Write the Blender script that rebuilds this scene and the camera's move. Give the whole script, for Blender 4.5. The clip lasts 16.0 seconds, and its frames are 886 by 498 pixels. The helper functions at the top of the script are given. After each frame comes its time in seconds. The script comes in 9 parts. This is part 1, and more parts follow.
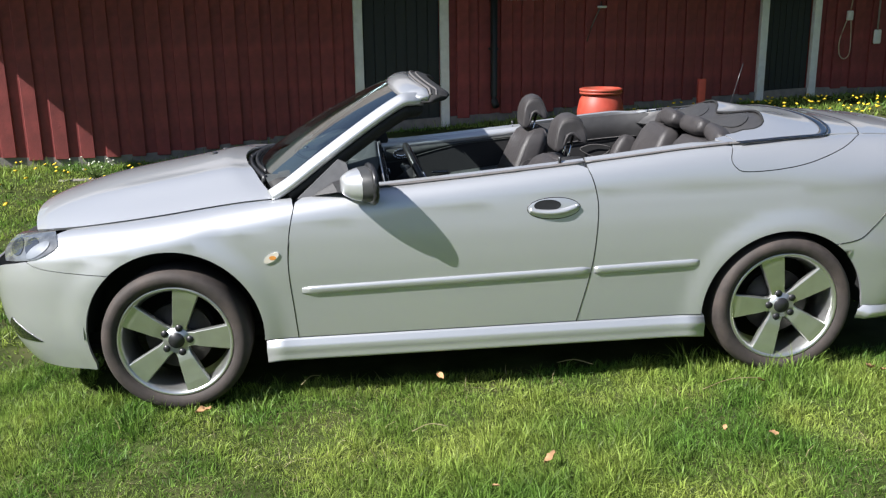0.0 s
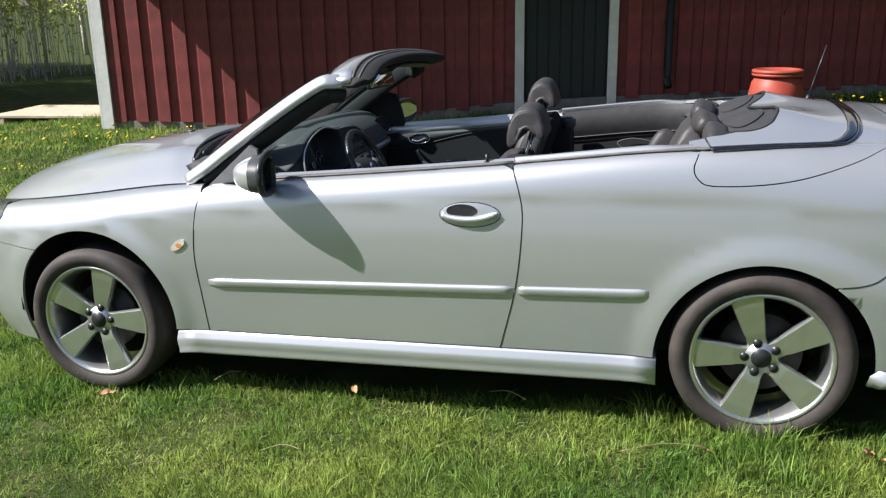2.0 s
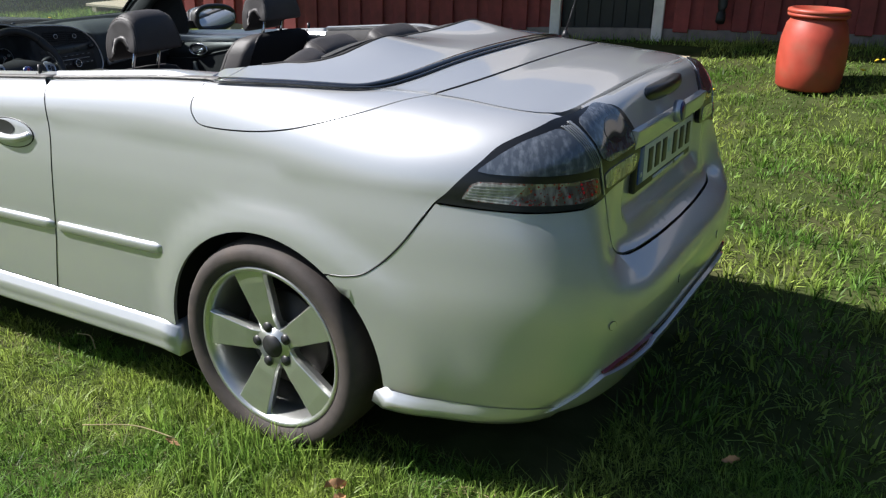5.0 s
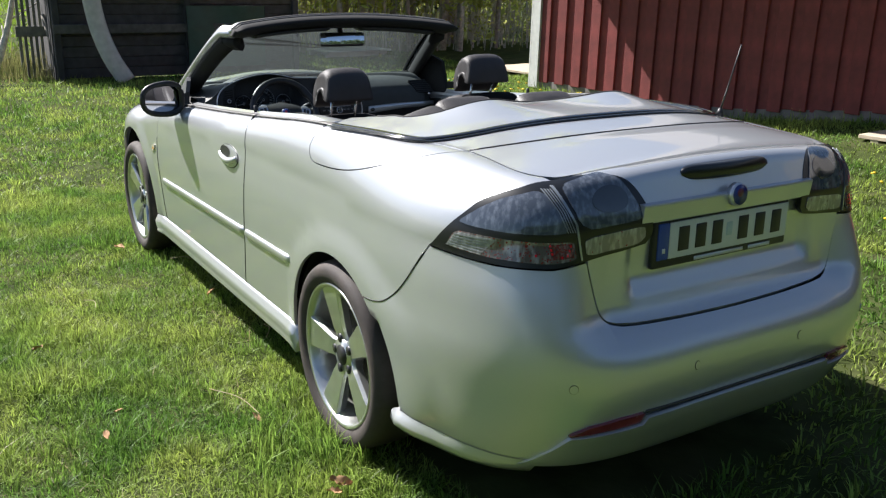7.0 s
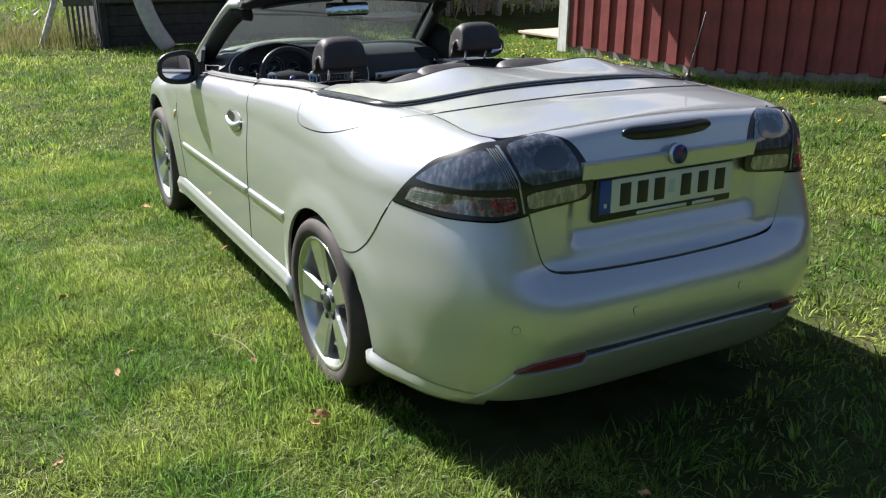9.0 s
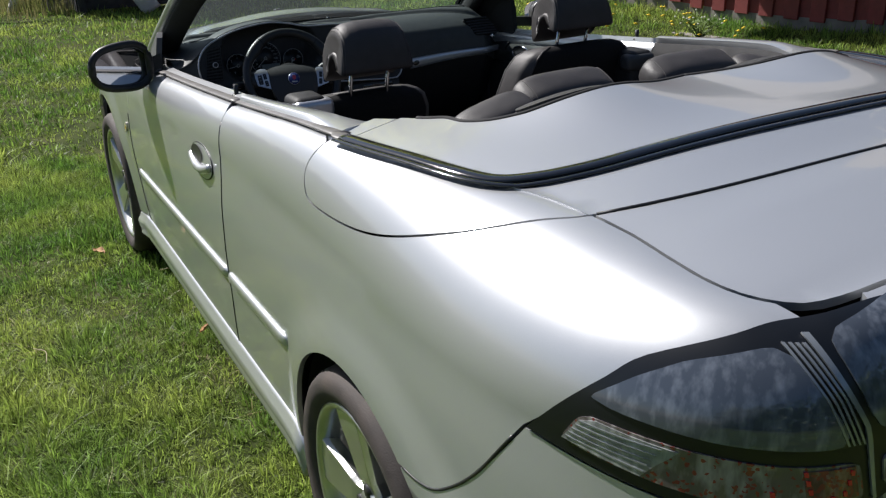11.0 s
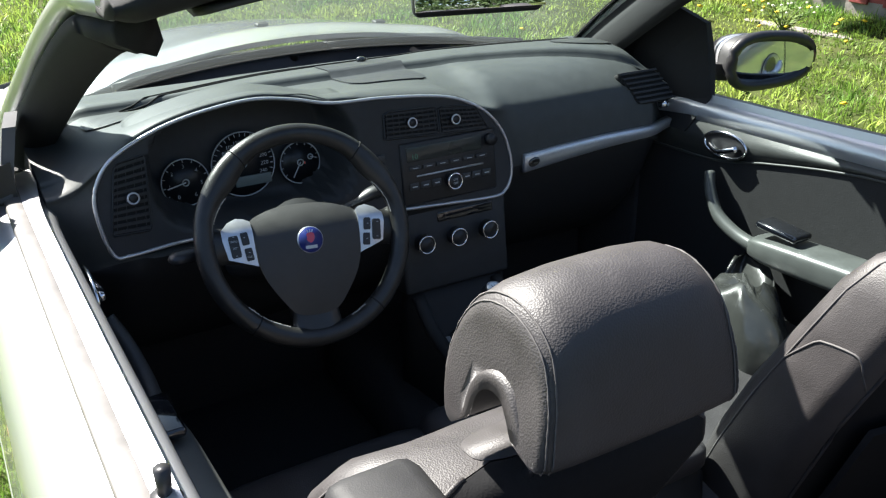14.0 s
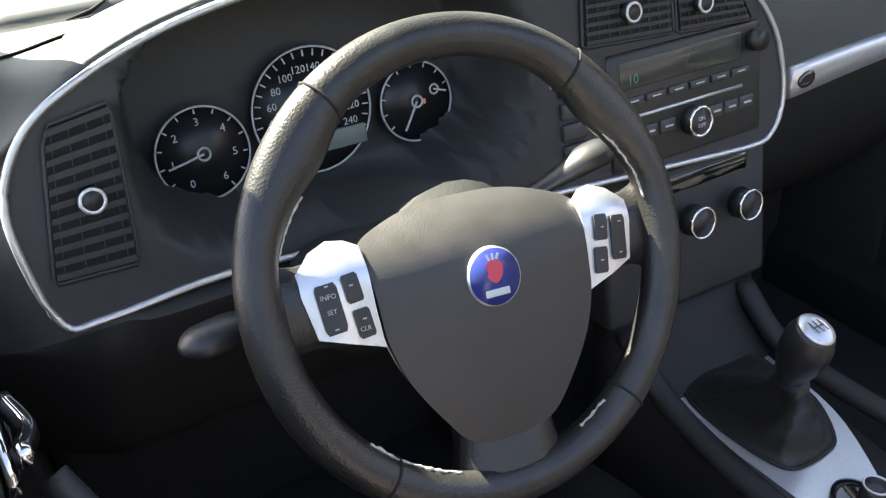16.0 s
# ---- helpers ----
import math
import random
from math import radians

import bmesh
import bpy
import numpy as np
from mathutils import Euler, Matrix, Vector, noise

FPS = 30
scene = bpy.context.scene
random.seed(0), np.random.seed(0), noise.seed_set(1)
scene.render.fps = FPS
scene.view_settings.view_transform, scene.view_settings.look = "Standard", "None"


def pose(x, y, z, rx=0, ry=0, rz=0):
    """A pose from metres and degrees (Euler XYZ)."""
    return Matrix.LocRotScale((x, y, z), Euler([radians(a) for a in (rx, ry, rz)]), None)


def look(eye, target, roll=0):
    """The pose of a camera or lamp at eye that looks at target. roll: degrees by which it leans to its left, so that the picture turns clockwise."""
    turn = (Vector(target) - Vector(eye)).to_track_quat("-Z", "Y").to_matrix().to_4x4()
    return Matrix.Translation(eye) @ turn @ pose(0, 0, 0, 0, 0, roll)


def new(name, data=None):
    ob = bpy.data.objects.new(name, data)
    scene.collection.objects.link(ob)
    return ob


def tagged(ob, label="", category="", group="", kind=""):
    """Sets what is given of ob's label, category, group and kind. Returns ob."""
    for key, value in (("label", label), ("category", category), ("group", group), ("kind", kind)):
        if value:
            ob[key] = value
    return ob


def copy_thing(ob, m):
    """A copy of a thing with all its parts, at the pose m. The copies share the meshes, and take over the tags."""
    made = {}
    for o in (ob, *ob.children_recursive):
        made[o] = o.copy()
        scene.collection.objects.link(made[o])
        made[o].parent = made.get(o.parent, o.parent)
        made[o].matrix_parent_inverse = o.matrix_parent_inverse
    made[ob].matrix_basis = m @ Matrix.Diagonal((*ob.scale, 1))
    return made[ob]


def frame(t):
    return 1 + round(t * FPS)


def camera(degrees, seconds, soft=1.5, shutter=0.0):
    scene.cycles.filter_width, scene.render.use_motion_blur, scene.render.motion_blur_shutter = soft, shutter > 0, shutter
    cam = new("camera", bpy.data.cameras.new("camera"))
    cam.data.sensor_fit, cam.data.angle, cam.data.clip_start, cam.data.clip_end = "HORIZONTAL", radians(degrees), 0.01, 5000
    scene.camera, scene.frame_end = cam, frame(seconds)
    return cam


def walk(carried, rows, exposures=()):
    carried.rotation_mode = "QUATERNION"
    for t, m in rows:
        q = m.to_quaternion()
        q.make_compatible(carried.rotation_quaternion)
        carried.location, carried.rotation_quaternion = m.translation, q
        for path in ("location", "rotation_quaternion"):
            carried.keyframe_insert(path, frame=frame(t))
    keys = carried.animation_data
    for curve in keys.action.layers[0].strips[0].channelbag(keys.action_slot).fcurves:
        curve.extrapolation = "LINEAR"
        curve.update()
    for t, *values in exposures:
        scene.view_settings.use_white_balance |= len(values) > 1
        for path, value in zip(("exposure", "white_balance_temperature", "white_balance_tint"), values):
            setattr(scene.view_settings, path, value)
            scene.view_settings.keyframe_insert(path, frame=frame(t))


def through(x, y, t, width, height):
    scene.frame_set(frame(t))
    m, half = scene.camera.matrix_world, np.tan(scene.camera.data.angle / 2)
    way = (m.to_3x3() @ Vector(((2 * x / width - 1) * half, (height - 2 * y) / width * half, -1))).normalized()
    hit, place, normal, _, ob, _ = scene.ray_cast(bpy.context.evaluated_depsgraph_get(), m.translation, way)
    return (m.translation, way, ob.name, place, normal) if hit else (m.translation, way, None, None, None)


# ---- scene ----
cam = camera(53.44, 16.0, soft=1.25)
PATH = [  # seconds, eye, target, roll
    (0, (0.8933, -4.4354, 1.6200), (1.0281, -2.5031, 1.1218), -0.783),
    (0.5, (1.2838, -4.3407, 1.6365), (1.2555, -2.4042, 1.1375), -0.550),
    (1, (1.6154, -4.1444, 1.6035), (1.4845, -2.2154, 1.0919), -0.400),
    (1.5, (1.9362, -3.9822, 1.6051), (1.6285, -2.0791, 1.0728), -0.899),
    (2, (2.3158, -3.8424, 1.6105), (1.8294, -1.9819, 1.0608), -0.989),
    (2.5, (2.6755, -3.6207, 1.5578), (2.1641, -1.7845, 0.9520), -1.335),
    (3, (3.0253, -3.4255, 1.5199), (2.5512, -1.5934, 0.8729), -1.927),
    (3.5, (3.3670, -3.2423, 1.5241), (2.9127, -1.4234, 0.8275), -1.106),
    (3.7, (3.4790, -3.1716, 1.5371), (3.0117, -1.3614, 0.8267), -0.215),
    (5.8, (4.5338, -2.0800, 1.5505), (3.2056, -0.7658, 0.8373), 1.097),
    (6, (4.6013, -1.9923, 1.5542), (3.1775, -0.7815, 0.8423), 1.151),
    (6.5, (4.7952, -1.8764, 1.5707), (3.2280, -0.8275, 0.9047), 2.078),
    (7, (5.1021, -1.9348, 1.5878), (3.4861, -0.9208, 0.9875), 1.492),
    (7.5, (5.3726, -1.9791, 1.6241), (3.7388, -0.9679, 1.0690), 1.191),
    (8, (5.6153, -1.9853, 1.6436), (3.9667, -0.9938, 1.0966), 1.751),
    (8.2, (5.6512, -1.9686, 1.6431), (3.9930, -1.0038, 1.0778), 1.356),
    (10.3, (4.5106, -1.5189, 1.5723), (2.8901, -0.6379, 0.7992), -0.044),
    (10.5, (4.3477, -1.4601, 1.5609), (2.7259, -0.5865, 0.7821), -0.309),
    (11, (3.9889, -1.3201, 1.5625), (2.3680, -0.4527, 0.7748), -1.434),
    (11.5, (3.6302, -1.1898, 1.5669), (1.9913, -0.3474, 0.7894), -1.092),
    (12, (3.2767, -1.1058, 1.5432), (1.6408, -0.2653, 0.7574), -0.927),
    (12.5, (3.0127, -1.0189, 1.5306), (1.4022, -0.1230, 0.7537), 0.054),
    (13, (2.7291, -0.8727, 1.5219), (1.1645, 0.0875, 0.7282), 2.748),
    (13.5, (2.4581, -0.8141, 1.5175), (0.9368, 0.1494, 0.6473), 3.623),
    (14, (2.2385, -0.7864, 1.5260), (0.7122, 0.1355, 0.6200), 1.597),
    (14.5, (2.0208, -0.7008, 1.4654), (0.4856, 0.1632, 0.5184), -1.208),
    (15, (1.8011, -0.6934, 1.3490), (0.2913, 0.1632, 0.3556), -0.585),
    (15.5, (1.6519, -0.6902, 1.2810), (0.1568, 0.1658, 0.2651), -0.355),
    (16, (1.5174, -0.6156, 1.2498), (0.0356, 0.2355, 0.2107), -1.829),
]
EXPOSURES = [(0.0, 1.2, 6100, 12), (3.5, 1.03, 6100, 12), (6.0, 1.27, 6150, 12), (8.0, 1.4, 6200, 12), (10.3, 1.22, 6200, 13), (11.0, 0.70, 6200, 12), (11.5, 0.35, 6300, 12), (12.0, 0.35, 6300, 12), (12.5, 0.42, 6350, 12), (13.0, 1.45, 6350, 9), (13.5, 2.0, 6350, 8), (14.0, 2.35, 6400, 9), (14.5, 2.75, 6550, 10), (15.0, 3.65, 7050, 13), (15.5, 4.1, 7250, 14), (16.0, 4.05, 7750, 15)]
walk(cam, [(t, look(e, g, r)) for t, e, g, r in PATH], EXPOSURES)

# ---- light ----
SUN_WAY = Vector((0.40, 0.185, -0.42)).normalized()      # the way the sunlight goes
world = bpy.data.worlds.new("world")
scene.world = world
world.use_nodes = True
wn = world.node_tree
sky = wn.nodes.new("ShaderNodeTexSky")
sky.sky_type, sky.sun_disc = "NISHITA", False
sky.sun_elevation = math.asin(-SUN_WAY.z)
sky.sun_rotation = math.atan2(-SUN_WAY.x, -SUN_WAY.y)
sky.air_density, sky.dust_density = 1.0, 1.2
wn.nodes["Background"].inputs[1].default_value = 0.046
wn.links.new(sky.outputs[0], wn.nodes["Background"].inputs[0])
sun = new("sun", bpy.data.lights.new("sun", "SUN"))
sun.data.energy, sun.data.angle, sun.data.color = 4.6, radians(0.55), (1.0, 0.95, 0.87)
sun.rotation_mode = "QUATERNION"
sun.rotation_quaternion = SUN_WAY.to_track_quat("-Z", "Y")
sun.location = -SUN_WAY * 40

# ---- materials ----
def material(name, base, rough=0.5, metal=0.0, vary=0.15, scale=12.0, bump=0.0, bump_scale=120.0, coat=0.0,
             coat_rough=0.05, stain=0.0, stain_color=(0.1, 0.08, 0.06), stain_scale=3.0, per_object=0.0, per_island=0.0, voronoi=0.0, rough_vary=0.1, spec=0.5):
    """A Principled surface: base colour with fine and coarse variation, optional stains, bump and clear coat."""
    m = bpy.data.materials.new(name)
    m.use_nodes = True
    n, l = m.node_tree.nodes, m.node_tree.links
    b = n["Principled BSDF"]
    tc = n.new("ShaderNodeTexCoord")
    def noise_tex(s, detail=5.0):
        t = n.new("ShaderNodeTexNoise")
        t.inputs["Scale"].default_value, t.inputs["Detail"].default_value = s, detail
        l.new(tc.outputs["Object"], t.inputs["Vector"])
        return t
    fine = noise_tex(scale)
    hsv = n.new("ShaderNodeHueSaturation")
    hsv.inputs["Color"].default_value = (*base, 1)
    ramp = n.new("ShaderNodeMapRange")
    ramp.inputs["From Min"].default_value, ramp.inputs["From Max"].default_value = 0.3, 0.7
    ramp.inputs["To Min"].default_value, ramp.inputs["To Max"].default_value = 1 - vary, 1 + vary
    l.new(fine.outputs["Fac"], ramp.inputs["Value"])
    value = ramp.outputs["Result"]
    def times(sock, amount):
        mr = n.new("ShaderNodeMapRange")
        mr.inputs["To Min"].default_value, mr.inputs["To Max"].default_value = 1 - amount, 1 + amount
        l.new(sock, mr.inputs["Value"])
        mul = n.new("ShaderNodeMath")
        mul.operation = "MULTIPLY"
        l.new(value, mul.inputs[0])
        l.new(mr.outputs["Result"], mul.inputs[1])
        return mul.outputs[0]
    if per_object:
        value = times(n.new("ShaderNodeObjectInfo").outputs["Random"], per_object)
    if per_island:
        value = times(n.new("ShaderNodeNewGeometry").outputs["Random Per Island"], per_island)
    l.new(value, hsv.inputs["Value"])
    color = hsv.outputs["Color"]
    if stain:
        st = noise_tex(stain_scale, 8.0)
        mr = n.new("ShaderNodeMapRange")
        mr.inputs["From Min"].default_value, mr.inputs["From Max"].default_value = 0.48, 0.72
        mr.inputs["To Max"].default_value = stain
        l.new(st.outputs["Fac"], mr.inputs["Value"])
        mix = n.new("ShaderNodeMix")
        mix.data_type = "RGBA"
        l.new(mr.outputs["Result"], mix.inputs["Factor"])
        l.new(color, mix.inputs["A"])
        mix.inputs["B"].default_value = (*stain_color, 1)
        color = mix.outputs["Result"]
    l.new(color, b.inputs["Base Color"])
    b.inputs["Metallic"].default_value = metal
    b.inputs["Specular IOR Level"].default_value = spec
    rr = n.new("ShaderNodeMapRange")
    rr.inputs["To Min"].default_value, rr.inputs["To Max"].default_value = max(0.02, rough - rough_vary), min(1, rough + rough_vary)
    l.new(fine.outputs["Fac"], rr.inputs["Value"])
    l.new(rr.outputs["Result"], b.inputs["Roughness"])
    b.inputs["Coat Weight"].default_value, b.inputs["Coat Roughness"].default_value = coat, coat_rough
    if bump:
        bp = n.new("ShaderNodeBump")
        bp.inputs["Strength"].default_value, bp.inputs["Distance"].default_value = bump, 0.004
        if voronoi:
            t = n.new("ShaderNodeTexVoronoi")
            t.inputs["Scale"].default_value = voronoi
            l.new(tc.outputs["Object"], t.inputs["Vector"])
            l.new(t.outputs["Distance"], bp.inputs["Height"])
        else:
            l.new(noise_tex(bump_scale, 3.0).outputs["Fac"], bp.inputs["Height"])
        l.new(bp.outputs["Normal"], b.inputs["Normal"])
    return m


def glass(name, tint=(0.9, 0.95, 0.93), rough=0.0, alpha=0.12):
    """Thin clear sheet: mostly see-through with a sharp gloss."""
    m = bpy.data.materials.new(name)
    m.use_nodes = True
    n, l = m.node_tree.nodes, m.node_tree.links
    n.remove(n["Principled BSDF"])
    tr, gl, mx = n.new("ShaderNodeBsdfTransparent"), n.new("ShaderNodeBsdfGlossy"), n.new("ShaderNodeMixShader")
    lw, pw, fr = n.new("ShaderNodeLayerWeight"), n.new("ShaderNodeMath"), n.new("ShaderNodeMapRange")
    lw.inputs["Blend"].default_value = 0.5
    pw.operation, pw.inputs[1].default_value = "POWER", 2.7
    l.new(lw.outputs["Facing"], pw.inputs[0])
    l.new(pw.outputs[0], fr.inputs["Value"])
    fr.inputs["To Min"].default_value, fr.inputs["To Max"].default_value = 0.09, 0.95
    tr.inputs["Color"].default_value = (*tint, 1)
    gl.inputs["Roughness"].default_value = rough
    l.new(fr.outputs[0], mx.inputs[0])
    l.new(tr.outputs[0], mx.inputs[1])
    l.new(gl.outputs[0], mx.inputs[2])
    l.new(mx.outputs[0], n["Material Output"].inputs["Surface"])
    return m


PAINT = material("silver_paint", (0.55, 0.562, 0.582), 0.37, 0.64, 0.03, 900, coat=1.0, coat_rough=0.035, rough_vary=0.03)
BLACK_TRIM = material("black_trim", (0.018, 0.018, 0.020), 0.4, vary=0.2, scale=60)
LINING = material("matt_lining", (0.014, 0.014, 0.015), 0.85, vary=0.2, scale=80, bump=0.1, bump_scale=300)
GLOSS_BLACK = material("gloss_black", (0.006, 0.007, 0.01), 0.12, vary=0.1, coat=1.0, rough_vary=0.03)
RUBBER = material("rubber", (0.042, 0.034, 0.031), 0.75, vary=0.2, scale=40, bump=0.2, bump_scale=300, stain=0.5, stain_color=(0.095, 0.072, 0.060), stain_scale=7)
ALLOY = material("alloy_rim", (0.60, 0.61, 0.59), 0.30, 0.88, 0.03, 8, coat=0.6, rough_vary=0.02, stain=0.12, stain_color=(0.25, 0.2, 0.15), stain_scale=14)
SHADOW_BLACK = material("underbody_shade_black", (0.01, 0.01, 0.01), 0.9, vary=0.3, scale=10)
LEATHER = material("dark_leather", (0.039, 0.0355, 0.036), 0.52, vary=0.14, scale=30, bump=0.15, voronoi=560.0, stain=0.25, stain_color=(0.075, 0.068, 0.066), stain_scale=9)
GREY_LEATHER = material("grey_trim", (0.040, 0.039, 0.040), 0.5, vary=0.12, scale=30, bump=0.05, voronoi=800.0)
DASH_TOP = material("dash_grey", (0.056, 0.061, 0.061), 0.55, spec=0.4, vary=0.1, scale=40, bump=0.06, voronoi=900.0)
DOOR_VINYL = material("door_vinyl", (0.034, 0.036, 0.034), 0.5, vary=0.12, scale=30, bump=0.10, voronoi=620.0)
ARMREST = material("satin_grey_trim", (0.075, 0.080, 0.076), 0.36, vary=0.1, scale=30)
PLASTIC = material("dark_plastic", (0.042, 0.043, 0.044), 0.5, vary=0.12, scale=40, bump=0.08, voronoi=800.0)
CARPET = material("carpet", (0.022, 0.022, 0.024), 0.95, vary=0.3, scale=200, bump=0.5, bump_scale=400)
SATIN = material("satin_silver", (0.62, 0.63, 0.66), 0.3, 0.7, 0.04, 200, rough_vary=0.04)
CHROME = material("chrome", (0.8, 0.8, 0.82), 0.08, 1.0, 0.03, 40, rough_vary=0.03)
MIRROR = material("mirror_glass", (0.85, 0.87, 0.9), 0.02, 1.0, 0.0, 5, rough_vary=0.0)
WINDSCREEN = glass("windscreen_glass", (0.72, 0.82, 0.82), 0.0)


def dusty(m, share):
    """A thin film of dust on the glass, which scatters the light that passes through."""
    n, l = m.node_tree.nodes, m.node_tree.links
    out = n["Material Output"]
    clear = out.inputs["Surface"].links[0].from_socket
    dust, mx, noise, amount = n.new("ShaderNodeBsdfTranslucent"), n.new("ShaderNodeMixShader"), n.new("ShaderNodeTexNoise"), n.new("ShaderNodeMapRange")
    dust.inputs["Color"].default_value = (0.85, 0.92, 0.90, 1)
    noise.inputs["Scale"].default_value = 3.0
    l.new(noise.outputs["Fac"], amount.inputs["Value"])
    amount.inputs["To Min"].default_value, amount.inputs["To Max"].default_value = share * 0.7, share * 1.3
    l.new(amount.outputs[0], mx.inputs[0])
    l.new(clear, mx.inputs[1])
    l.new(dust.outputs[0], mx.inputs[2])
    l.new(mx.outputs[0], out.inputs["Surface"])


dusty(WINDSCREEN, 0.013)
RED_WOOD = material("falu_red_wood", (0.215, 0.044, 0.040), 0.75, vary=0.22, scale=9, bump=0.5, bump_scale=60, stain=0.35, stain_color=(0.12, 0.028, 0.026), stain_scale=2, per_object=0.08)
WHITE_WOOD = material("white_wood", (0.72, 0.72, 0.68), 0.6, vary=0.08, scale=15, bump=0.3, bump_scale=60, stain=0.3, stain_color=(0.45, 0.43, 0.38))
BLACK_WOOD = material("black_door_paint", (0.012, 0.016, 0.016), 0.6, vary=0.2, scale=20, bump=0.3, bump_scale=50)
CONCRETE = material("old_concrete", (0.22, 0.20, 0.18), 0.9, vary=0.2, scale=10, bump=0.6, bump_scale=40, stain=0.4, stain_color=(0.12, 0.11, 0.08))
GREY_WOOD = material("weathered_wood", (0.20, 0.18, 0.15), 0.85, vary=0.25, scale=10, bump=0.5, bump_scale=50, per_object=0.2)
PALE_WOOD = material("pale_plank", (0.48, 0.40, 0.29), 0.8, vary=0.15, scale=14, bump=0.4, bump_scale=60, stain=0.3, stain_color=(0.3, 0.25, 0.18))
SOIL = material("lawn_soil", (0.048, 0.062, 0.020), 0.95, vary=0.35, scale=5, bump=0.8, bump_scale=30, stain=0.5, stain_color=(0.09, 0.075, 0.04), stain_scale=2.5, spec=0.05)
RED_PLASTIC = material("faded_red_plastic", (0.36, 0.052, 0.030), 0.5, vary=0.12, scale=10, stain=0.5, stain_color=(0.25, 0.10, 0.06), stain_scale=6)

# ---- helpers for building ----
from mathutils.geometry import delaunay_2d_cdt


def smooth(a, b, x):
    t = min(1.0, max(0.0, (x - a) / (b - a)))
    return t * t * (3 - 2 * t)


def mesh_of(name, verts, faces, mat, shade=True):
    me = bpy.data.meshes.new(name)
    me.from_pydata([tuple(v) for v in verts], [], faces)
    me.materials.append(mat)
    if shade:
        me.polygons.foreach_set("use_smooth", [True] * len(me.polygons))
    me.update()
    return me


def part(name, bm, mat, parent=None, label="", shade=True):
    """Links a bmesh (or a finished mesh) as one object, under a thing or part if one is given."""
    if isinstance(bm, bpy.types.Mesh):
        me = bm
    else:
        me = bpy.data.meshes.new(name)
        bm.to_mesh(me)
        bm.free()
        me.materials.append(mat)
        if shade:
            me.polygons.foreach_set("use_smooth", [True] * len(me.polygons))
    ob = new(name, me)
    ob.parent = parent
    return tagged(ob, label)


def box(bm, x0, y0, z0, x1, y1, z1, bevel=0.0, m=None, segs=2):
    """A box between two corners, its edges rounded by bevel."""
    vs = bmesh.ops.create_cube(bm, size=1.0)["verts"]
    t = Matrix.Translation(((x0 + x1) / 2, (y0 + y1) / 2, (z0 + z1) / 2)) @ Matrix.Diagonal((abs(x1 - x0), abs(y1 - y0), abs(z1 - z0), 1))
    bmesh.ops.transform(bm, matrix=(m or Matrix()) @ t, verts=vs)
    if bevel:
        es = list({e for v in vs for e in v.link_edges})
        bmesh.ops.bevel(bm, geom=es, offset=bevel, segments=segs, affect="EDGES", profile=0.5)
    return bm


def cyl(bm, a, b, r0, r1=None, n=16, caps=True):
    """A (tapered) round bar from a to b."""
    a, b = Vector(a), Vector(b)
    m = Matrix.Translation((a + b) / 2) @ (b - a).to_track_quat("Z", "Y").to_matrix().to_4x4()
    bmesh.ops.create_cone(bm, cap_ends=caps, segments=n, radius1=r0, radius2=r0 if r1 is None else r1, depth=(b - a).length, matrix=m)
    return bm


def spline(pts, n=8, closed=False):
    """Points of a Catmull-Rom curve through pts."""
    pts = [Vector(p) for p in pts]
    out, k = [], len(pts)
    for i in range(k if closed else k - 1):
        p1, p2 = pts[i], pts[(i + 1) % k]
        p0 = pts[i - 1] if (i or closed) else p1 * 2 - p2
        p3 = pts[(i + 2) % k] if (i + 2 < k or closed) else p2 * 2 - p1
        for j in range(n):
            t = j / n
            out.append(0.5 * ((2 * p1) + (p2 - p0) * t + (2 * p0 - 5 * p1 + 4 * p2 - p3) * t * t + (3 * p1 - p0 - 3 * p2 + p3) * t ** 3))
    if not closed:
        out.append(pts[-1])
    return out


def tube(path, r, n=10, closed=False, flat=1.0, up=None, taper=None):
    """A bar along a path of points; flat squeezes it along the second axis, up steers that axis."""
    bm = bmesh.new()
    path = [Vector(p) for p in path]
    rings, k = [], len(path)
    for i, p in enumerate(path):
        a = path[(i - 1) % k] if (i or closed) else p
        b = path[(i + 1) % k] if (i + 1 < k or closed) else p
        t = (b - a).normalized()
        ref = Vector(up) if up is not None else (Vector((0, 0, 1)) if abs(t.z) < 0.95 else Vector((1, 0, 0)))
        s = t.cross(ref).normalized()
        w = s.cross(t)
        rr = r * (taper[i] if taper else 1)
        rings.append([bm.verts.new(p + s * rr * math.cos(q) + w * rr * flat * math.sin(q)) for q in [2 * math.pi * j / n for j in range(n)]])
    for i in range(k if closed else k - 1):
        for j in range(n):
            bm.faces.new((rings[i][j], rings[i][(j + 1) % n], rings[(i + 1) % k][(j + 1) % n], rings[(i + 1) % k][j]))
    if not closed:
        bm.faces.new(rings[0][::-1])
        bm.faces.new(rings[-1])
    bmesh.ops.recalc_face_normals(bm, faces=bm.faces)
    return bm


def loft(rings, closed=True, caps=True):
    """A skin over rings of equal count."""
    bm = bmesh.new()
    vs = [[bm.verts.new(p) for p in ring] for ring in rings]
    n = len(rings[0])
    for a, b in zip(vs, vs[1:]):
        for j in range(n if closed else n - 1):
            bm.faces.new((a[j], a[(j + 1) % n], b[(j + 1) % n], b[j]))
    if caps and closed:
        bm.faces.new(vs[0][::-1])
        bm.faces.new(vs[-1])
    bmesh.ops.recalc_face_normals(bm, faces=bm.faces)
    return bm


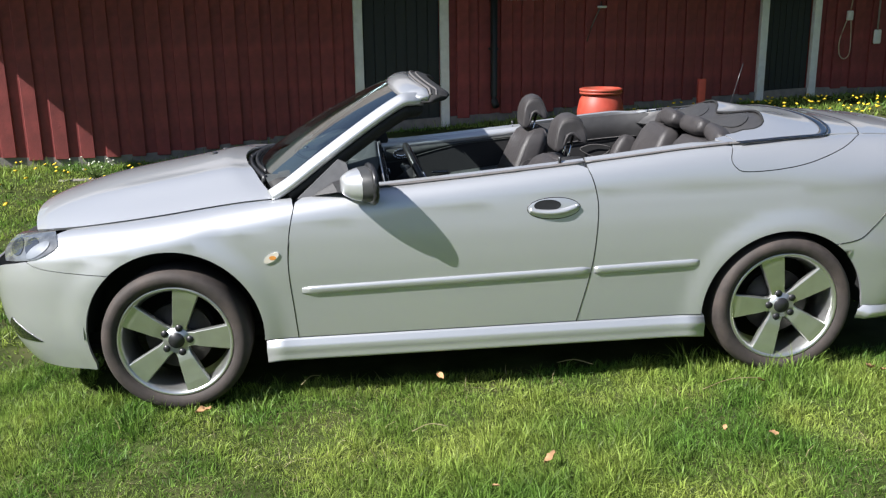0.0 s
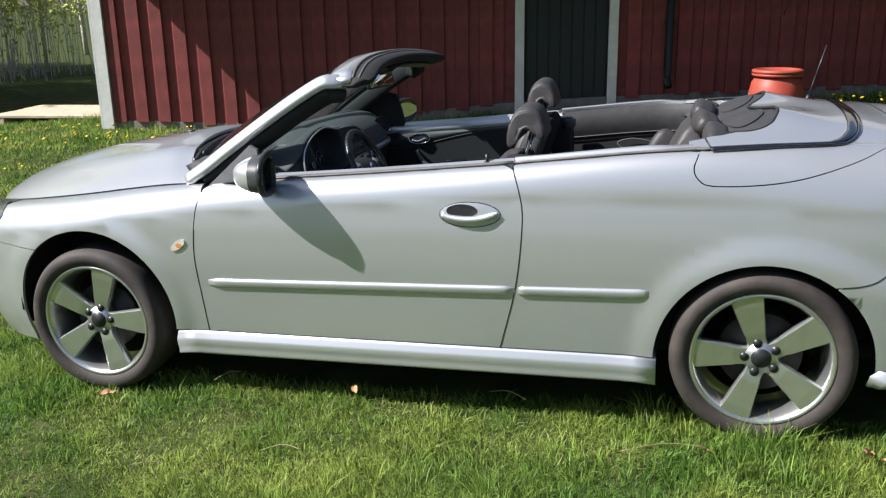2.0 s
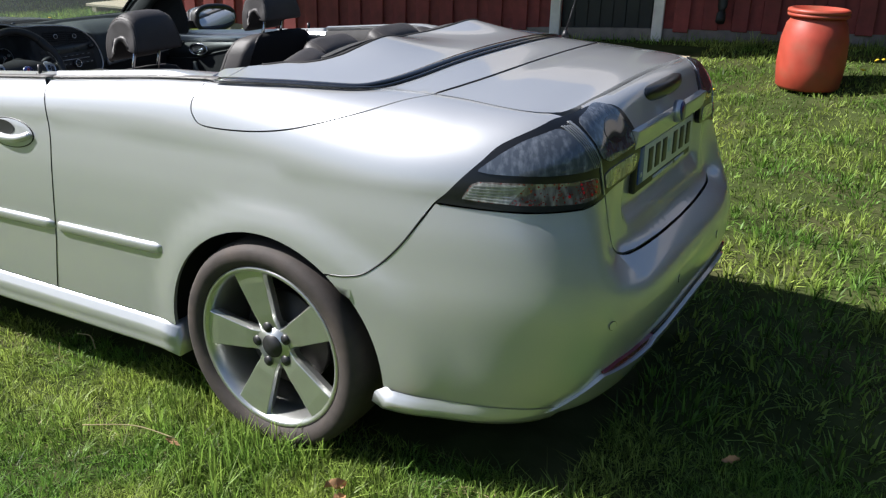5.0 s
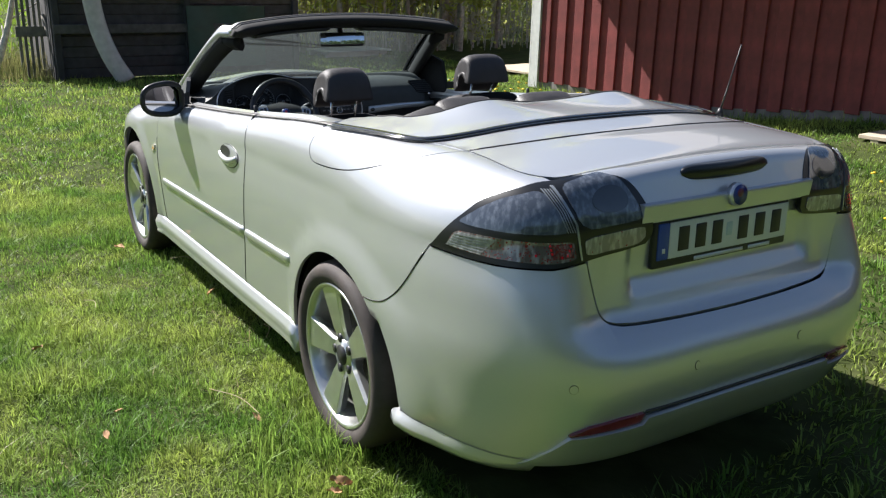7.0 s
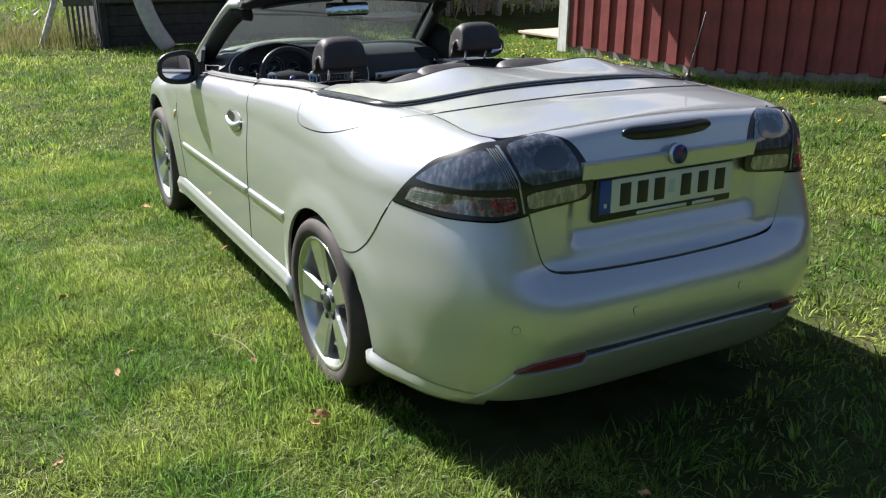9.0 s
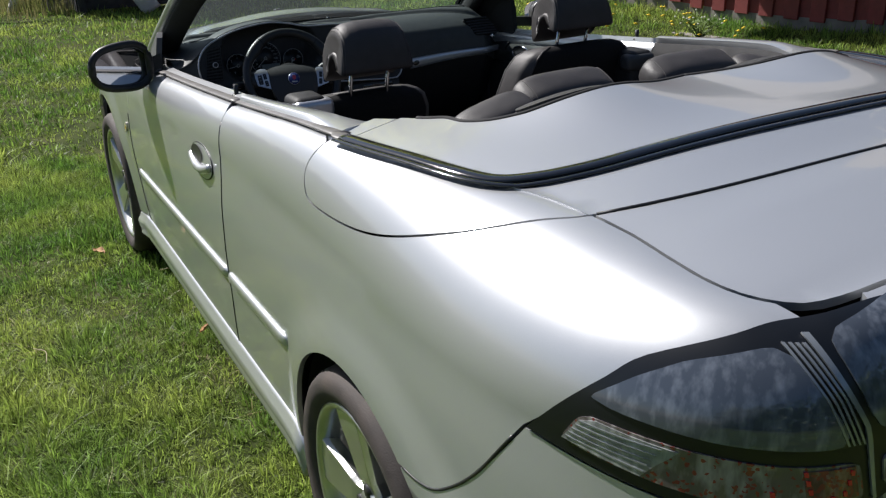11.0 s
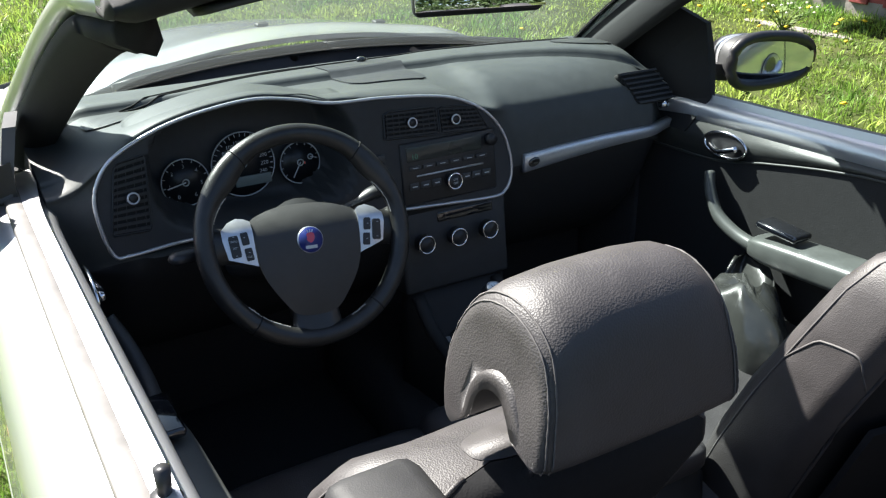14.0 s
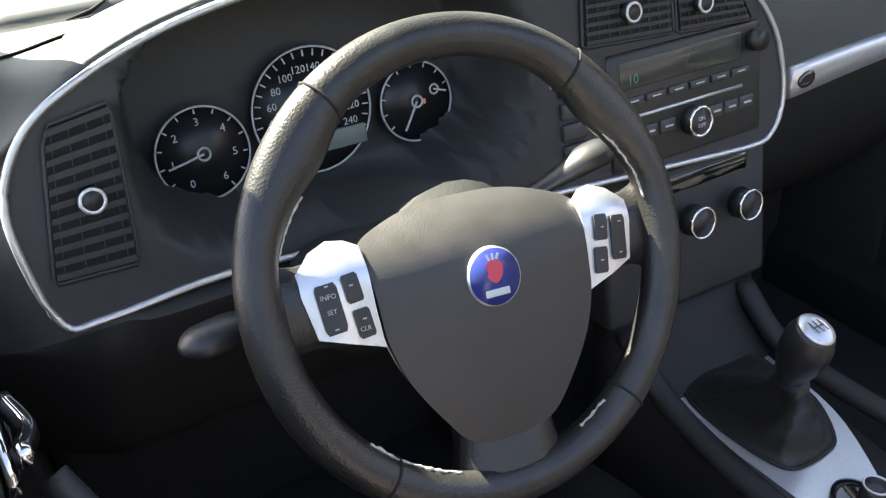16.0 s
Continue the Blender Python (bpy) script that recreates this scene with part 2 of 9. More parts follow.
def rimmed(name, vs, ns, fs, ring, rim, mat):
    """A sheet with given normals; rim: how far its border is turned down to give it thickness."""
    vs, ns, fs = [Vector(v) for v in vs], [Vector(n) for n in ns], [list(f) for f in fs]
    if rim:
        k = len(ring)
        base = len(vs)
        for i, r in enumerate(ring):
            t = (vs[ring[(i + 1) % k]] - vs[ring[i - 1]]).normalized()
            o = t.cross(ns[r]).normalized()
            vs += [vs[r].copy(), vs[r] - ns[r] * rim]
            ns += [o, o]
        for i in range(k):
            j = (i + 1) % k
            fs.append([base + 2 * i, base + 2 * i + 1, base + 2 * j + 1, base + 2 * j])
    me = mesh_of(name, vs, fs, mat)
    me.normals_split_custom_set_from_vertices([tuple(n) for n in ns])
    return me


def fill(outline, step, place, mat, name, gap=0.0, flip=False, rim=0.012):
    """A sheet that fills a 2D outline with a fine mesh and lays it on a surface place(u, v)."""
    dense = []
    k = len(outline)
    area = sum(outline[i][0] * outline[(i + 1) % k][1] - outline[(i + 1) % k][0] * outline[i][1] for i in range(k))
    ring = list(outline) if area > 0 else list(outline)[::-1]
    for i in range(k):
        a, b = Vector(ring[i][:2]), Vector(ring[(i + 1) % k][:2])
        if (b - a).length < 1e-4:
            continue
        m = max(1, int((b - a).length / (step * 0.6)))
        dense += [a.lerp(b, j / m) for j in range(m)]
    if gap:
        n = len(dense)
        dense = [p + Vector((-(dense[(i + 1) % n] - dense[i - 1]).y, (dense[(i + 1) % n] - dense[i - 1]).x)).normalized() * gap for i, p in enumerate(dense)]
    xs, ys = np.array([p.x for p in dense]), np.array([p.y for p in dense])
    nx, ny = np.roll(xs, -1), np.roll(ys, -1)
    inner = []
    for x in np.arange(xs.min() + step * 0.5, xs.max(), step):
        for y in np.arange(ys.min() + step * 0.5, ys.max(), step):
            cross = ((ys > y) != (ny > y)) & (x < (nx - xs) * (y - ys) / np.where(ny == ys, 1e-9, ny - ys) + xs)
            if cross.sum() % 2 and ((xs - x) ** 2 + (ys - y) ** 2).min() > (0.45 * step) ** 2:
                inner.append(Vector((x, y)))
    n = len(dense)
    vs, _, fs, orig, *_ = delaunay_2d_cdt(dense + inner, [], [list(range(n))], 1, 1e-7)
    where = {}
    for i, o in enumerate(orig):
        for q in o:
            where[q] = i
    ring = [where[i] for i in range(n) if i in where]
    e, sign = 0.003, -1 if flip else 1
    pts, nor = [], []
    for v in vs:
        pts.append(place(v.x, v.y))
        nn = (place(v.x + e, v.y) - place(v.x - e, v.y)).cross(place(v.x, v.y + e) - place(v.x, v.y - e))
        nor.append(nn.normalized() * sign if nn.length > 1e-12 else Vector((0, 0, 1)))
    fs = [list(f)[::-1] for f in fs] if flip else [list(f) for f in fs]
    return rimmed(name, pts, nor, fs, ring[::-1] if flip else ring, rim, mat)


def bmesh_weld(me):
    """Joins the doubled points where a ring closes on itself."""
    bm = bmesh.new()
    bm.from_mesh(me)
    bmesh.ops.remove_doubles(bm, verts=bm.verts, dist=1e-6)
    bm.to_mesh(me)
    bm.free()


# ---- ground ----
BARN_AT, BARN_SLOPE = Vector((-4.04, 5.10, 0)), 0.16


def wall_y(x):
    return BARN_AT.y + BARN_SLOPE * (x - BARN_AT.x)


def ground_z(x, y):
    xc = max(-9.0, min(9.0, x))
    near = 0.023 * xc + 0.0062 * max(-6.0, min(6.0, y))
    far = 0.36 + 0.04 * max(-5.0, min(6.5, xc))
    s = smooth(-3.0, 0.5, x)
    t = smooth(1.3 + 1.3 * s, 5.0 + 1.0 * s, y - 0.10 * (x if x > 0 else 0)) * smooth(-9.0, -4.5, x)
    lump = 0.012 * noise.noise(Vector((x * 0.9, y * 0.9, 0))) + 0.008 * noise.noise(Vector((x * 3.1, y * 3.1, 4)))
    dip = 0.15 * math.exp(-((x + 1.7) / 1.6) ** 2) * smooth(2.2, 4.2, y)
    return near + (far - near) * t - dip + lump * (1 if abs(x) < 30 else 0)


def build_ground():
    """One sheet to the horizon: fine near the car, coarse far off."""
    def ticks(lo, hi, fine):
        out = list(np.arange(lo, hi + 1e-6, fine))
        s, x = fine, hi
        while x < 900:
            s *= 1.35
            x += s
            out.append(x)
        s, x = fine, lo
        while x > -900:
            s *= 1.35
            x -= s
            out.insert(0, x)
        return out
    xs, ys = ticks(-8, 9, 0.12), ticks(-6, 7, 0.12)
    vs = [(x, y, ground_z(x, y)) for x in xs for y in ys]
    n = len(ys)
    fs = [(i * n + j, (i + 1) * n + j, (i + 1) * n + j + 1, i * n + j + 1) for i in range(len(xs) - 1) for j in range(n - 1)]
    return tagged(new("ground", mesh_of("ground", vs, fs, SOIL)), "green lawn soil with bare brown patches", "lawn", kind="structure")


build_ground()

# ---- the car ----
CAR = new("car")
CAR.matrix_world = Matrix.Translation((0, 0, 0)) @ Matrix(((0.99974, -0.00007, -0.02294, 0), (-0.00007, 0.99998, -0.00622, 0), (0.02294, 0.00622, 0.99972, 0), (0, 0, 0, 1)))
tagged(CAR, "silver two-door convertible with its roof down, parked on grass", "car")


def table(*pairs):
    """A smooth function through (x, value) pairs."""
    xs, ys = [p[0] for p in pairs], [p[1] for p in pairs]
    d = [(ys[i + 1] - ys[i]) / (xs[i + 1] - xs[i]) for i in range(len(xs) - 1)]
    m = [d[0]] + [0 if d[i - 1] * d[i] <= 0 else 2 * d[i - 1] * d[i] / (d[i - 1] + d[i]) for i in range(1, len(d))] + [d[-1]]
    def f(x):
        if x <= xs[0]:
            return ys[0]
        if x >= xs[-1]:
            return ys[-1]
        i = max(k for k in range(len(xs) - 1) if xs[k] <= x)
        h = xs[i + 1] - xs[i]
        t = (x - xs[i]) / h
        return (2 * t ** 3 - 3 * t * t + 1) * ys[i] + (t ** 3 - 2 * t * t + t) * h * m[i] + (-2 * t ** 3 + 3 * t * t) * ys[i + 1] + (t ** 3 - t * t) * h * m[i + 1]
    return f


# The flank and both ends are one surface: s runs along the side and round the ends, v up the flank and over the shoulder.
XR, XF = 2.40, 0.10                      # where the tail and the nose begin to round
TOP = table((-0.95, 0.70), (-0.70, 0.765), (-0.41, 0.80), (0.0, 0.843), (0.34, 0.882), (0.54, 0.898), (0.83, 0.921), (1.22, 0.946), (1.79, 0.988), (2.38, 1.035), (2.75, 1.046), (3.08, 1.042), (3.40, 1.024), (3.6, 1.01))
TOP_Y = table((-0.95, 0.62), (-0.4, 0.66), (0.30, 0.672), (0.54, 0.703), (0.9, 0.715), (1.9, 0.715), (2.4, 0.705), (2.75, 0.655), (3.08, 0.585), (3.2, 0.593), (3.3, 0.620), (3.38, 0.655), (3.44, 0.685), (3.5, 0.71), (3.6, 0.75))
ROLL = table((-0.9, 0.14), (0.3, 0.12), (0.6, 0.11), (1.8, 0.12), (2.4, 0.17), (3.0, 0.22), (3.6, 0.12))
WIDE = table((0.15, 0.765), (0.22, 0.775), (0.30, 0.787), (0.45, 0.797), (0.62, 0.805), (0.72, 0.803), (0.80, 0.796), (0.88, 0.786), (0.95, 0.775))
TAIL = table((0.15, 3.46), (0.22, 3.53), (0.30, 3.60), (0.41, 3.645), (0.50, 3.662), (0.56, 3.660), (0.600, 3.638), (0.634, 3.596), (0.656, 3.565), (0.69, 3.550), (0.78, 3.54), (0.87, 3.545), (0.95, 3.555), (1.05, 3.55))
TAIL_EDGE = table((0.15, 3.46), (0.22, 3.53), (0.30, 3.60), (0.41, 3.645), (0.53, 3.665), (0.60, 3.66), (0.66, 3.645), (0.74, 3.615), (0.82, 3.585), (0.95, 3.555))
NOSE = table((0.15, -0.80), (0.25, -0.87), (0.40, -0.92), (0.55, -0.93), (0.68, -0.90), (0.80, -0.82))
DR = (3.55 - XR) * math.pi / 2
DF = (XF + 0.9) * math.pi / 2
S_TAIL, S_NOSE = XR + DR, XF - DF        # the middle of the tail and of the nose


def plan(s, n_rear=4.8, n_front=2.9):
    """Along and across shares of the plan outline at s."""
    if s > XR:
        q = (s - XR) / DR * math.pi / 2
        n = n_rear
    elif s < XF:
        q = (XF - s) / DF * math.pi / 2
        n = n_front
    else:
        return 0.0, 1.0
    a, b = math.sin(q), math.cos(q)
    r = (abs(a) ** n + abs(b) ** n) ** (1 / n)
    return a / r, b / r


def station(s):
    a, _ = plan(s)
    return XR + a * (3.55 - XR) if s > XR else XF - a * (XF + 0.9) if s < XF else s


def flank(s, v, out=0.0, side=-1):
    """A place on the flank, out metres proud of it."""
    def raw(s, v):
        a, b = plan(s)
        x = station(s)
        top, roll = TOP(x), ROLL(x)
        start = top - roll
        z0 = min(v, start)
        w, tail, nose = WIDE(z0), TAIL(z0), NOSE(z0)
        tail = TAIL_EDGE(z0) + (tail - TAIL_EDGE(z0)) * smooth(0.78, 0.52, abs(b))
        bump = 0.006 * smooth(2.75, 3.15, x) * smooth(0.20, 0.32, z0) * (1 - smooth(0.55, 0.66, z0))
        arch = 0.0
        for cx, cz, cr in ((0.0, 0.335, 0.375), (2.675, 0.30, 0.365)):
            d = math.hypot(s - cx, (z0 - cz)) - cr
            arch = max(arch, 0.014 * (1 - smooth(0.0, 0.11, d)) if d > -0.05 else 0)
        w += bump + arch
        z = v
        if v > start:
            q = min(math.pi / 2, (v - start) / roll)
            z = start + roll * math.sin(q)
            w = TOP_Y(x) + (w - TOP_Y(x)) * math.cos(q)
            tail -= 0.10 * (1 - math.cos(q))
            nose += 0.10 * (1 - math.cos(q))
        px = XR + a * (tail - XR) if s > XR else XF - a * (XF - nose) if s < XF else s
        return Vector((px, -w * b, z))
    p = raw(s, v)
    if out:
        e = 0.004
        n = (raw(s + e, v) - raw(s - e, v)).cross(raw(s, v + e) - raw(s, v - e)).normalized()
        p = p + n * out
    return p if side < 0 else Vector((p.x, -p.y, p.z))


def v_at(x, z):
    top, roll = TOP(x), ROLL(x)
    start = top - roll
    return z if z <= start else start + roll * math.asin(min(1.0, (z - start) / roll))


def sv(x, z):
    """Surface coordinates of a place on the flank seen from the side."""
    v = v_at(x, z)
    if XF <= x <= XR:
        return (x, v)
    s_lo, s_hi = (XR, S_TAIL) if x > XR else (S_NOSE, XF)
    for _ in range(40):
        mid = (s_lo + s_hi) / 2
        if flank(mid, v).x < x:
            s_lo = mid
        else:
            s_hi = mid
    return (s_lo, v)


def yv(y, z):
    """Surface coordinates of a place on the tail seen from behind; y below zero is the car's left."""
    s_lo, s_hi = XR, 2 * S_TAIL - XR
    for _ in range(40):
        mid = (s_lo + s_hi) / 2
        if flank(mid, z).y < y:
            s_lo = mid
        else:
            s_hi = mid
    return (s_lo, v_at(station(s_lo), z))


def vtop(x):
    return TOP(x) - ROLL(x) + ROLL(x) * math.pi / 2 - 1e-4


def edge_s(x):
    """Where along the surface the shoulder's upper edge lies at x."""
    if XF <= x <= XR:
        return x
    s_lo, s_hi = (XR, S_TAIL) if x > XR else (S_NOSE, XF)
    for _ in range(40):
        mid = (s_lo + s_hi) / 2
        if flank(mid, vtop(station(mid))).x < x:
            s_lo = mid
        else:
            s_hi = mid
    return s_lo


def top_run(x0, x1, n=24):
    """The shoulder's upper edge between two stations."""
    out = []
    for i in range(n + 1):
        x = x0 + (x1 - x0) * i / n
        s = edge_s(x)
        out.append((s, vtop(station(s))))
    return out


def arch(cx, cz, r, a0, a1, n=26):
    return [(cx + r * math.cos(radians(a0 + (a1 - a0) * i / n)), cz + r * math.sin(radians(a0 + (a1 - a0) * i / n))) for i in range(n + 1)]


def line2(pts, n=8):
    return [(p.x, p.y) for p in spline([(x, z, 0) for x, z in pts], n)]


def panel(name, outline, label="", gap=0.0022, step=0.035, out=0.0, mat=None, both=True, rim=0.012, parent=None, place=None):
    """A body panel cut to an outline in surface coordinates; both: its mirror twin as well."""
    made = []
    for side in ((-1, 1) if both else (-1,)):
        here = (lambda s, v: flank(s, v, out, side)) if place is None else (lambda s, v: place(s, v, side))
        me = fill(outline, step, here, mat or PAINT, name, gap, flip=side > 0, rim=rim)
        made.append(part(name, me, None, parent or CAR, label))
    return made


GAP_FRONT = [(0.545, 0.885), (0.515, 0.75), (0.503, 0.61), (0.515, 0.41), (0.522, 0.297)]
GAP_REAR = [(1.795, 0.985), (1.825, 0.89), (1.835, 0.78), (1.808, 0.55), (1.742, 0.297)]
ARCH_F, ARCH_R = (0.0, 0.335, 0.378), (2.675, 0.292, 0.37)


def flank_line(pts, n=8):
    return [sv(x, z) for x, z in line2(pts, n)]


def build_body():
    # front wing
    o = [sv(0.522, 0.297), sv(0.376, 0.297)] + [sv(x, z) for x, z in arch(*ARCH_F, -4, 131)]
    o += flank_line([(-0.25, 0.622), (-0.42, 0.632), (-0.56, 0.648), (-0.62, 0.672)])
    o += flank_line([(-0.56, 0.69), (-0.47, 0.735), (-0.485, 0.78)]) + top_run(-0.42, 0.53, 26) + flank_line(GAP_FRONT)[1:-1]
    panel("front_wing", o, step=0.03)
    # door
    o = flank_line(GAP_FRONT)[::-1] + top_run(0.548, 1.79, 30)[1:-1] + flank_line(GAP_REAR)[1:]
    doors = panel("door", o)
    # rear quarter
    seam = [(2.440, 1.032), (2.424, 0.985), (2.440, 0.949), (2.485, 0.929), (2.63, 0.932), (2.77, 0.952), (2.93, 0.997), (3.03, 1.031), (3.08, 1.0418)]
    lamp_edge = [(3.39, 0.99), (3.37, 0.97), (3.312, 0.925), (3.20, 0.822)]
    low = [(3.20, 0.822), (3.11, 0.70), (3.03, 0.625), (2.97, 0.602), (2.895, 0.592)]
    o = flank_line(GAP_REAR)[::-1] + top_run(1.797, 2.438, 16)[1:-1] + flank_line(seam)[:-1] + top_run(3.082, 3.392, 12) + [(3.46, 1.04), (3.40, 1.01)]
    o += flank_line(lamp_edge)[1:] + flank_line(low)[1:] + [sv(x, z) for x, z in arch(*ARCH_R, 54, 179)] + [sv(2.305, 0.297)]
    panel("rear_quarter_panel", o)
    # roof-cover flank above the seam
    o = flank_line(seam)[::-1] + top_run(2.445, 3.075, 20)
    panel("roof_cover_side", o)
    # rear bumper, one piece round the tail
    half = [sv(x, z) for x, z in arch(*ARCH_R, -8, 53, 14)][:] + flank_line(low[::-1])[1:]
    half += [yv(-0.70, 0.812), yv(-0.60, 0.812), yv(-0.505, 0.822)] + [yv(y, z) for y, z in line2([(-0.50, 0.81), (-0.488, 0.76), (-0.468, 0.690), (-0.448, 0.660), (-0.42, 0.648), (-0.36, 0.643), (-0.18, 0.638), (0.0, 0.636)], 6)]
    bottom = [(S_TAIL, 0.262), yv(-0.30, 0.258), yv(-0.55, 0.25), sv(3.42, 0.245), sv(3.25, 0.232), sv(3.055, 0.225)]
    left = half
    right = [(2 * S_TAIL - s, v) for s, v in half[::-1]][1:]
    o = left + right + [(2 * S_TAIL - s, v) for s, v in bottom[::-1]][:-1] + bottom
    panel("rear_bumper", o, step=0.04, both=False)
    # front bumper halves
    o = [sv(x, z) for x, z in arch(*ARCH_F, 131, 198, 14)] + [sv(-0.362, 0.185), sv(-0.52, 0.180), sv(-0.7, 0.180), (S_NOSE, 0.19), (S_NOSE, 0.60), sv(-0.86, 0.60), sv(-0.74, 0.645)] + flank_line([(-0.62, 0.672), (-0.56, 0.648), (-0.42, 0.632), (-0.25, 0.622)])[:-1]
    panel("front_bumper", o, gap=0.001)
    return doors


DOOR_L, DOOR_R = build_body()


def joint(name, pts, side):
    """The dark rubber seen in the gap between two panels."""
    return part(name, tube([flank(q, v, -0.0006, side) for q, v in pts], 0.0026, 6), BLACK_TRIM, CAR)


for side in (-1, 1):
    joint("door_gap", flank_line(GAP_FRONT[1:])[1:], side)
    joint("door_gap", flank_line(GAP_REAR)[3:], side)
    joint("bumper_gap", flank_line([(3.18, 0.797), (3.11, 0.70), (3.03, 0.625), (2.97, 0.602), (2.91, 0.594)]), side)


def deck(x, t, crown):
    """A place on the bonnet or boot top: t from -1 (left edge) to 1."""
    s = sv(x, 0.6)[0]
    e = flank(s, vtop(station(s)))
    return Vector((e.x, abs(e.y) * t, e.z + crown * (1 - t * t)))


def sheet(name, rows, mat, label="", parent=None, rim=0.012, flip=False):
    """A smooth sheet through rows of points."""
    n, m = len(rows[0]), len(rows)
    g = np.array([[tuple(p) for p in r] for r in rows])
    nor = np.cross(np.gradient(g, axis=0), np.gradient(g, axis=1))
    nor /= np.maximum(np.linalg.norm(nor, axis=2, keepdims=True), 1e-9)
    fs = [(i * n + j, (i + 1) * n + j, (i + 1) * n + j + 1, i * n + j + 1) for i in range(m - 1) for j in range(n - 1)]
    ring = [i * n for i in range(m)] + [(m - 1) * n + j for j in range(1, n)] + [i * n + n - 1 for i in range(m - 2, -1, -1)] + list(range(n - 2, 0, -1))
    if flip:
        nor, fs, ring = -nor, [f[::-1] for f in fs], ring[::-1]
    return part(name, rimmed(name, g.reshape(-1, 3), nor.reshape(-1, 3), fs, ring, rim, mat), None, parent or CAR, label)


BONNET_CROWN = table((-0.9, 0.06), (-0.7, 0.095), (-0.4, 0.13), (0.0, 0.145), (0.35, 0.155))


def bonnet_place(x, t):
    a = abs(t)
    p = deck(x, t, 0)
    ridge = 0.012 * math.exp(-((a - 0.62) / 0.12) ** 2) * smooth(-0.6, -0.1, x)
    return Vector((p.x, p.y, p.z + 0.003 + BONNET_CROWN(x) * (1 - a ** 2.2) + ridge))


rows = []
for i in range(34):
    rear = lambda t: 0.46 - 0.20 * (1 - t * t)
    row = []
    for j in range(41):
        t = -1 + j / 20
        t = max(-0.994, min(0.994, t))
        x = -0.80 + (rear(t) + 0.80) * i / 33 + 0.10 * (1 - i / 33) * abs(t) ** 3
        row.append(bonnet_place(x, t) - Vector((0, 0, 0.022 * smooth(0.90, 1.0, i / 33) * (1 - t * t))))
    rows.append(row)
sheet("bonnet", rows, PAINT)



def boot_seam_x(t):
    return 3.088 + 0.068 * (1 - t ** 4)


def lip_z(y):
    return 0.030 * (1 - min(1.0, abs(y) / 0.56) ** 2)


def lip_shift(p):
    """How the boot's lip stands up and back from the plain tail."""
    lip = smooth(0.97, 1.02, p.z) * (1 - smooth(0.30, 0.42, abs(p.y)) * 0.4) * smooth(0.60, 0.52, abs(p.y))
    return Vector((0.012 * lip, 0, lip_z(p.y) * smooth(0.95, 1.01, p.z)))


def build_rear():
    # boot lid top
    edge = [flank(q, vtop(station(q))) for q in np.linspace(edge_s(3.088), S_TAIL, 34)]
    pts = [(p.x, p.y) for p in edge]
    around = pts + [(x, -y) for x, y in pts[::-1]][1:] + [(boot_seam_x(t), t * abs(edge[0].y)) for t in np.linspace(1, -1, 17)][1:-1]
    rear_x = edge[-1].x

    side_run = [p for p in edge if abs(p.y) > 0.50]
    ex, ey, ez = [p.x for p in side_run], [abs(p.y) for p in side_run], [p.z for p in side_run]

    def lid(x, y):
        f = smooth(3.09, rear_x, x)
        w, z = float(np.interp(x, ex, ey)), float(np.interp(x, ex, ez))
        return Vector((x, y, z + 0.0015 + (0.033 * (1 - f) + 0.030 * f + 0.004 * smooth(3.16, 3.24, x) * (1 - smooth(3.28, rear_x, x))) * (1 - min(1.0, abs(y) / w) ** (3.0 - f))))
    part("boot_lid", fill(around, 0.028, lid, PAINT, "boot_lid", 0.0022), None, CAR)
    # boot lid face
    left = [yv(-0.18, 0.638), yv(-0.36, 0.643)] + [yv(y, z) for y, z in line2([(-0.421, 0.648), (-0.449, 0.660), (-0.469, 0.690), (-0.489, 0.76), (-0.502, 0.813)], 6)] + [(yv(-0.50, 0.9)[0], v) for v in np.linspace(0.84, vtop(3.42), 8)]
    right = [(2 * S_TAIL - s, v) for s, v in left[::-1]]
    o = [(S_TAIL, 0.636)] + left + [(yv(y, 0.9)[0], vtop(3.43)) for y in np.linspace(-0.48, 0.48, 17)] + right

    def face(s, v):
        p = flank(s, v, 0.002)
        dent = smooth(0.385, 0.335, abs(p.y)) * smooth(0.685, 0.755, p.z) * smooth(0.915, 0.895, p.z)
        return p + Vector((-0.024 * dent, 0, 0)) + lip_shift(p)
    part("boot_face", fill(o, 0.022, face, PAINT, "boot_face", 0.0022), None, CAR)


build_rear()


def build_sill(side):
    rings = []
    for i in range(25):
        x = 0.385 + (2.315 - 0.385) * i / 24
        w = flank(min(max(x, 0.3), 2.35), 0.30).y
        prof = [(0.62, 0.298), (0.770, 0.298), (abs(w) + 0.001, 0.293), (abs(w) + 0.004, 0.284), (abs(w) + 0.014, 0.268), (abs(w) + 0.017, 0.258), (abs(w) + 0.014, 0.236), (abs(w) + 0.009, 0.214), (abs(w) + 0.012, 0.204), (abs(w) + 0.008, 0.196), (0.62, 0.19)]
        rings.append([Vector((x, side * a, b)) for a, b in prof])
    return part("side_skirt", loft(rings), PAINT, CAR)


for side in (-1, 1):
    build_sill(side)


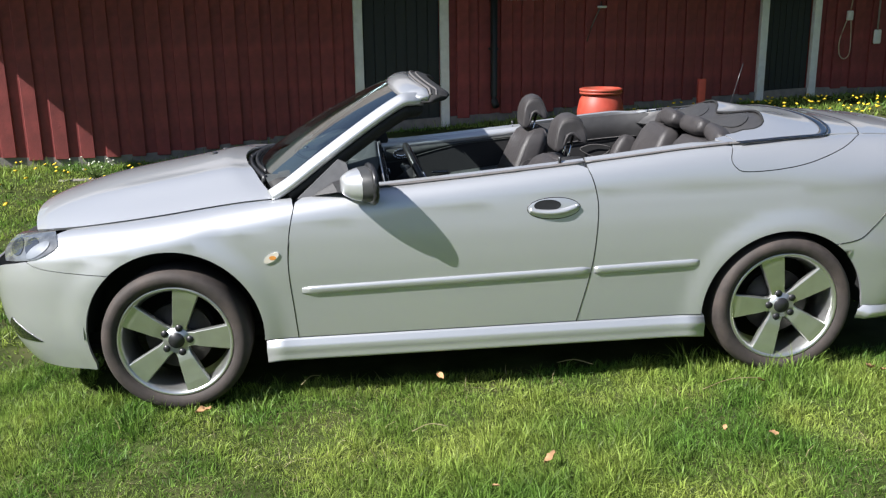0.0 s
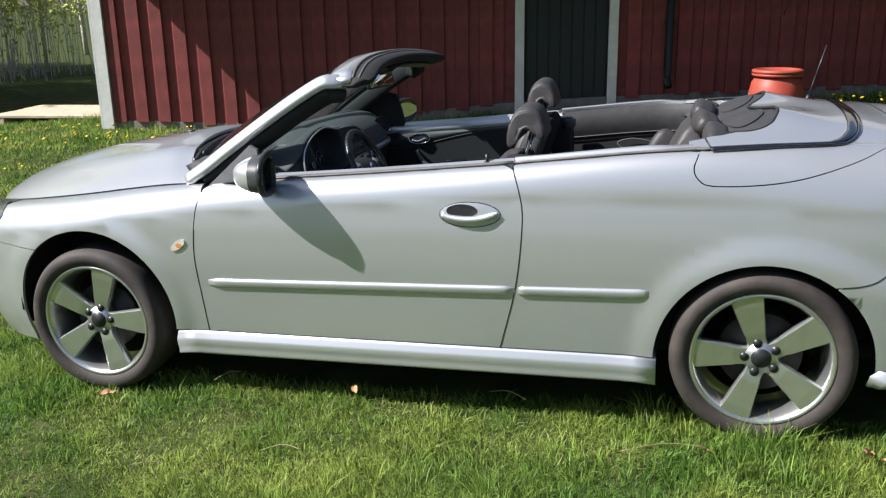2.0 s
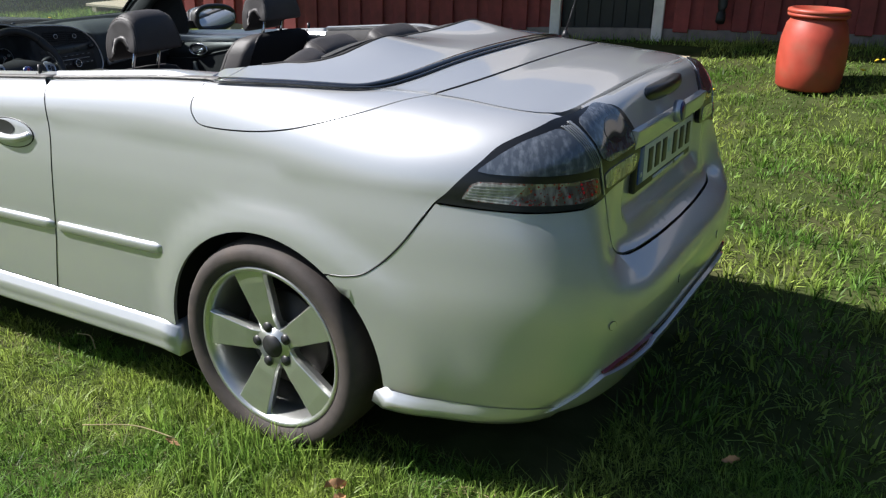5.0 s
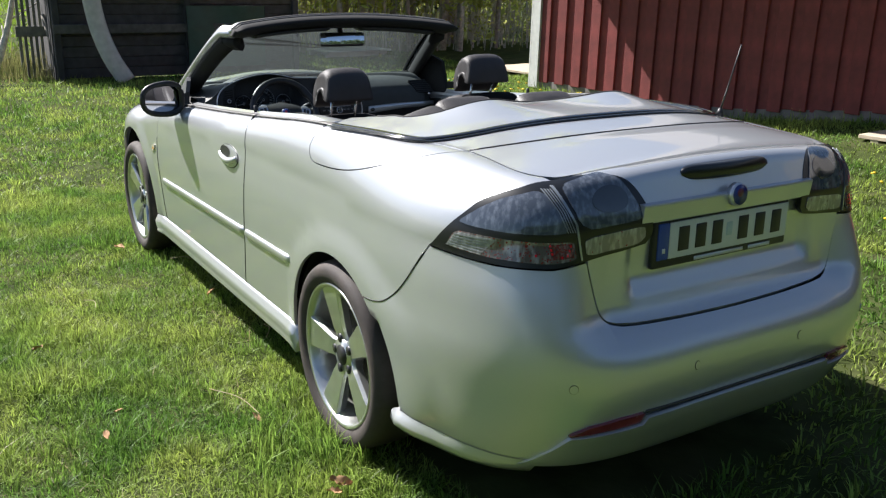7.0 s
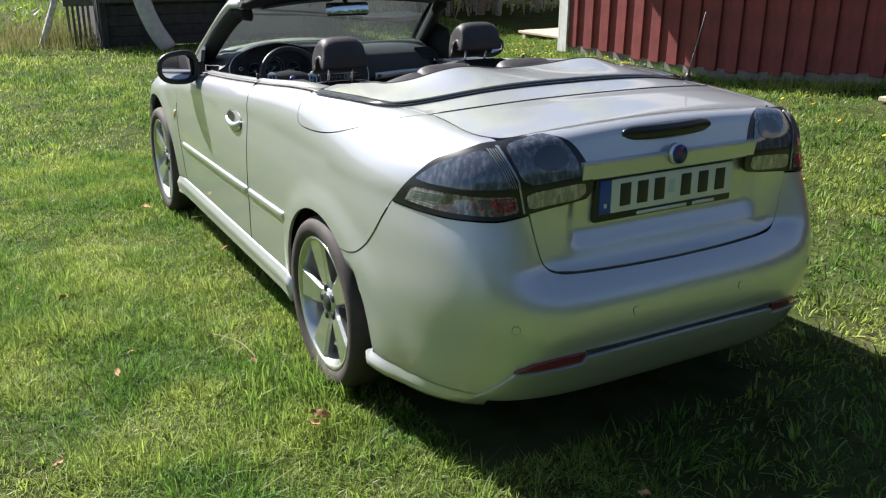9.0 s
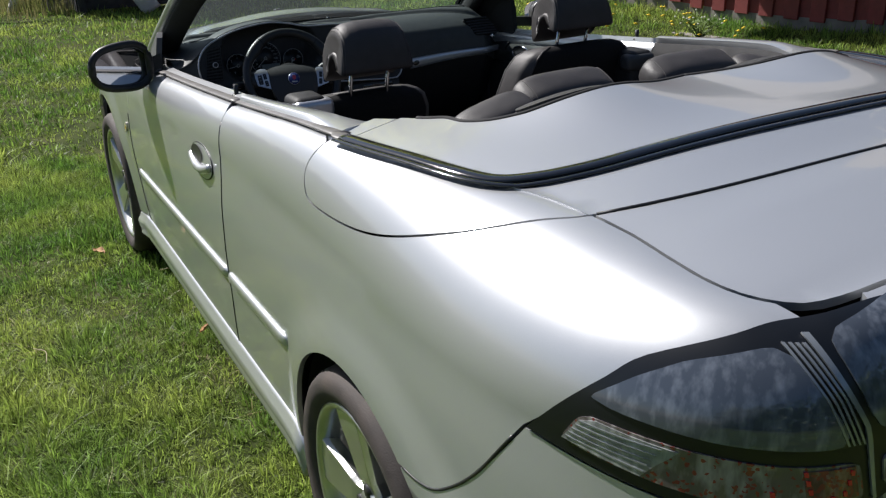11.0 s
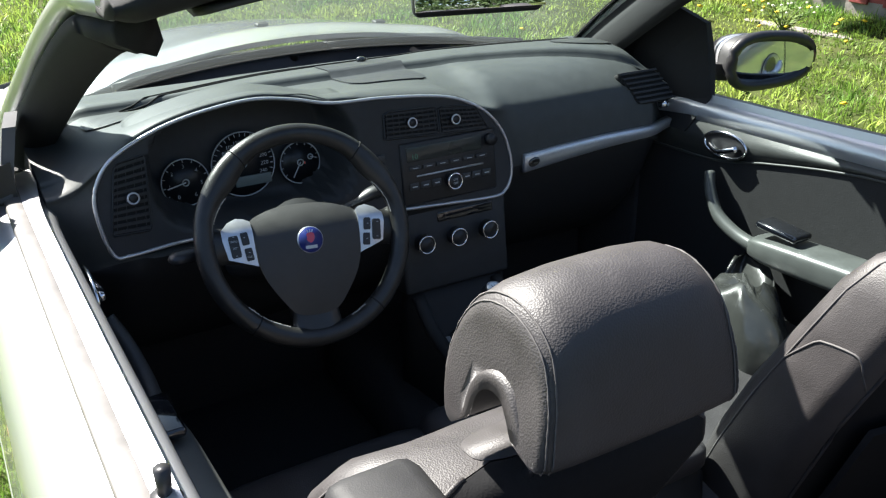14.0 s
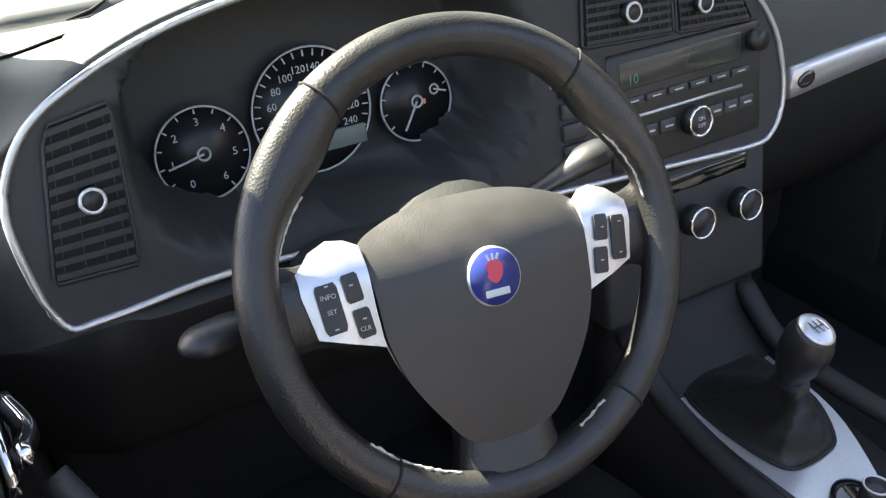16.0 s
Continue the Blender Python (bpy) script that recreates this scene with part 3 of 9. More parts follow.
def build_wheel(x, side):
    """One wheel, its face towards side."""
    wheel = part("wheel", loft([[Vector((0, side * y, 0)) + Vector((0.135 * math.cos(q), 0, 0.135 * math.sin(q))) for q in [2 * math.pi * k / 24 for k in range(24)]] for y in (-0.17, -0.06)]), SHADOW_BLACK, CAR, "five-spoke alloy wheel with a brown dusty tyre")
    wheel.location = (x, side * 0.730, 0.315)
    n = 64
    def ring(r, y):
        return [Vector((r * math.cos(2 * math.pi * k / n), side * y, r * math.sin(2 * math.pi * k / n))) for k in range(n)]
    tyre = [(0.238, 0.060), (0.247, 0.078), (0.266, 0.090), (0.289, 0.093), (0.303, 0.084), (0.313, 0.068), (0.317, 0.045), (0.3175, 0.0), (0.317, -0.06), (0.312, -0.105), (0.29, -0.13), (0.235, -0.12)]
    part("tyre", loft([ring(r, y) for r, y in tyre], caps=False), RUBBER, wheel)
    rim = [(0.243, 0.070), (0.247, 0.079), (0.241, 0.082), (0.233, 0.078), (0.225, 0.062), (0.214, 0.03), (0.210, -0.10), (0.236, -0.12)]
    part("rim", loft([ring(r, y) for r, y in rim], caps=False), ALLOY, wheel)
    # five spokes that widen to the hub and the rim
    for k in range(5):
        a = radians((2 if x < 1 else 33) + 72 * k)
        c, s_ = math.cos(a), math.sin(a)
        prof = [(0.030, 0.034, 0.050), (0.060, 0.030, 0.054), (0.078, 0.030, 0.058), (0.095, 0.034, 0.061), (0.15, 0.042, 0.066), (0.195, 0.049, 0.071), (0.236, 0.055, 0.073)]
        rings = []
        for r, w, h in prof:
            cross = [(-w - 0.004, h - 0.012), (-w, h - 0.001), (-w + 0.002, h), (w - 0.002, h), (w, h - 0.001), (w + 0.004, h - 0.012), (w, h - 0.035), (-w, h - 0.035)]
            rings.append([Vector((r * c - u * s_, side * d, r * s_ + u * c)) for u, d in cross])
        part("spoke", loft(rings), ALLOY, wheel, shade=False)
    bm = bmesh.new()
    cyl(bm, (0, side * 0.01, 0), (0, side * 0.058, 0), 0.062, 0.056, 32)
    part("hub", bm, ALLOY, wheel)
    bm = bmesh.new()
    cyl(bm, (0, side * 0.05, 0), (0, side * 0.062, 0), 0.037, 0.034, 28)
    part("centre_cap", bm, BLACK_TRIM, wheel)
    for k in range(5):
        a = radians((2 if x < 1 else 33) + 72 * k)
        bm = bmesh.new()
        p = Vector((0.057 * math.cos(a), 0, 0.057 * math.sin(a)))
        cyl(bm, p + Vector((0, side * 0.04, 0)), p + Vector((0, side * 0.0595, 0)), 0.0165, 0.0155, 14)
        part("wheel_bolt", bm, BLACK_TRIM, wheel)
    bm = bmesh.new()
    cyl(bm, (0, side * -0.03, 0), (0, side * -0.005, 0), 0.145, n=40)
    part("brake_disc", bm, material("brake_iron", (0.06, 0.055, 0.05), 0.5, 0.6) if "brake_iron" not in bpy.data.materials else bpy.data.materials["brake_iron"], wheel)
    return wheel


for x in (0.0, 2.675):
    for side in (-1, 1):
        build_wheel(x, side)


def build_wells():
    """Dark wheel housings, floor and bulkheads under the panels."""
    for x, z, r in ((0.0, 0.335, 0.39), (2.675, 0.292, 0.39)):
        for side in (-1, 1):
            rings = [[Vector((x + r * math.cos(q), side * y, z + r * math.sin(q))) for q in [math.pi * (0.0 + 1.0 * k / 24) for k in range(25)]] for y in (0.775, 0.48)]
            bm = loft(rings, closed=False)
            bm.faces.new([bm.verts.new(p) for p in rings[1]])
            part("wheel_housing", bm, SHADOW_BLACK, CAR)
    bm = bmesh.new()
    box(bm, -0.75, -0.46, 0.20, 3.4, 0.46, 0.26)
    box(bm, 0.40, -0.66, 0.20, 2.28, 0.66, 0.27)
    part("floor_pan", bm, SHADOW_BLACK, CAR)
    # unseen tray added to keep sunlight from passing under the front bumper
    part("undertray", box(bmesh.new(), -0.66, -0.52, 0.175, -0.36, 0.52, 0.205, 0.01), SHADOW_BLACK, CAR)
    bm = bmesh.new()
    box(bm, 3.06, -0.60, 0.26, 3.36, 0.60, 0.98, 0.05)
    box(bm, 2.50, -0.47, 0.26, 3.10, 0.47, 0.98, 0.05)
    part("boot_well", bm, SHADOW_BLACK, CAR)
    bm = bmesh.new()
    box(bm, -0.72, -0.46, 0.24, 0.36, 0.46, 0.76, 0.05)
    part("engine_bay", bm, SHADOW_BLACK, CAR)


build_wells()

# ---- the car's outer fittings ----
def ribbed_lens(name, dark, light, red=0.0):
    """Moulded lamp lens: fine upright ribs over a silvery bowl, with scattered red facets."""
    m = material(name, dark, 0.07, 0.25, 0.2, 40, coat=1.0, coat_rough=0.02, rough_vary=0.05)
    n, l = m.node_tree.nodes, m.node_tree.links
    b = n["Principled BSDF"]
    tc, mp, ns, mr, mix = n.new("ShaderNodeTexCoord"), n.new("ShaderNodeMapping"), n.new("ShaderNodeTexNoise"), n.new("ShaderNodeMapRange"), n.new("ShaderNodeMix")
    mp.inputs["Scale"].default_value = (70.0, 70.0, 26.0)
    ns.inputs["Scale"].default_value, ns.inputs["Detail"].default_value = 1.0, 3.0
    l.new(tc.outputs["Object"], mp.inputs["Vector"])
    l.new(mp.outputs["Vector"], ns.inputs["Vector"])
    mr.inputs["From Min"].default_value, mr.inputs["From Max"].default_value = 0.45, 0.78
    l.new(ns.outputs["Fac"], mr.inputs["Value"])
    mix.data_type = "RGBA"
    mix.inputs["A"].default_value, mix.inputs["B"].default_value = (*dark, 1), (*light, 1)
    l.new(mr.outputs["Result"], mix.inputs["Factor"])
    color = mix.outputs["Result"]
    if red:
        vo, gt, mx2 = n.new("ShaderNodeTexVoronoi"), n.new("ShaderNodeMath"), n.new("ShaderNodeMix")
        vo.inputs["Scale"].default_value = 260.0
        l.new(tc.outputs["Object"], vo.inputs["Vector"])
        sep = n.new("ShaderNodeSeparateColor")
        l.new(vo.outputs["Color"], sep.inputs[0])
        gt.operation, gt.inputs[1].default_value = "LESS_THAN", red
        l.new(sep.outputs[0], gt.inputs[0])
        mx2.data_type = "RGBA"
        l.new(gt.outputs[0], mx2.inputs["Factor"])
        l.new(color, mx2.inputs["A"])
        mx2.inputs["B"].default_value = (0.22, 0.03, 0.03, 1)
        color = mx2.outputs["Result"]
    l.new(color, b.inputs["Base Color"])
    bp = n.new("ShaderNodeBump")
    bp.inputs["Strength"].default_value, bp.inputs["Distance"].default_value = 0.10, 0.003
    l.new(ns.outputs["Fac"], bp.inputs["Height"])
    l.new(bp.outputs["Normal"], b.inputs["Normal"])
    return m


SMOKED = ribbed_lens("smoked_lens", (0.080, 0.094, 0.120), (0.22, 0.245, 0.29))
RED_LENS = ribbed_lens("red_smoked_lens", (0.12, 0.10, 0.098), (0.40, 0.38, 0.37), 0.10)
WHITE_LENS = ribbed_lens("white_fluted_lens", (0.22, 0.23, 0.23), (0.52, 0.54, 0.54))
CLEAR_LENS = ribbed_lens("clear_lens", (0.22, 0.20, 0.195), (0.50, 0.48, 0.47), 0.015)
HEAD_LENS = material("headlamp_grey", (0.17, 0.18, 0.19), 0.14, 0.45, vary=0.35, scale=22, coat=1.0, coat_rough=0.02)
SATIN_LENS = material("lens_edge", (0.30, 0.32, 0.34), 0.2, 0.5, vary=0.2, coat=1.0)
LAMP_BLACK = material("lamp_surround", (0.005, 0.006, 0.008), 0.32, vary=0.1, coat=0.15, rough_vary=0.03)
RED_FACETS = ribbed_lens("red_facets", (0.10, 0.035, 0.035), (0.36, 0.22, 0.21), 0.30)
BOWL_DARK = material("lamp_bowl", (0.050, 0.058, 0.072), 0.12, 0.3, vary=0.2, coat=1.0)
RED_LED = material("red_led", (0.65, 0.01, 0.02), 0.2, vary=0.1, coat=1.0)
AMBER = material("amber_lens", (0.62, 0.26, 0.06), 0.2, vary=0.2, coat=1.0)
REPEATER = material("repeater_lens", (0.60, 0.56, 0.48), 0.2, vary=0.2, coat=1.0)
PLATE_WHITE = material("plate_white", (0.62, 0.63, 0.60), 0.35, vary=0.04, coat=0.3)
PLATE_BLUE = material("plate_blue", (0.02, 0.06, 0.32), 0.35, vary=0.05)
EMBLEM_BLUE = material("emblem_blue", (0.018, 0.030, 0.17), 0.3, vary=0.1, coat=0.15)
EMBLEM_RED = material("emblem_red", (0.55, 0.04, 0.08), 0.3, vary=0.1, coat=0.5)
GREY_RUBBER = material("grey_rubber", (0.125, 0.118, 0.115), 0.45, vary=0.2, scale=30, stain=0.3, stain_color=(0.2, 0.18, 0.16), stain_scale=12)


def edge_at(x):
    """The shoulder's upper edge at a station, on the car's left."""
    s = edge_s(x)
    return flank(s, vtop(station(s)))


# -- mouldings along the flank --
def moulding(x0, x1, side, parent):
    path, rings = np.linspace(x0, x1, 30), []
    for i, x in enumerate(path):
        zc = 0.512 + (x - 0.55) * 0.0165
        end = min(1.0, (x - x0) / 0.02 + 0.25, (x1 - x) / 0.03 + 0.15)
        ring = []
        for dz, d in ((-0.018, -0.002), (-0.017, 0.006), (-0.010, 0.0098), (0.004, 0.0105), (0.011, 0.009), (0.016, 0.0045), (0.018, -0.002)):
            ring.append(flank(x, zc + dz * (0.6 + 0.4 * end), d * end if d > 0 else d, side))
        rings.append(ring)
    return part("side_moulding", loft(rings), PAINT, parent, "silver-painted rubbing strip")


for side, door in ((-1, DOOR_L), (1, DOOR_R)):
    moulding(0.553, 1.806, side, door)
    moulding(1.816, 2.285, side, CAR)


# -- door handles --
def ellipse(cx, cz, rx, rz, n=28, tilt=0.0):
    return [(cx + rx * math.cos(q) * math.cos(tilt) - rz * math.sin(q) * math.sin(tilt), cz + rx * math.cos(q) * math.sin(tilt) + rz * math.sin(q) * math.cos(tilt)) for q in [2 * math.pi * i / n for i in range(n)]]


def door_handle(side, door):
    handle = part("door_handle", fill(ellipse(1.642, 0.815, 0.112, 0.044, 40), 0.012, lambda s, v: flank(s, v, 0.003 + 0.004 * math.sqrt(max(0, 1 - ((s - 1.642) / 0.112) ** 2 - ((v - 0.815) / 0.044) ** 2)), side), PAINT, "door_handle", 0, side > 0, 0.006), None, door, "silver pull handle in an oval recess")
    # black ring for the shadowed gap round the oval
    part("handle_gap", tube([flank(a, b, 0.001, side) for a, b in ellipse(1.642, 0.815, 0.1135, 0.0455, 40)], 0.0020, 6, closed=True), BLACK_TRIM, handle)
    # black sheet laid over the plate, its colour standing for the hollow's shade
    def bowl(s, v):
        d = max(0.0, 1 - ((s - 1.614) / 0.058) ** 2 - ((v - 0.829) / 0.024) ** 2)
        return flank(s, v, 0.0085 - 0.001 * min(1, d * 3), side)
    part("recess", fill(ellipse(1.614, 0.829, 0.058, 0.024), 0.01, bowl, BLACK_TRIM, "recess", 0, side > 0, 0), None, handle)
    path = spline([flank(1.540, 0.812, 0.000, side), flank(1.575, 0.802, 0.004, side), flank(1.63, 0.797, 0.008, side), flank(1.69, 0.802, 0.008, side), flank(1.740, 0.817, 0.000, side)], 6)
    part("grip", tube(path, 0.0145, 12, flat=0.9), PAINT, handle)
    bm = bmesh.new()
    c = flank(1.742, 0.818, 0.006, side)
    cyl(bm, c, c + Vector((0, side * 0.006, 0)), 0.009, n=16)
    part("keyhole", bm, SATIN, handle)


door_handle(-1, DOOR_L)
door_handle(1, DOOR_R)

# -- side repeaters, headlamps and fog lamps --
for o in panel("side_repeater", ellipse(0.437, 0.665, 0.036, 0.0155, 20, 0.55), out=0.006, mat=REPEATER, gap=0, step=0.01, rim=0.008, label="clear and amber side repeater"):
    side = -1 if o.data.vertices[0].co.y < 0 else 1
    part("amber_bulb", fill(ellipse(0.442, 0.665, 0.015, 0.009, 14), 0.008, lambda q, v: flank(q, v, 0.0068, side), AMBER, "amber_bulb", 0, side > 0, 0), None, o)
lamp = flank_line([(-0.475, 0.775), (-0.462, 0.735), (-0.55, 0.688), (-0.63, 0.672), (-0.73, 0.66)], 5) + flank_line([(-0.745, 0.70), (-0.72, 0.745), (-0.68, 0.775), (-0.60, 0.785), (-0.50, 0.788)], 5)
for h in panel("headlamp", lamp, out=0.004, mat=HEAD_LENS, step=0.02, label="grey headlamp behind a clear cover"):
    side = -1 if h.data.vertices[0].co.y < 0 else 1
    for cx, cz, r in ((-0.585, 0.728, 0.036), (-0.665, 0.722, 0.034)):
        part("reflector", fill([sv(x, z) for x, z in ellipse(cx, cz, r, r * 0.9, 20)], 0.012, lambda s, v: flank(s, v, 0.0065, side), BOWL_DARK, "reflector", 0, side > 0, 0), None, h)
    part("lens", fill([sv(x, z) for x, z in ellipse(-0.555, 0.72, 0.062, 0.02, 20, 0.5)], 0.012, lambda s, v: flank(s, v, 0.007, side), SATIN_LENS, "lens", 0, side > 0, 0), None, h)
fog = [sv(x, z) for x, z in ((-0.60, 0.305), (-0.76, 0.395), (-0.80, 0.33), (-0.74, 0.295))]
panel("fog_lamp", fog, out=0.003, mat=GLOSS_BLACK, step=0.02, gap=0, label="dark fog lamp opening")
grille = [(S_NOSE, 0.40), sv(-0.87, 0.42), sv(-0.84, 0.585), (S_NOSE, 0.60)]
panel("grille", grille, out=0.003, mat=BLACK_TRIM, step=0.03, gap=0)


# -- tail lamps --
def tail_lamp(side):
    at = lambda y, v: (*yv(y, 0.9)[:1], v, 0)
    run = [(*sv(3.202, 0.824), 0), (*sv(3.255, 0.885), 0), (*sv(3.30, 0.932), 0), (*sv(3.335, 0.968), 0), (3.335, 1.030), (3.385, 1.056), (3.44, 1.070), at(-0.52, 1.076), at(-0.47, 1.071), at(-0.42, 1.052), at(-0.37, 1.020), at(-0.325, 0.970), at(-0.300, 0.915), at(-0.297, 0.870), at(-0.315, 0.846)]
    edge, top = [], [(p.x, p.y) for p in spline([(*p, 0)[:3] for p in run], 4)]
    low = [yv(-0.40, 0.834), yv(-0.505, 0.824), yv(-0.60, 0.813), yv(-0.68, 0.812), yv(-0.73, 0.816)]

    def raised(s, v, out):
        p = flank(s, v, out - 0.006, side)
        return p + lip_shift(flank(s, v)) * smooth(0.58, 0.52, abs(p.y))
    place = lambda s, v: raised(s, v, 0.010)
    lamp_ob = part("tail_lamp", fill(edge + [(p[0], p[1]) for p in top] + low, 0.02, place, LAMP_BLACK, "tail_lamp", 0.002, side > 0, 0.016), None, CAR, "smoked tail lamp with a black surround")
    def cell(name, pts, mat, out=0.0125):
        o = [sv(a, z) if k == "x" else yv(-a, z) for k, a, z in pts]
        if name.endswith("er_lens") and len(o) < 20:
            mid = lambda a, b, f: (a[0] + (b[0] - a[0]) * f, a[1] + (b[1] - a[1]) * f)
            for _ in range(2):
                o = [mid(o[i], o[(i + 1) % len(o)], f) for i in range(len(o)) for f in (0.13, 0.87)]
        return part(name, fill(o, 0.014, lambda s, v: raised(s, v, out), mat, name, 0, side > 0, 0.003), None, lamp_ob)
    cell("upper_lens", [("x", 3.292, 0.906), ("x", 3.325, 0.901), ("y", 0.66, 0.897), ("y", 0.548, 0.900), ("y", 0.585, 0.985), ("y", 0.605, 0.995), ("x", 3.378, 0.972), ("x", 3.340, 0.946)], SMOKED)
    cell("lower_lens", [("x", 3.262, 0.838), ("y", 0.70, 0.830), ("y", 0.60, 0.826), ("y", 0.537, 0.834), ("y", 0.542, 0.880), ("y", 0.62, 0.879), ("x", 3.305, 0.884), ("x", 3.285, 0.876)], RED_LENS)
    cell("inner_upper_lens", [("y", 0.515, 0.903), ("y", 0.33, 0.915), ("y", 0.345, 0.958), ("y", 0.385, 1.000), ("y", 0.44, 1.014), ("y", 0.555, 1.006)], SMOKED)
    cell("inner_lower_lens", [("y", 0.508, 0.838), ("y", 0.345, 0.851), ("y", 0.322, 0.868), ("y", 0.328, 0.898), ("y", 0.512, 0.884)], CLEAR_LENS)
    # silver fluted end, dark bowls and rows of red reflex facets behind the lens
    cell("fluted_lens", [("x", 3.266, 0.841), ("y", 0.715, 0.833), ("y", 0.690, 0.877), ("x", 3.310, 0.881), ("x", 3.288, 0.873)], WHITE_LENS, 0.0140)
    for k in range(5):
        cell("flute", [("x", 3.272 + 0.004 * k, 0.846 + 0.0065 * k), ("y", 0.712 - 0.003 * k, 0.8395 + 0.0085 * k), ("y", 0.712 - 0.003 * k, 0.8415 + 0.0085 * k), ("x", 3.273 + 0.004 * k, 0.848 + 0.0065 * k)], SATIN_LENS, 0.0150)
    for y0, z0, ry, rz in ((0.425, 0.965, 0.055, 0.026),):
        cell("bowl", [("y", y0 + ry * math.cos(q), z0 + rz * math.sin(q)) for q in [2 * math.pi * i / 18 for i in range(18)]], BOWL_DARK, 0.0138)
    cell("red_facet_panel", [("y", 0.600, 0.836), ("y", 0.545, 0.840), ("y", 0.548, 0.876), ("y", 0.600, 0.874)], RED_FACETS, 0.0142)
    for k in range(4):
        cell("divider_flute", [("y", 0.540 + 0.006 * k, 0.902), ("y", 0.5375 + 0.006 * k, 0.902), ("y", 0.5525 + 0.006 * k, 0.950), ("y", 0.575 + 0.006 * k, 0.998), ("y", 0.578 + 0.006 * k, 0.998), ("y", 0.555 + 0.006 * k, 0.950)], SATIN_LENS, 0.0142)
    cell("divider", [("y", 0.525, 0.83), ("y", 0.520, 0.83), ("y", 0.531, 0.92), ("y", 0.568, 1.005), ("y", 0.575, 1.005), ("y", 0.537, 0.92)], SATIN_LENS, 0.0135)
    for y, z in ((0.552, 0.869), (0.556, 0.858), (0.562, 0.846), (0.598, 0.871), (0.597, 0.861), (0.596, 0.851), (0.628, 0.846), (0.575, 0.842)):
        cell("reflex_spot", [("y", y + 0.002, z - 0.003), ("y", y - 0.002, z - 0.003), ("y", y - 0.002, z + 0.003), ("y", y + 0.002, z + 0.003)], RED_LED, 0.0155)


for side in (-1, 1):
    tail_lamp(side)


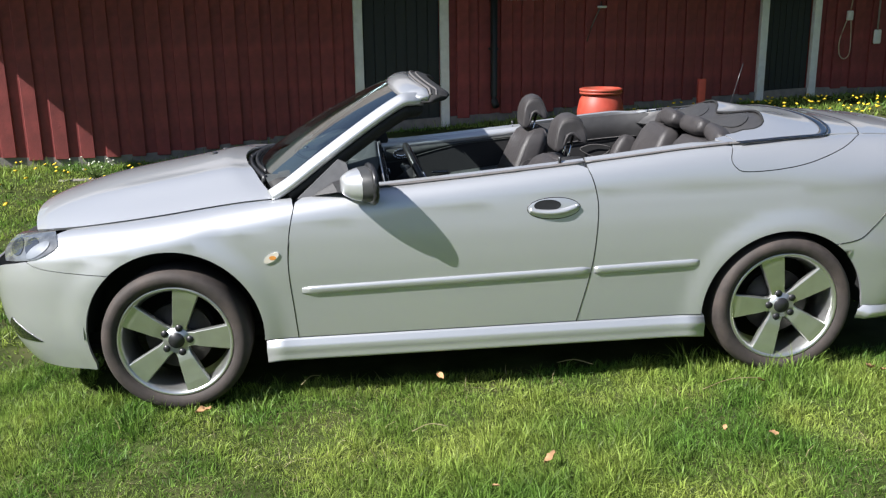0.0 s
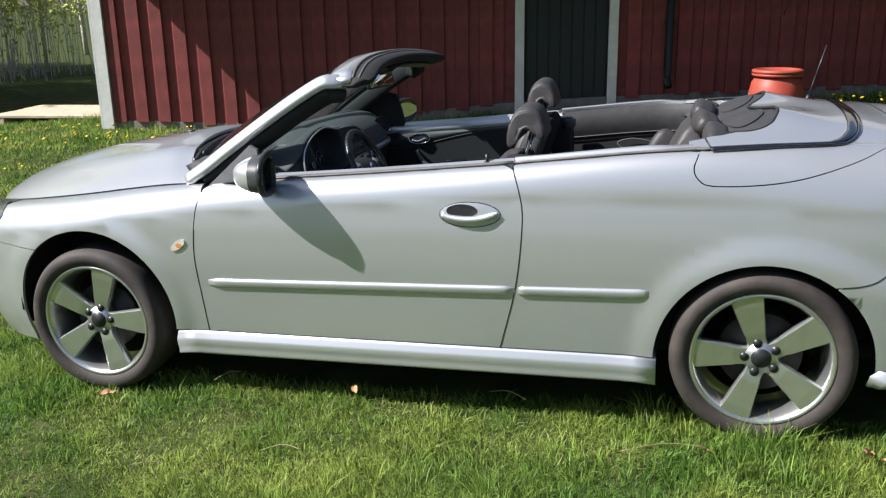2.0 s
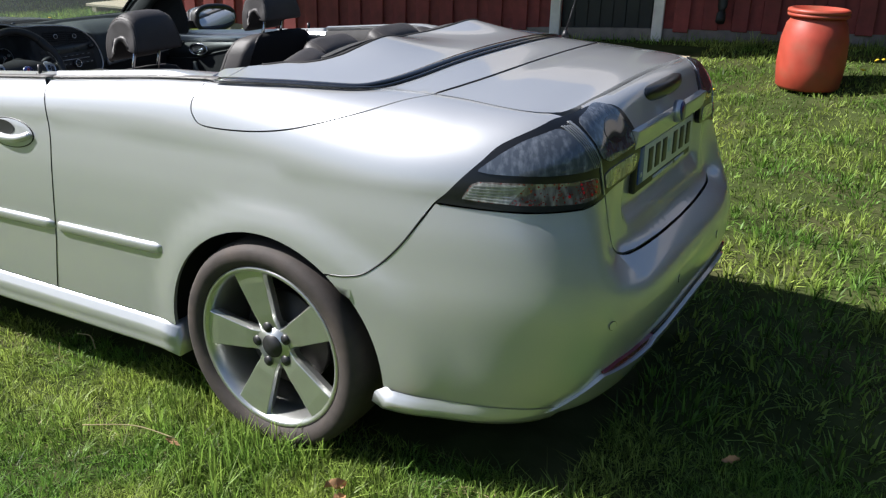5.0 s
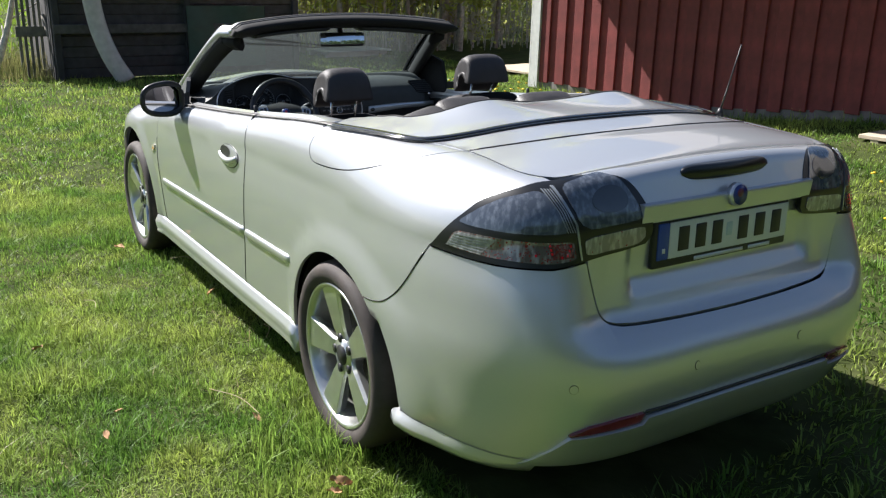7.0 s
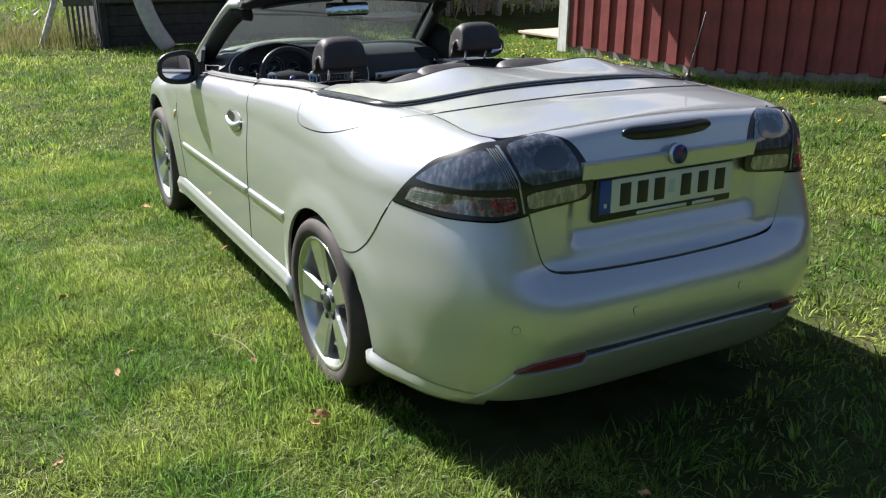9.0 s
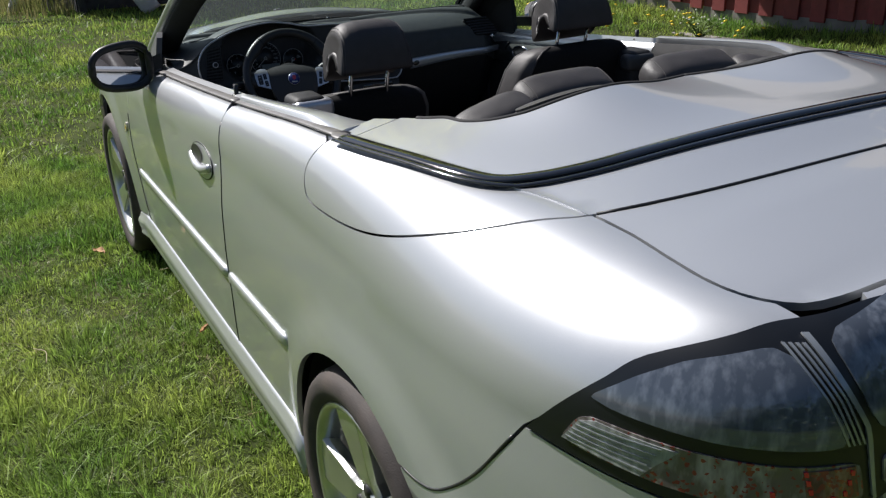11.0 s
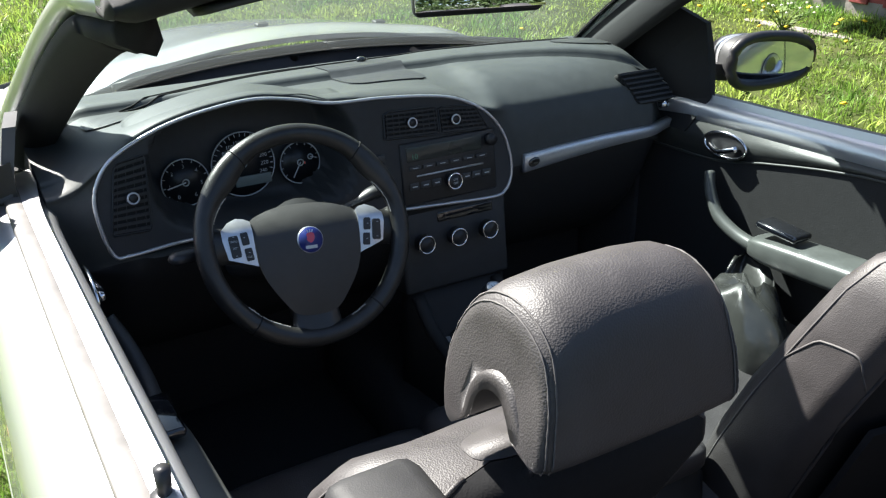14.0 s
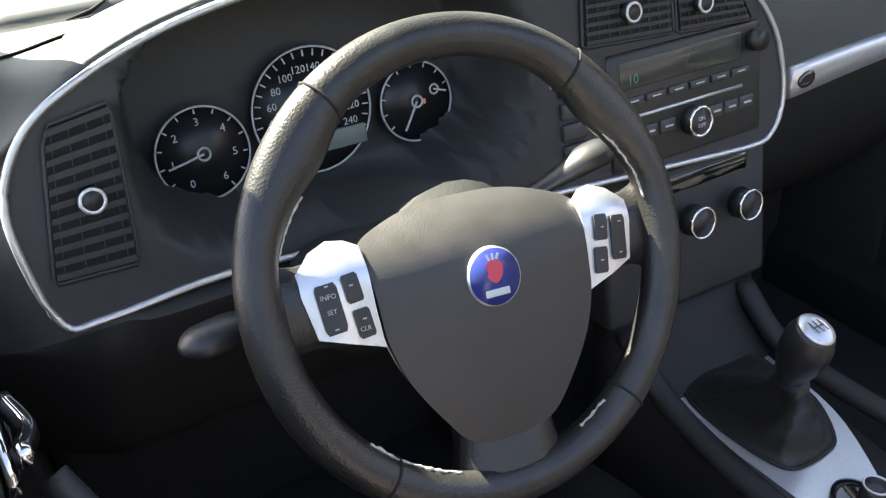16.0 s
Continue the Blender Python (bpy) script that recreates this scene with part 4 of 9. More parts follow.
# -- number plate, badge, brake light, bar --
def build_tail():
    X = 3.528
    bm = bmesh.new()
    box(bm, X - 0.012, -0.278, 0.764, X + 0.006, 0.262, 0.896, 0.006)
    plate = part("number_plate", bm, BLACK_TRIM, CAR, "white number plate in a black frame")
    bm = bmesh.new()
    box(bm, X + 0.004, -0.222, 0.788, X + 0.010, 0.256, 0.889, 0.002)
    part("plate_face", bm, PLATE_WHITE, plate)
    bm = bmesh.new()
    box(bm, X + 0.004, -0.264, 0.788, X + 0.0098, -0.2235, 0.889, 0.002)
    part("blue_band", bm, PLATE_BLUE, plate)
    for i, y in enumerate((-0.19, -0.125, -0.06, 0.045, 0.115, 0.185)):
        bm = bmesh.new()
        box(bm, X + 0.008, y, 0.806, X + 0.0125, y + 0.040, 0.874, 0.002)
        part("character_bar", bm, BLACK_TRIM, plate)
    bm = bmesh.new()
    box(bm, X + 0.008, -0.004, 0.824, X + 0.0115, 0.020, 0.862, 0.001)
    part("sticker", bm, material("pale_sticker", (0.42, 0.5, 0.5), 0.5), plate)
    bm = bmesh.new()
    box(bm, X + 0.008, -0.248, 0.807, X + 0.0112, -0.238, 0.820)
    part("country_bar", bm, PLATE_WHITE, plate)
    for y0, y1 in ((-0.12, 0.075), (0.10, 0.19)):
        bm = bmesh.new()
        box(bm, X + 0.004, y0, 0.770, X + 0.0085, y1, 0.780)
        part("lettering_bar", bm, PLATE_WHITE, plate)
    # silver bar over the plate
    rings = []
    for i in range(25):
        y = -0.335 + 0.67 * i / 24
        x = flank(yv(y, 0.9)[0], 0.905).x
        rings.append([Vector((x + d, y, z)) for d, z in ((-0.02, 0.899), (0.001, 0.899), (0.004, 0.902), (0.0105, 0.946), (0.0095, 0.951), (-0.02, 0.953))])
    part("boot_bar", loft(rings), PAINT, CAR, shade=False)
    # badge
    bm = bmesh.new()
    cyl(bm, (3.55, 0, 0.945), (3.570, 0, 0.947), 0.0325, 0.0315, 32)
    badge = part("badge", bm, SATIN, CAR, "round dark blue badge with a chrome rim")
    bm = bmesh.new()
    cyl(bm, (3.56, 0, 0.946), (3.5712, 0, 0.947), 0.0285, 0.0280, 32)
    part("badge_face", bm, EMBLEM_BLUE, badge)
    bm = bmesh.new()
    cyl(bm, (3.57, 0, 0.952), (3.5722, 0, 0.952), 0.013, 0.011, 12)
    part("badge_mark", bm, material("badge_mark_red", (0.12, 0.02, 0.05), 0.3), badge)
    # high brake light
    rings = []
    for i in range(25):
        y = -0.172 + 0.344 * i / 24
        p = flank(yv(y, 0.9)[0], v_at(3.5, 0.985))
        h = 0.0195 * min(1, math.sqrt(max(0.05, 1 - (abs(y) / 0.174) ** 8)))
        x = 3.524 - 0.02 * (y / 0.17) ** 2
        rings.append([Vector((x + d, y, 1.012 + k * h)) for d, k in ((-0.03, -1), (0.007, -1), (0.010, -0.7), (0.007, 0.8), (0.003, 1), (-0.03, 1))])
    part("brake_light", loft(rings), LAMP_BLACK, CAR, "dark high brake light in the boot lip")
    # reflectors, parking sensors and the lower valance
    for side in (-1, 1):
        o = [yv(-0.575, 0.380), yv(-0.385, 0.396), yv(-0.375, 0.424), yv(-0.45, 0.420), yv(-0.53, 0.405)]
        part("bumper_reflector", fill(o, 0.015, lambda s, v: flank(s, v, 0.009, side), material("dark_red_reflector", (0.16, 0.02, 0.03), 0.25, coat=1.0) if "dark_red_reflector" not in bpy.data.materials else bpy.data.materials["dark_red_reflector"], "bumper_reflector", 0, side > 0, 0.01), None, CAR, "dark red bumper reflector")
        for y, z in ((0.585, 0.52), (0.21, 0.525)):
            c = yv(-y, z)
            part("parking_sensor", fill(ellipse(c[0], c[1], 0.012, 0.012, 16), 0.006, lambda s, v: flank(s, v, 0.002, side), PAINT, "parking_sensor", 0, side > 0, 0.004), None, CAR)
            path = [flank(c[0] + 0.0125 * math.cos(q), c[1] + 0.0125 * math.sin(q), 0.001, side) for q in [2 * math.pi * i / 20 for i in range(20)]]
            part("sensor_ring", tube(path, 0.0007, 5, closed=True), BLACK_TRIM, CAR)
    half = [yv(-0.645, 0.262), yv(-0.60, 0.33), yv(-0.575, 0.374), yv(-0.38, 0.390), yv(-0.37, 0.412), yv(-0.2, 0.417), (S_TAIL, 0.418)]
    o = half + [(2 * S_TAIL - s, v) for s, v in half[::-1]][1:] + [(S_TAIL, 0.255)]
    def valance(s, v):
        p = flank(s, v, 0.006)
        return p + Vector((0.012 * smooth(0.30, 0.405, p.z), 0, 0))
    part("bumper_valance", fill(o, 0.025, valance, PAINT, "bumper_valance", 0.001, False, 0.012), None, CAR)
    path = [flank(s, 0.423, 0.001) for s in np.linspace(yv(-0.37, 0.42)[0], 2 * S_TAIL - yv(-0.37, 0.42)[0], 40)]
    part("bumper_groove", tube(path, 0.0045, 6), BLACK_TRIM, CAR)


build_tail()


def rear_skirt(side):
    """The flared lip low on the bumper's flank behind the wheel."""
    rings = []
    for i in range(21):
        f = i / 20
        q = sv(3.040 + 0.44 * f, 0.25)[0]
        k = (1 - f) ** 0.7
        rings.append([flank(q, z - 0.012 * f * (z > 0.23), o * k + 0.0015, side) for z, o in ((0.292, 0.0), (0.284, 0.006), (0.272, 0.022), (0.264, 0.026), (0.250, 0.024), (0.236, 0.018), (0.226, -0.004))])
    return part("rear_skirt", loft(rings, closed=False), PAINT, CAR)


for side in (-1, 1):
    rear_skirt(side)


# -- roof cover, rails and seals --
def cover_z(x, y):
    e = COVER_EDGE(x)
    w = COVER_WIDE(x)
    t = min(1.0, abs(y) / w)
    hump = 0.046 * math.exp(-((abs(y) - 0.285) / 0.150) ** 2) * smooth(2.98, 2.62, x)
    back = smooth(2.96, 3.15, x)
    return e + (0.052 - 0.019 * back) * (1 - t ** (2.4 + 0.6 * back)) + hump + 0.0015


_st = [2.0, 2.2, 2.4, 2.6, 2.75, 2.9, 3.0, 3.1, 3.2]
COVER_EDGE = table(*[(x, edge_at(x).z) for x in _st])
COVER_WIDE = table(*[(x, abs(edge_at(x).y)) for x in _st])
COVER_FRONT = [(2.484, -0.690)] + line2([(2.466, -0.573), (2.527, -0.546), (2.570, -0.522), (2.620, -0.514), (2.66, -0.490), (2.69, -0.455), (2.712, -0.41), (2.735, -0.30), (2.72, -0.18), (2.67, -0.06), (2.65, 0.0)], 6)


def build_cover():
    front = list(COVER_FRONT)
    front = front + [(x, -y) for x, y in front[::-1]][1:]
    left = [(x, -COVER_WIDE(x) - 0.005) for x in np.linspace(3.081, 2.49, 22)]
    seam = [(boot_seam_x(t) - 0.003, t * COVER_WIDE(3.085)) for t in np.linspace(1, -1, 25)]
    o = left + front + [(x, -y) for x, y in left[::-1]] + seam[1:-1]
    cover = part("roof_cover", fill(o, 0.03, lambda x, y: Vector((x, y, cover_z(x, y))), PAINT, "roof_cover", 0.0, False, 0.02), None, CAR, "silver hard roof cover with two humps")
    # dark seal across the cover
    run = spline([(2.475, -0.697, 0), (2.58, -0.683, 0), (2.68, -0.664, 0), (2.77, -0.646, 0), (2.845, -0.626, 0), (2.888, -0.603, 0), (2.916, -0.572, 0), (2.942, -0.525, 0), (2.966, -0.45, 0), (2.984, -0.32, 0), (2.994, -0.17, 0), (2.997, 0.0, 0)], 7)
    run = [(q.x, q.y) for q in run]
    run = run + [(x, -y) for x, y in run[::-1]][1:]
    for off, r, fl in ((0.0, 0.0175, 0.32), (-0.0255, 0.0070, 0.45)):
        path = []
        for i, (x, y) in enumerate(run):
            t = Vector((run[min(i + 1, len(run) - 1)][0] - run[max(i - 1, 0)][0], run[min(i + 1, len(run) - 1)][1] - run[max(i - 1, 0)][1])).normalized()
            px, py = x - t.y * off, y + t.x * off
            path.append(Vector((px, py, cover_z(px, py) + 0.003)))
        part("cover_seal", tube(path, r, 10, flat=fl), GLOSS_BLACK, cover, "glossy black rubber seal")
    seam = [(boot_seam_x(t) - 0.0008, t * (COVER_WIDE(3.085) - 0.004)) for t in np.linspace(-1, 1, 33)]
    part("boot_gap", tube([Vector((x, y, cover_z(x, y) + 0.0002)) for x, y in seam], 0.0026, 6), BLACK_TRIM, cover)
    # hatch at the front corners and the grey joint of the seals
    for side in (-1, 1):
        o = line2([(2.404, -0.603), (2.408, -0.635), (2.418, -0.668), (2.432, -0.685), (2.455, -0.690), (2.479, -0.688)], 5) + [(2.461, -0.577)]
        part("cover_hatch", fill(o, 0.02, lambda x, y: Vector((x, side * -y, cover_z(x, y) - 0.001)), PAINT, "cover_hatch", 0.0022, side > 0, 0.012), None, cover)
        part("seal_joint", pillow_at((0.030, 0.018, 0.0050), (2.455, side * 0.699, COVER_EDGE(2.45) + 0.005)), GREY_RUBBER, cover)


def pillow_at(size, at):
    bm = bmesh.new()
    bmesh.ops.create_uvsphere(bm, u_segments=20, v_segments=10, radius=1.0, matrix=Matrix.Translation(at) @ Matrix.Diagonal((*size, 1)))
    return bm


build_cover()


def rail(side):
    """Painted ledge between the window slot and the cabin, and the rubber strip outside it."""
    inner = table((1.798, 0.674), (1.92, 0.672), (2.06, 0.666), (2.18, 0.657), (2.30, 0.643), (2.36, 0.622), (2.405, 0.601))
    sgn = lambda p: Vector((p.x, p.y if side < 0 else -p.y, p.z))
    place = lambda x, y: sgn(Vector((x, y, TOP(x) + 0.006 + 0.012 * smooth(0.0, 0.05, abs(edge_at(x).y) - abs(y)))))
    rows = []
    for u in (0.0, 0.05, 0.10, 0.16, 0.24, 0.36, 0.50, 0.64, 0.78, 0.90, 1.0):
        row = []
        for x in np.linspace(1.798, 2.406, 30):
            x += 0.030 * (1 - u) * smooth(2.25, 2.406, x)
            out, far = edge_at(x).y + 0.001, -inner(x)
            lift = 0.012 * smooth(0.04, 0.20, u) * (1 - 0.85 * smooth(2.26, 2.40, x)) + 0.004 * math.sin(math.pi * u)
            row.append(sgn(Vector((x, out + (far - out) * u, TOP(x) + 0.006 + lift))))
        rows.append(row)
    sheet("rear_rail", rows, PAINT, rim=0.02, flip=side < 0)
    o = [(x, -(0.678 - 0.02 * smooth(0.95, 0.62, x))) for x in np.linspace(0.66, 1.7925, 16)] + [(x, edge_at(x).y + 0.001) for x in np.linspace(1.7925, 0.66, 16)]
    part("door_ledge", fill(o, 0.03, place, PAINT, "door_ledge", 0, side > 0, 0.03), None, DOOR_L if side < 0 else DOOR_R)
    for x0, x1, par in ((0.63, 1.791, DOOR_L if side < 0 else DOOR_R), (1.797, 2.45, CAR)):
        path = [sgn(Vector((x, edge_at(x).y + 0.010, edge_at(x).z + 0.0050))) for x in np.linspace(x0, x1, 22)]
        part("window_seal", tube(path, 0.0185, 12, flat=0.26), GREY_RUBBER, par, "weathered grey rubber window seal")
    part("seal_bed", tube([sgn(Vector((x, edge_at(x).y + 0.005, edge_at(x).z - 0.011))) for x in np.linspace(2.30, 2.45, 8)], 0.0125, 8), PAINT, CAR)
    bm = bmesh.new()
    z = TOP(1.69)
    cyl(bm, (1.69, side * 0.688, z), (1.69, side * 0.688, z + 0.038), 0.0055, 0.007, 10)
    cyl(bm, (1.69, side * 0.688, z + 0.006), (1.69, side * 0.688, z + 0.012), 0.014, 0.012, 12)
    part("lock_pin", bm, BLACK_TRIM, DOOR_L if side < 0 else DOOR_R)


for side in (-1, 1):
    rail(side)

# -- aerial --
bm = bmesh.new()
cyl(bm, (2.952, 0.60, 1.045), (2.955, 0.60, 1.075), 0.018, 0.006, 14)
cyl(bm, (2.955, 0.60, 1.07), (3.02, 0.60, 1.30), 0.0035, 0.0025, 8)
part("aerial", bm, BLACK_TRIM, CAR, "short black whip aerial")


# -- windscreen, pillars, header --
def screen_place(u, t):
    """u 0 at the foot, 1 at the top; t -1 to 1 across."""
    foot = Vector((0.50 - 0.185 * (1 - t * t), 0.664 * t, 0.945 + 0.030 * (1 - t * t)))
    head = Vector((1.068 - 0.075 * (1 - t * t), 0.562 * t, 1.296 + 0.042 * (1 - t * t)))
    p = foot.lerp(head, u)
    return p + Vector((-0.02, 0, 0.028)) * (4 * u * (1 - u)) * 0.8


sheet("windscreen", [[screen_place(i / 12, -1 + j / 12) for j in range(25)] for i in range(13)], WINDSCREEN, "clear tinted windscreen glass", rim=0)


for side in (-1, 1):
    rows = [[screen_place(i / 12, side * t) + Vector((-0.002, 0, 0.003)) for t in ((0.958, 0.985, 1.018) if side > 0 else (1.018, 0.985, 0.958))] for i in range(13)]
    sheet("screen_border", rows, GLOSS_BLACK, rim=0)


def pillar(side):
    outer, seal = [], []
    key = [(0.44, 0.668, 0.905), (0.53, 0.668, 0.960), (0.65, 0.650, 1.045), (0.87, 0.612, 1.192), (1.01, 0.584, 1.274), (1.06, 0.570, 1.282), (1.10, 0.545, 1.280)]
    line = spline([(x, side * y, z) for x, y, z in key], 6)
    def ringed(line, prof, out, up):
        rings = []
        for i, p in enumerate(line):
            t = (line[min(i + 1, len(line) - 1)] - line[max(i - 1, 0)]).normalized()
            s = Vector((0, side, 0))
            s = (s - t * s.dot(t)).normalized()
            w = t.cross(s).normalized()
            if w.z < 0:
                w = -w
            rings.append([p + s * a + w * b for a, b in prof])
        return rings
    prof = [(-0.022, 0.020), (0.002, 0.027), (0.012, 0.025), (0.033, -0.002), (0.036, -0.012), (0.028, -0.028), (-0.020, -0.02)]
    ob = part("a_pillar", loft(ringed(line, prof, 0, 0)), PAINT, CAR)
    prof = [(-0.026, 0.012), (-0.022, -0.018), (0.012, -0.028), (0.026, -0.036), (0.024, -0.054), (-0.005, -0.070), (-0.032, -0.082), (-0.046, -0.066), (-0.034, -0.02)]
    rings = ringed(line, prof, 0, 0)[4:]
    for i, ring in enumerate(rings):
        f = 1 + 0.15 * smooth(0.35, 0.95, i / len(rings))
        c = ring[2]
        rings[i] = ring[:3] + [c + (p - c) * f for p in ring[3:]]
    part("pillar_trim", loft(rings), LINING, ob, "matt black pillar lining and seal")


for side in (-1, 1):
    pillar(side)


def build_header():
    def cross(y, prof):
        k = 1 - (abs(y) / 0.60) ** 2.2
        e = 1 - 0.45 * smooth(0.535, 0.585, abs(y)) ** 1.6
        return [Vector((1.13 + (x - 1.13) * (0.6 + 0.4 * e) - 0.075 * k, y, 1.275 + (z - 1.275) * e + 0.044 * k)) for x, z in prof]
    ys = [0.585 * math.sin(math.pi / 2 * q) for q in np.linspace(-1, 1, 45)]
    top = [(1.035, 1.276), (1.05, 1.292), (1.08, 1.308), (1.12, 1.314), (1.146, 1.312), (1.152, 1.302), (1.140, 1.266), (1.05, 1.262)]
    head = part("header", loft([cross(y, top) for y in ys]), PAINT, CAR, "windscreen header with a dark grip edge")
    dark = [(1.048, 1.2585), (1.143, 1.2625), (1.156, 1.302), (1.160, 1.309), (1.195, 1.306), (1.240, 1.294), (1.246, 1.282), (1.225, 1.262), (1.16, 1.244), (1.07, 1.246)]
    part("header_lining", loft([cross(y, dark) for y in ys]), LINING, head)
    for x, z, r in ((1.158, 1.311, 0.0055), (1.188, 1.308, 0.004)):
        part("header_seal", tube([cross(y, [(x, z)])[0] for y in ys], r, 8), GREY_RUBBER, head, "worn grey rubber seal along the header")
    for y in (-0.28, 0.28):
        rings = []
        for i in range(17):
            yy = y + 0.19 * (i / 8 - 1)
            rings.append(cross(yy, [(1.09, 1.250), (1.15, 1.242), (1.20, 1.251), (1.206, 1.242), (1.15, 1.230), (1.09, 1.236)]))
        part("sun_visor", loft(rings), PLASTIC, head)


build_header()

# interior mirror
bm = bmesh.new()
box(bm, -0.014, -0.112, -0.034, 0.014, 0.112, 0.034, 0.012, segs=3)
cyl(bm, (-0.01, 0, 0.02), (-0.035, 0, 0.075), 0.012, 0.016, 12)
rvm = part("interior_mirror", bm, BLACK_TRIM, CAR)
rvm.matrix_local = pose(1.055, 0.005, 1.232, 0, -14, -10)
bm = bmesh.new()
box(bm, 0.0125, -0.112, -0.027, 0.0155, 0.112, 0.027, 0.001)
part("mirror_glass", bm, MIRROR, rvm)


# -- wipers and cowl --
rows = [[Vector((0.27 + 0.205 * t * t + 0.14 * u, 0.655 * t, 0.946 - 0.046 * t * t + 0.046 * (1 - t * t) * max(0.0, 1 - 5 * u))) for t in np.linspace(-1, 1, 25)] for u in np.linspace(0, 1, 5)]
sheet("cowl", rows, BLACK_TRIM, rim=0)
for y0, y1 in ((-0.52, 0.06), (-0.02, 0.53)):
    spot = lambda f, u, dx, dz: screen_place(u, (y0 + (y1 - y0) * f) / 0.648) + Vector((dx, 0, dz))
    arm = part("wiper", tube([spot(i / 10, 0.0, -0.030, 0.004 + 0.006 * math.sin(math.pi * i / 10)) for i in range(11)], 0.008, 8, taper=[1.3 - 0.6 * i / 10 for i in range(11)]), BLACK_TRIM, CAR, "black windscreen wiper")
    part("blade", tube([spot(0.12 + 0.88 * i / 10, 0.010, -0.010, 0.010) for i in range(11)], 0.007, 6, flat=1.7), BLACK_TRIM, arm)
    part("rubber_lip", tube([spot(0.12 + 0.88 * i / 10, 0.016, -0.003, 0.002) for i in range(11)], 0.003, 5), RUBBER, arm)
    bm = bmesh.new()
    p = spot(0.0, 0.0, -0.034, 0.0)
    cyl(bm, (p.x, p.y, p.z - 0.020), (p.x, p.y, p.z + 0.016), 0.016, 0.012, 16)
    part("spindle_cap", bm, BLACK_TRIM, arm)
for y in (-0.03, 0.30):
    bm = bmesh.new()
    p = bonnet_place(0.10, y / 0.66)
    box(bm, p.x - 0.014, y - 0.016, p.z - 0.004, p.x + 0.014, y + 0.016, p.z + 0.009, 0.005)
    part("washer_jet", bm, BLACK_TRIM, CAR)


# -- door mirrors --
def door_mirror(side, door):
    rings = []
    cx, cz, cy, hw, hh = (0.835, 0.962, 0.850, 0.098, 0.072) if side < 0 else (0.845, 0.970, 0.945, 0.113, 0.058)
    for k in range(13):
        f = k / 12
        # from the front cap to the glass rim
        q = math.sin(f * math.pi / 2)
        wy, hz = hw * (0.35 + 0.65 * q), hh * (0.35 + 0.65 * q)
        x = cx - 0.085 + 0.125 * (1 - math.cos(f * math.pi / 2)) ** 0.8
        ring = []
        for j in range(32):
            a = 2 * math.pi * j / 32
            c, s_ = math.cos(a), math.sin(a)
            r = (abs(c) ** 2.8 + abs(s_) ** 2.8) ** (-1 / 2.8)
            yy = r * c * wy
            ring.append(Vector((x + 0.02 * (yy / hw), side * (cy + yy), cz + r * s_ * hz * (1 - 0.12 * (yy / hw)) + 0.004)))
        rings.append(ring)
    bm = loft(rings[:9], caps=False)
    bm.verts.ensure_lookup_table()
    bm.faces.new(bm.verts[:32])
    shell = part("door_mirror", bm, PAINT, door, "silver door mirror with a black rim")
    # rear rings in dark grey, which also stands for the silver shell's shaded side
    part("mirror_housing", loft([[p + (sum(r, Vector()) / 32 - p) * 0.012 for p in r] for r in rings[8:]], caps=False), PLASTIC, shell, "dark grey plastic housing round the glass, toned for shade")
    last = rings[-1]
    c = sum(last, Vector()) / 32
    rim_path = [p + (c - p) * 0.01 for p in last]
    part("mirror_rim", tube(rim_path, 0.013, 8, closed=True), BLACK_TRIM, shell)
    turn, nod = (0.42, 0.04) if side > 0 else (0.12, 0.05)
    inner = [c + (p - c) * 0.95 + Vector((turn * (abs(p.y) - abs(c.y)) - nod * (p.z - c.z) - (0.034 if side > 0 else 0.008), 0, 0)) for p in last]
    bm = bmesh.new()
    vs = [bm.verts.new(p) for p in inner]
    bm.faces.new(vs)
    bmesh.ops.recalc_face_normals(bm, faces=bm.faces)
    part("mirror_glass", bm, MIRROR, shell, shade=False)
    # foot
    reach = 0.815 if side < 0 else 0.860
    rings = [[Vector((x, side * y, z)) for x, y, z in ring] for ring in (
        [(0.60, 0.690, 0.900), (0.80, 0.700, 0.918), (0.79, 0.700, 0.985), (0.70, 0.690, 0.965)],
        [(0.62, 0.725, 0.905), (0.80, 0.735, 0.918), (0.79, 0.735, 0.975), (0.71, 0.725, 0.955)],
        [(0.73, 0.770, 0.925), (0.81, 0.775, 0.930), (0.81, 0.775, 0.968), (0.75, 0.770, 0.960)],
        [(0.77, reach, 0.925), (0.84, reach, 0.925), (0.84, reach, 0.965), (0.78, reach, 0.965)])]
    part("mirror_foot", loft(rings), BLACK_TRIM, shell, shade=False)


door_mirror(-1, DOOR_L)
door_mirror(1, DOOR_R)
# corner trim at the foot of the pillars
CORNER_GREY = material("corner_grey", (0.10, 0.10, 0.105), 0.45, vary=0.1, scale=30)
for side in (-1, 1):
    rings = [[Vector((x, side * y, z)) for x, y, z in ring] for ring in (
        [(0.555, 0.720, 0.893), (0.80, 0.728, 0.922), (0.77, 0.70, 1.035), (0.735, 0.69, 1.05)],
        [(0.555, 0.700, 0.895), (0.80, 0.708, 0.924), (0.77, 0.68, 1.035), (0.735, 0.67, 1.05)])]
    part("quarter_light_trim", loft(rings), CORNER_GREY, DOOR_L if side < 0 else DOOR_R, "flat grey corner panel behind the mirror", shade=False)

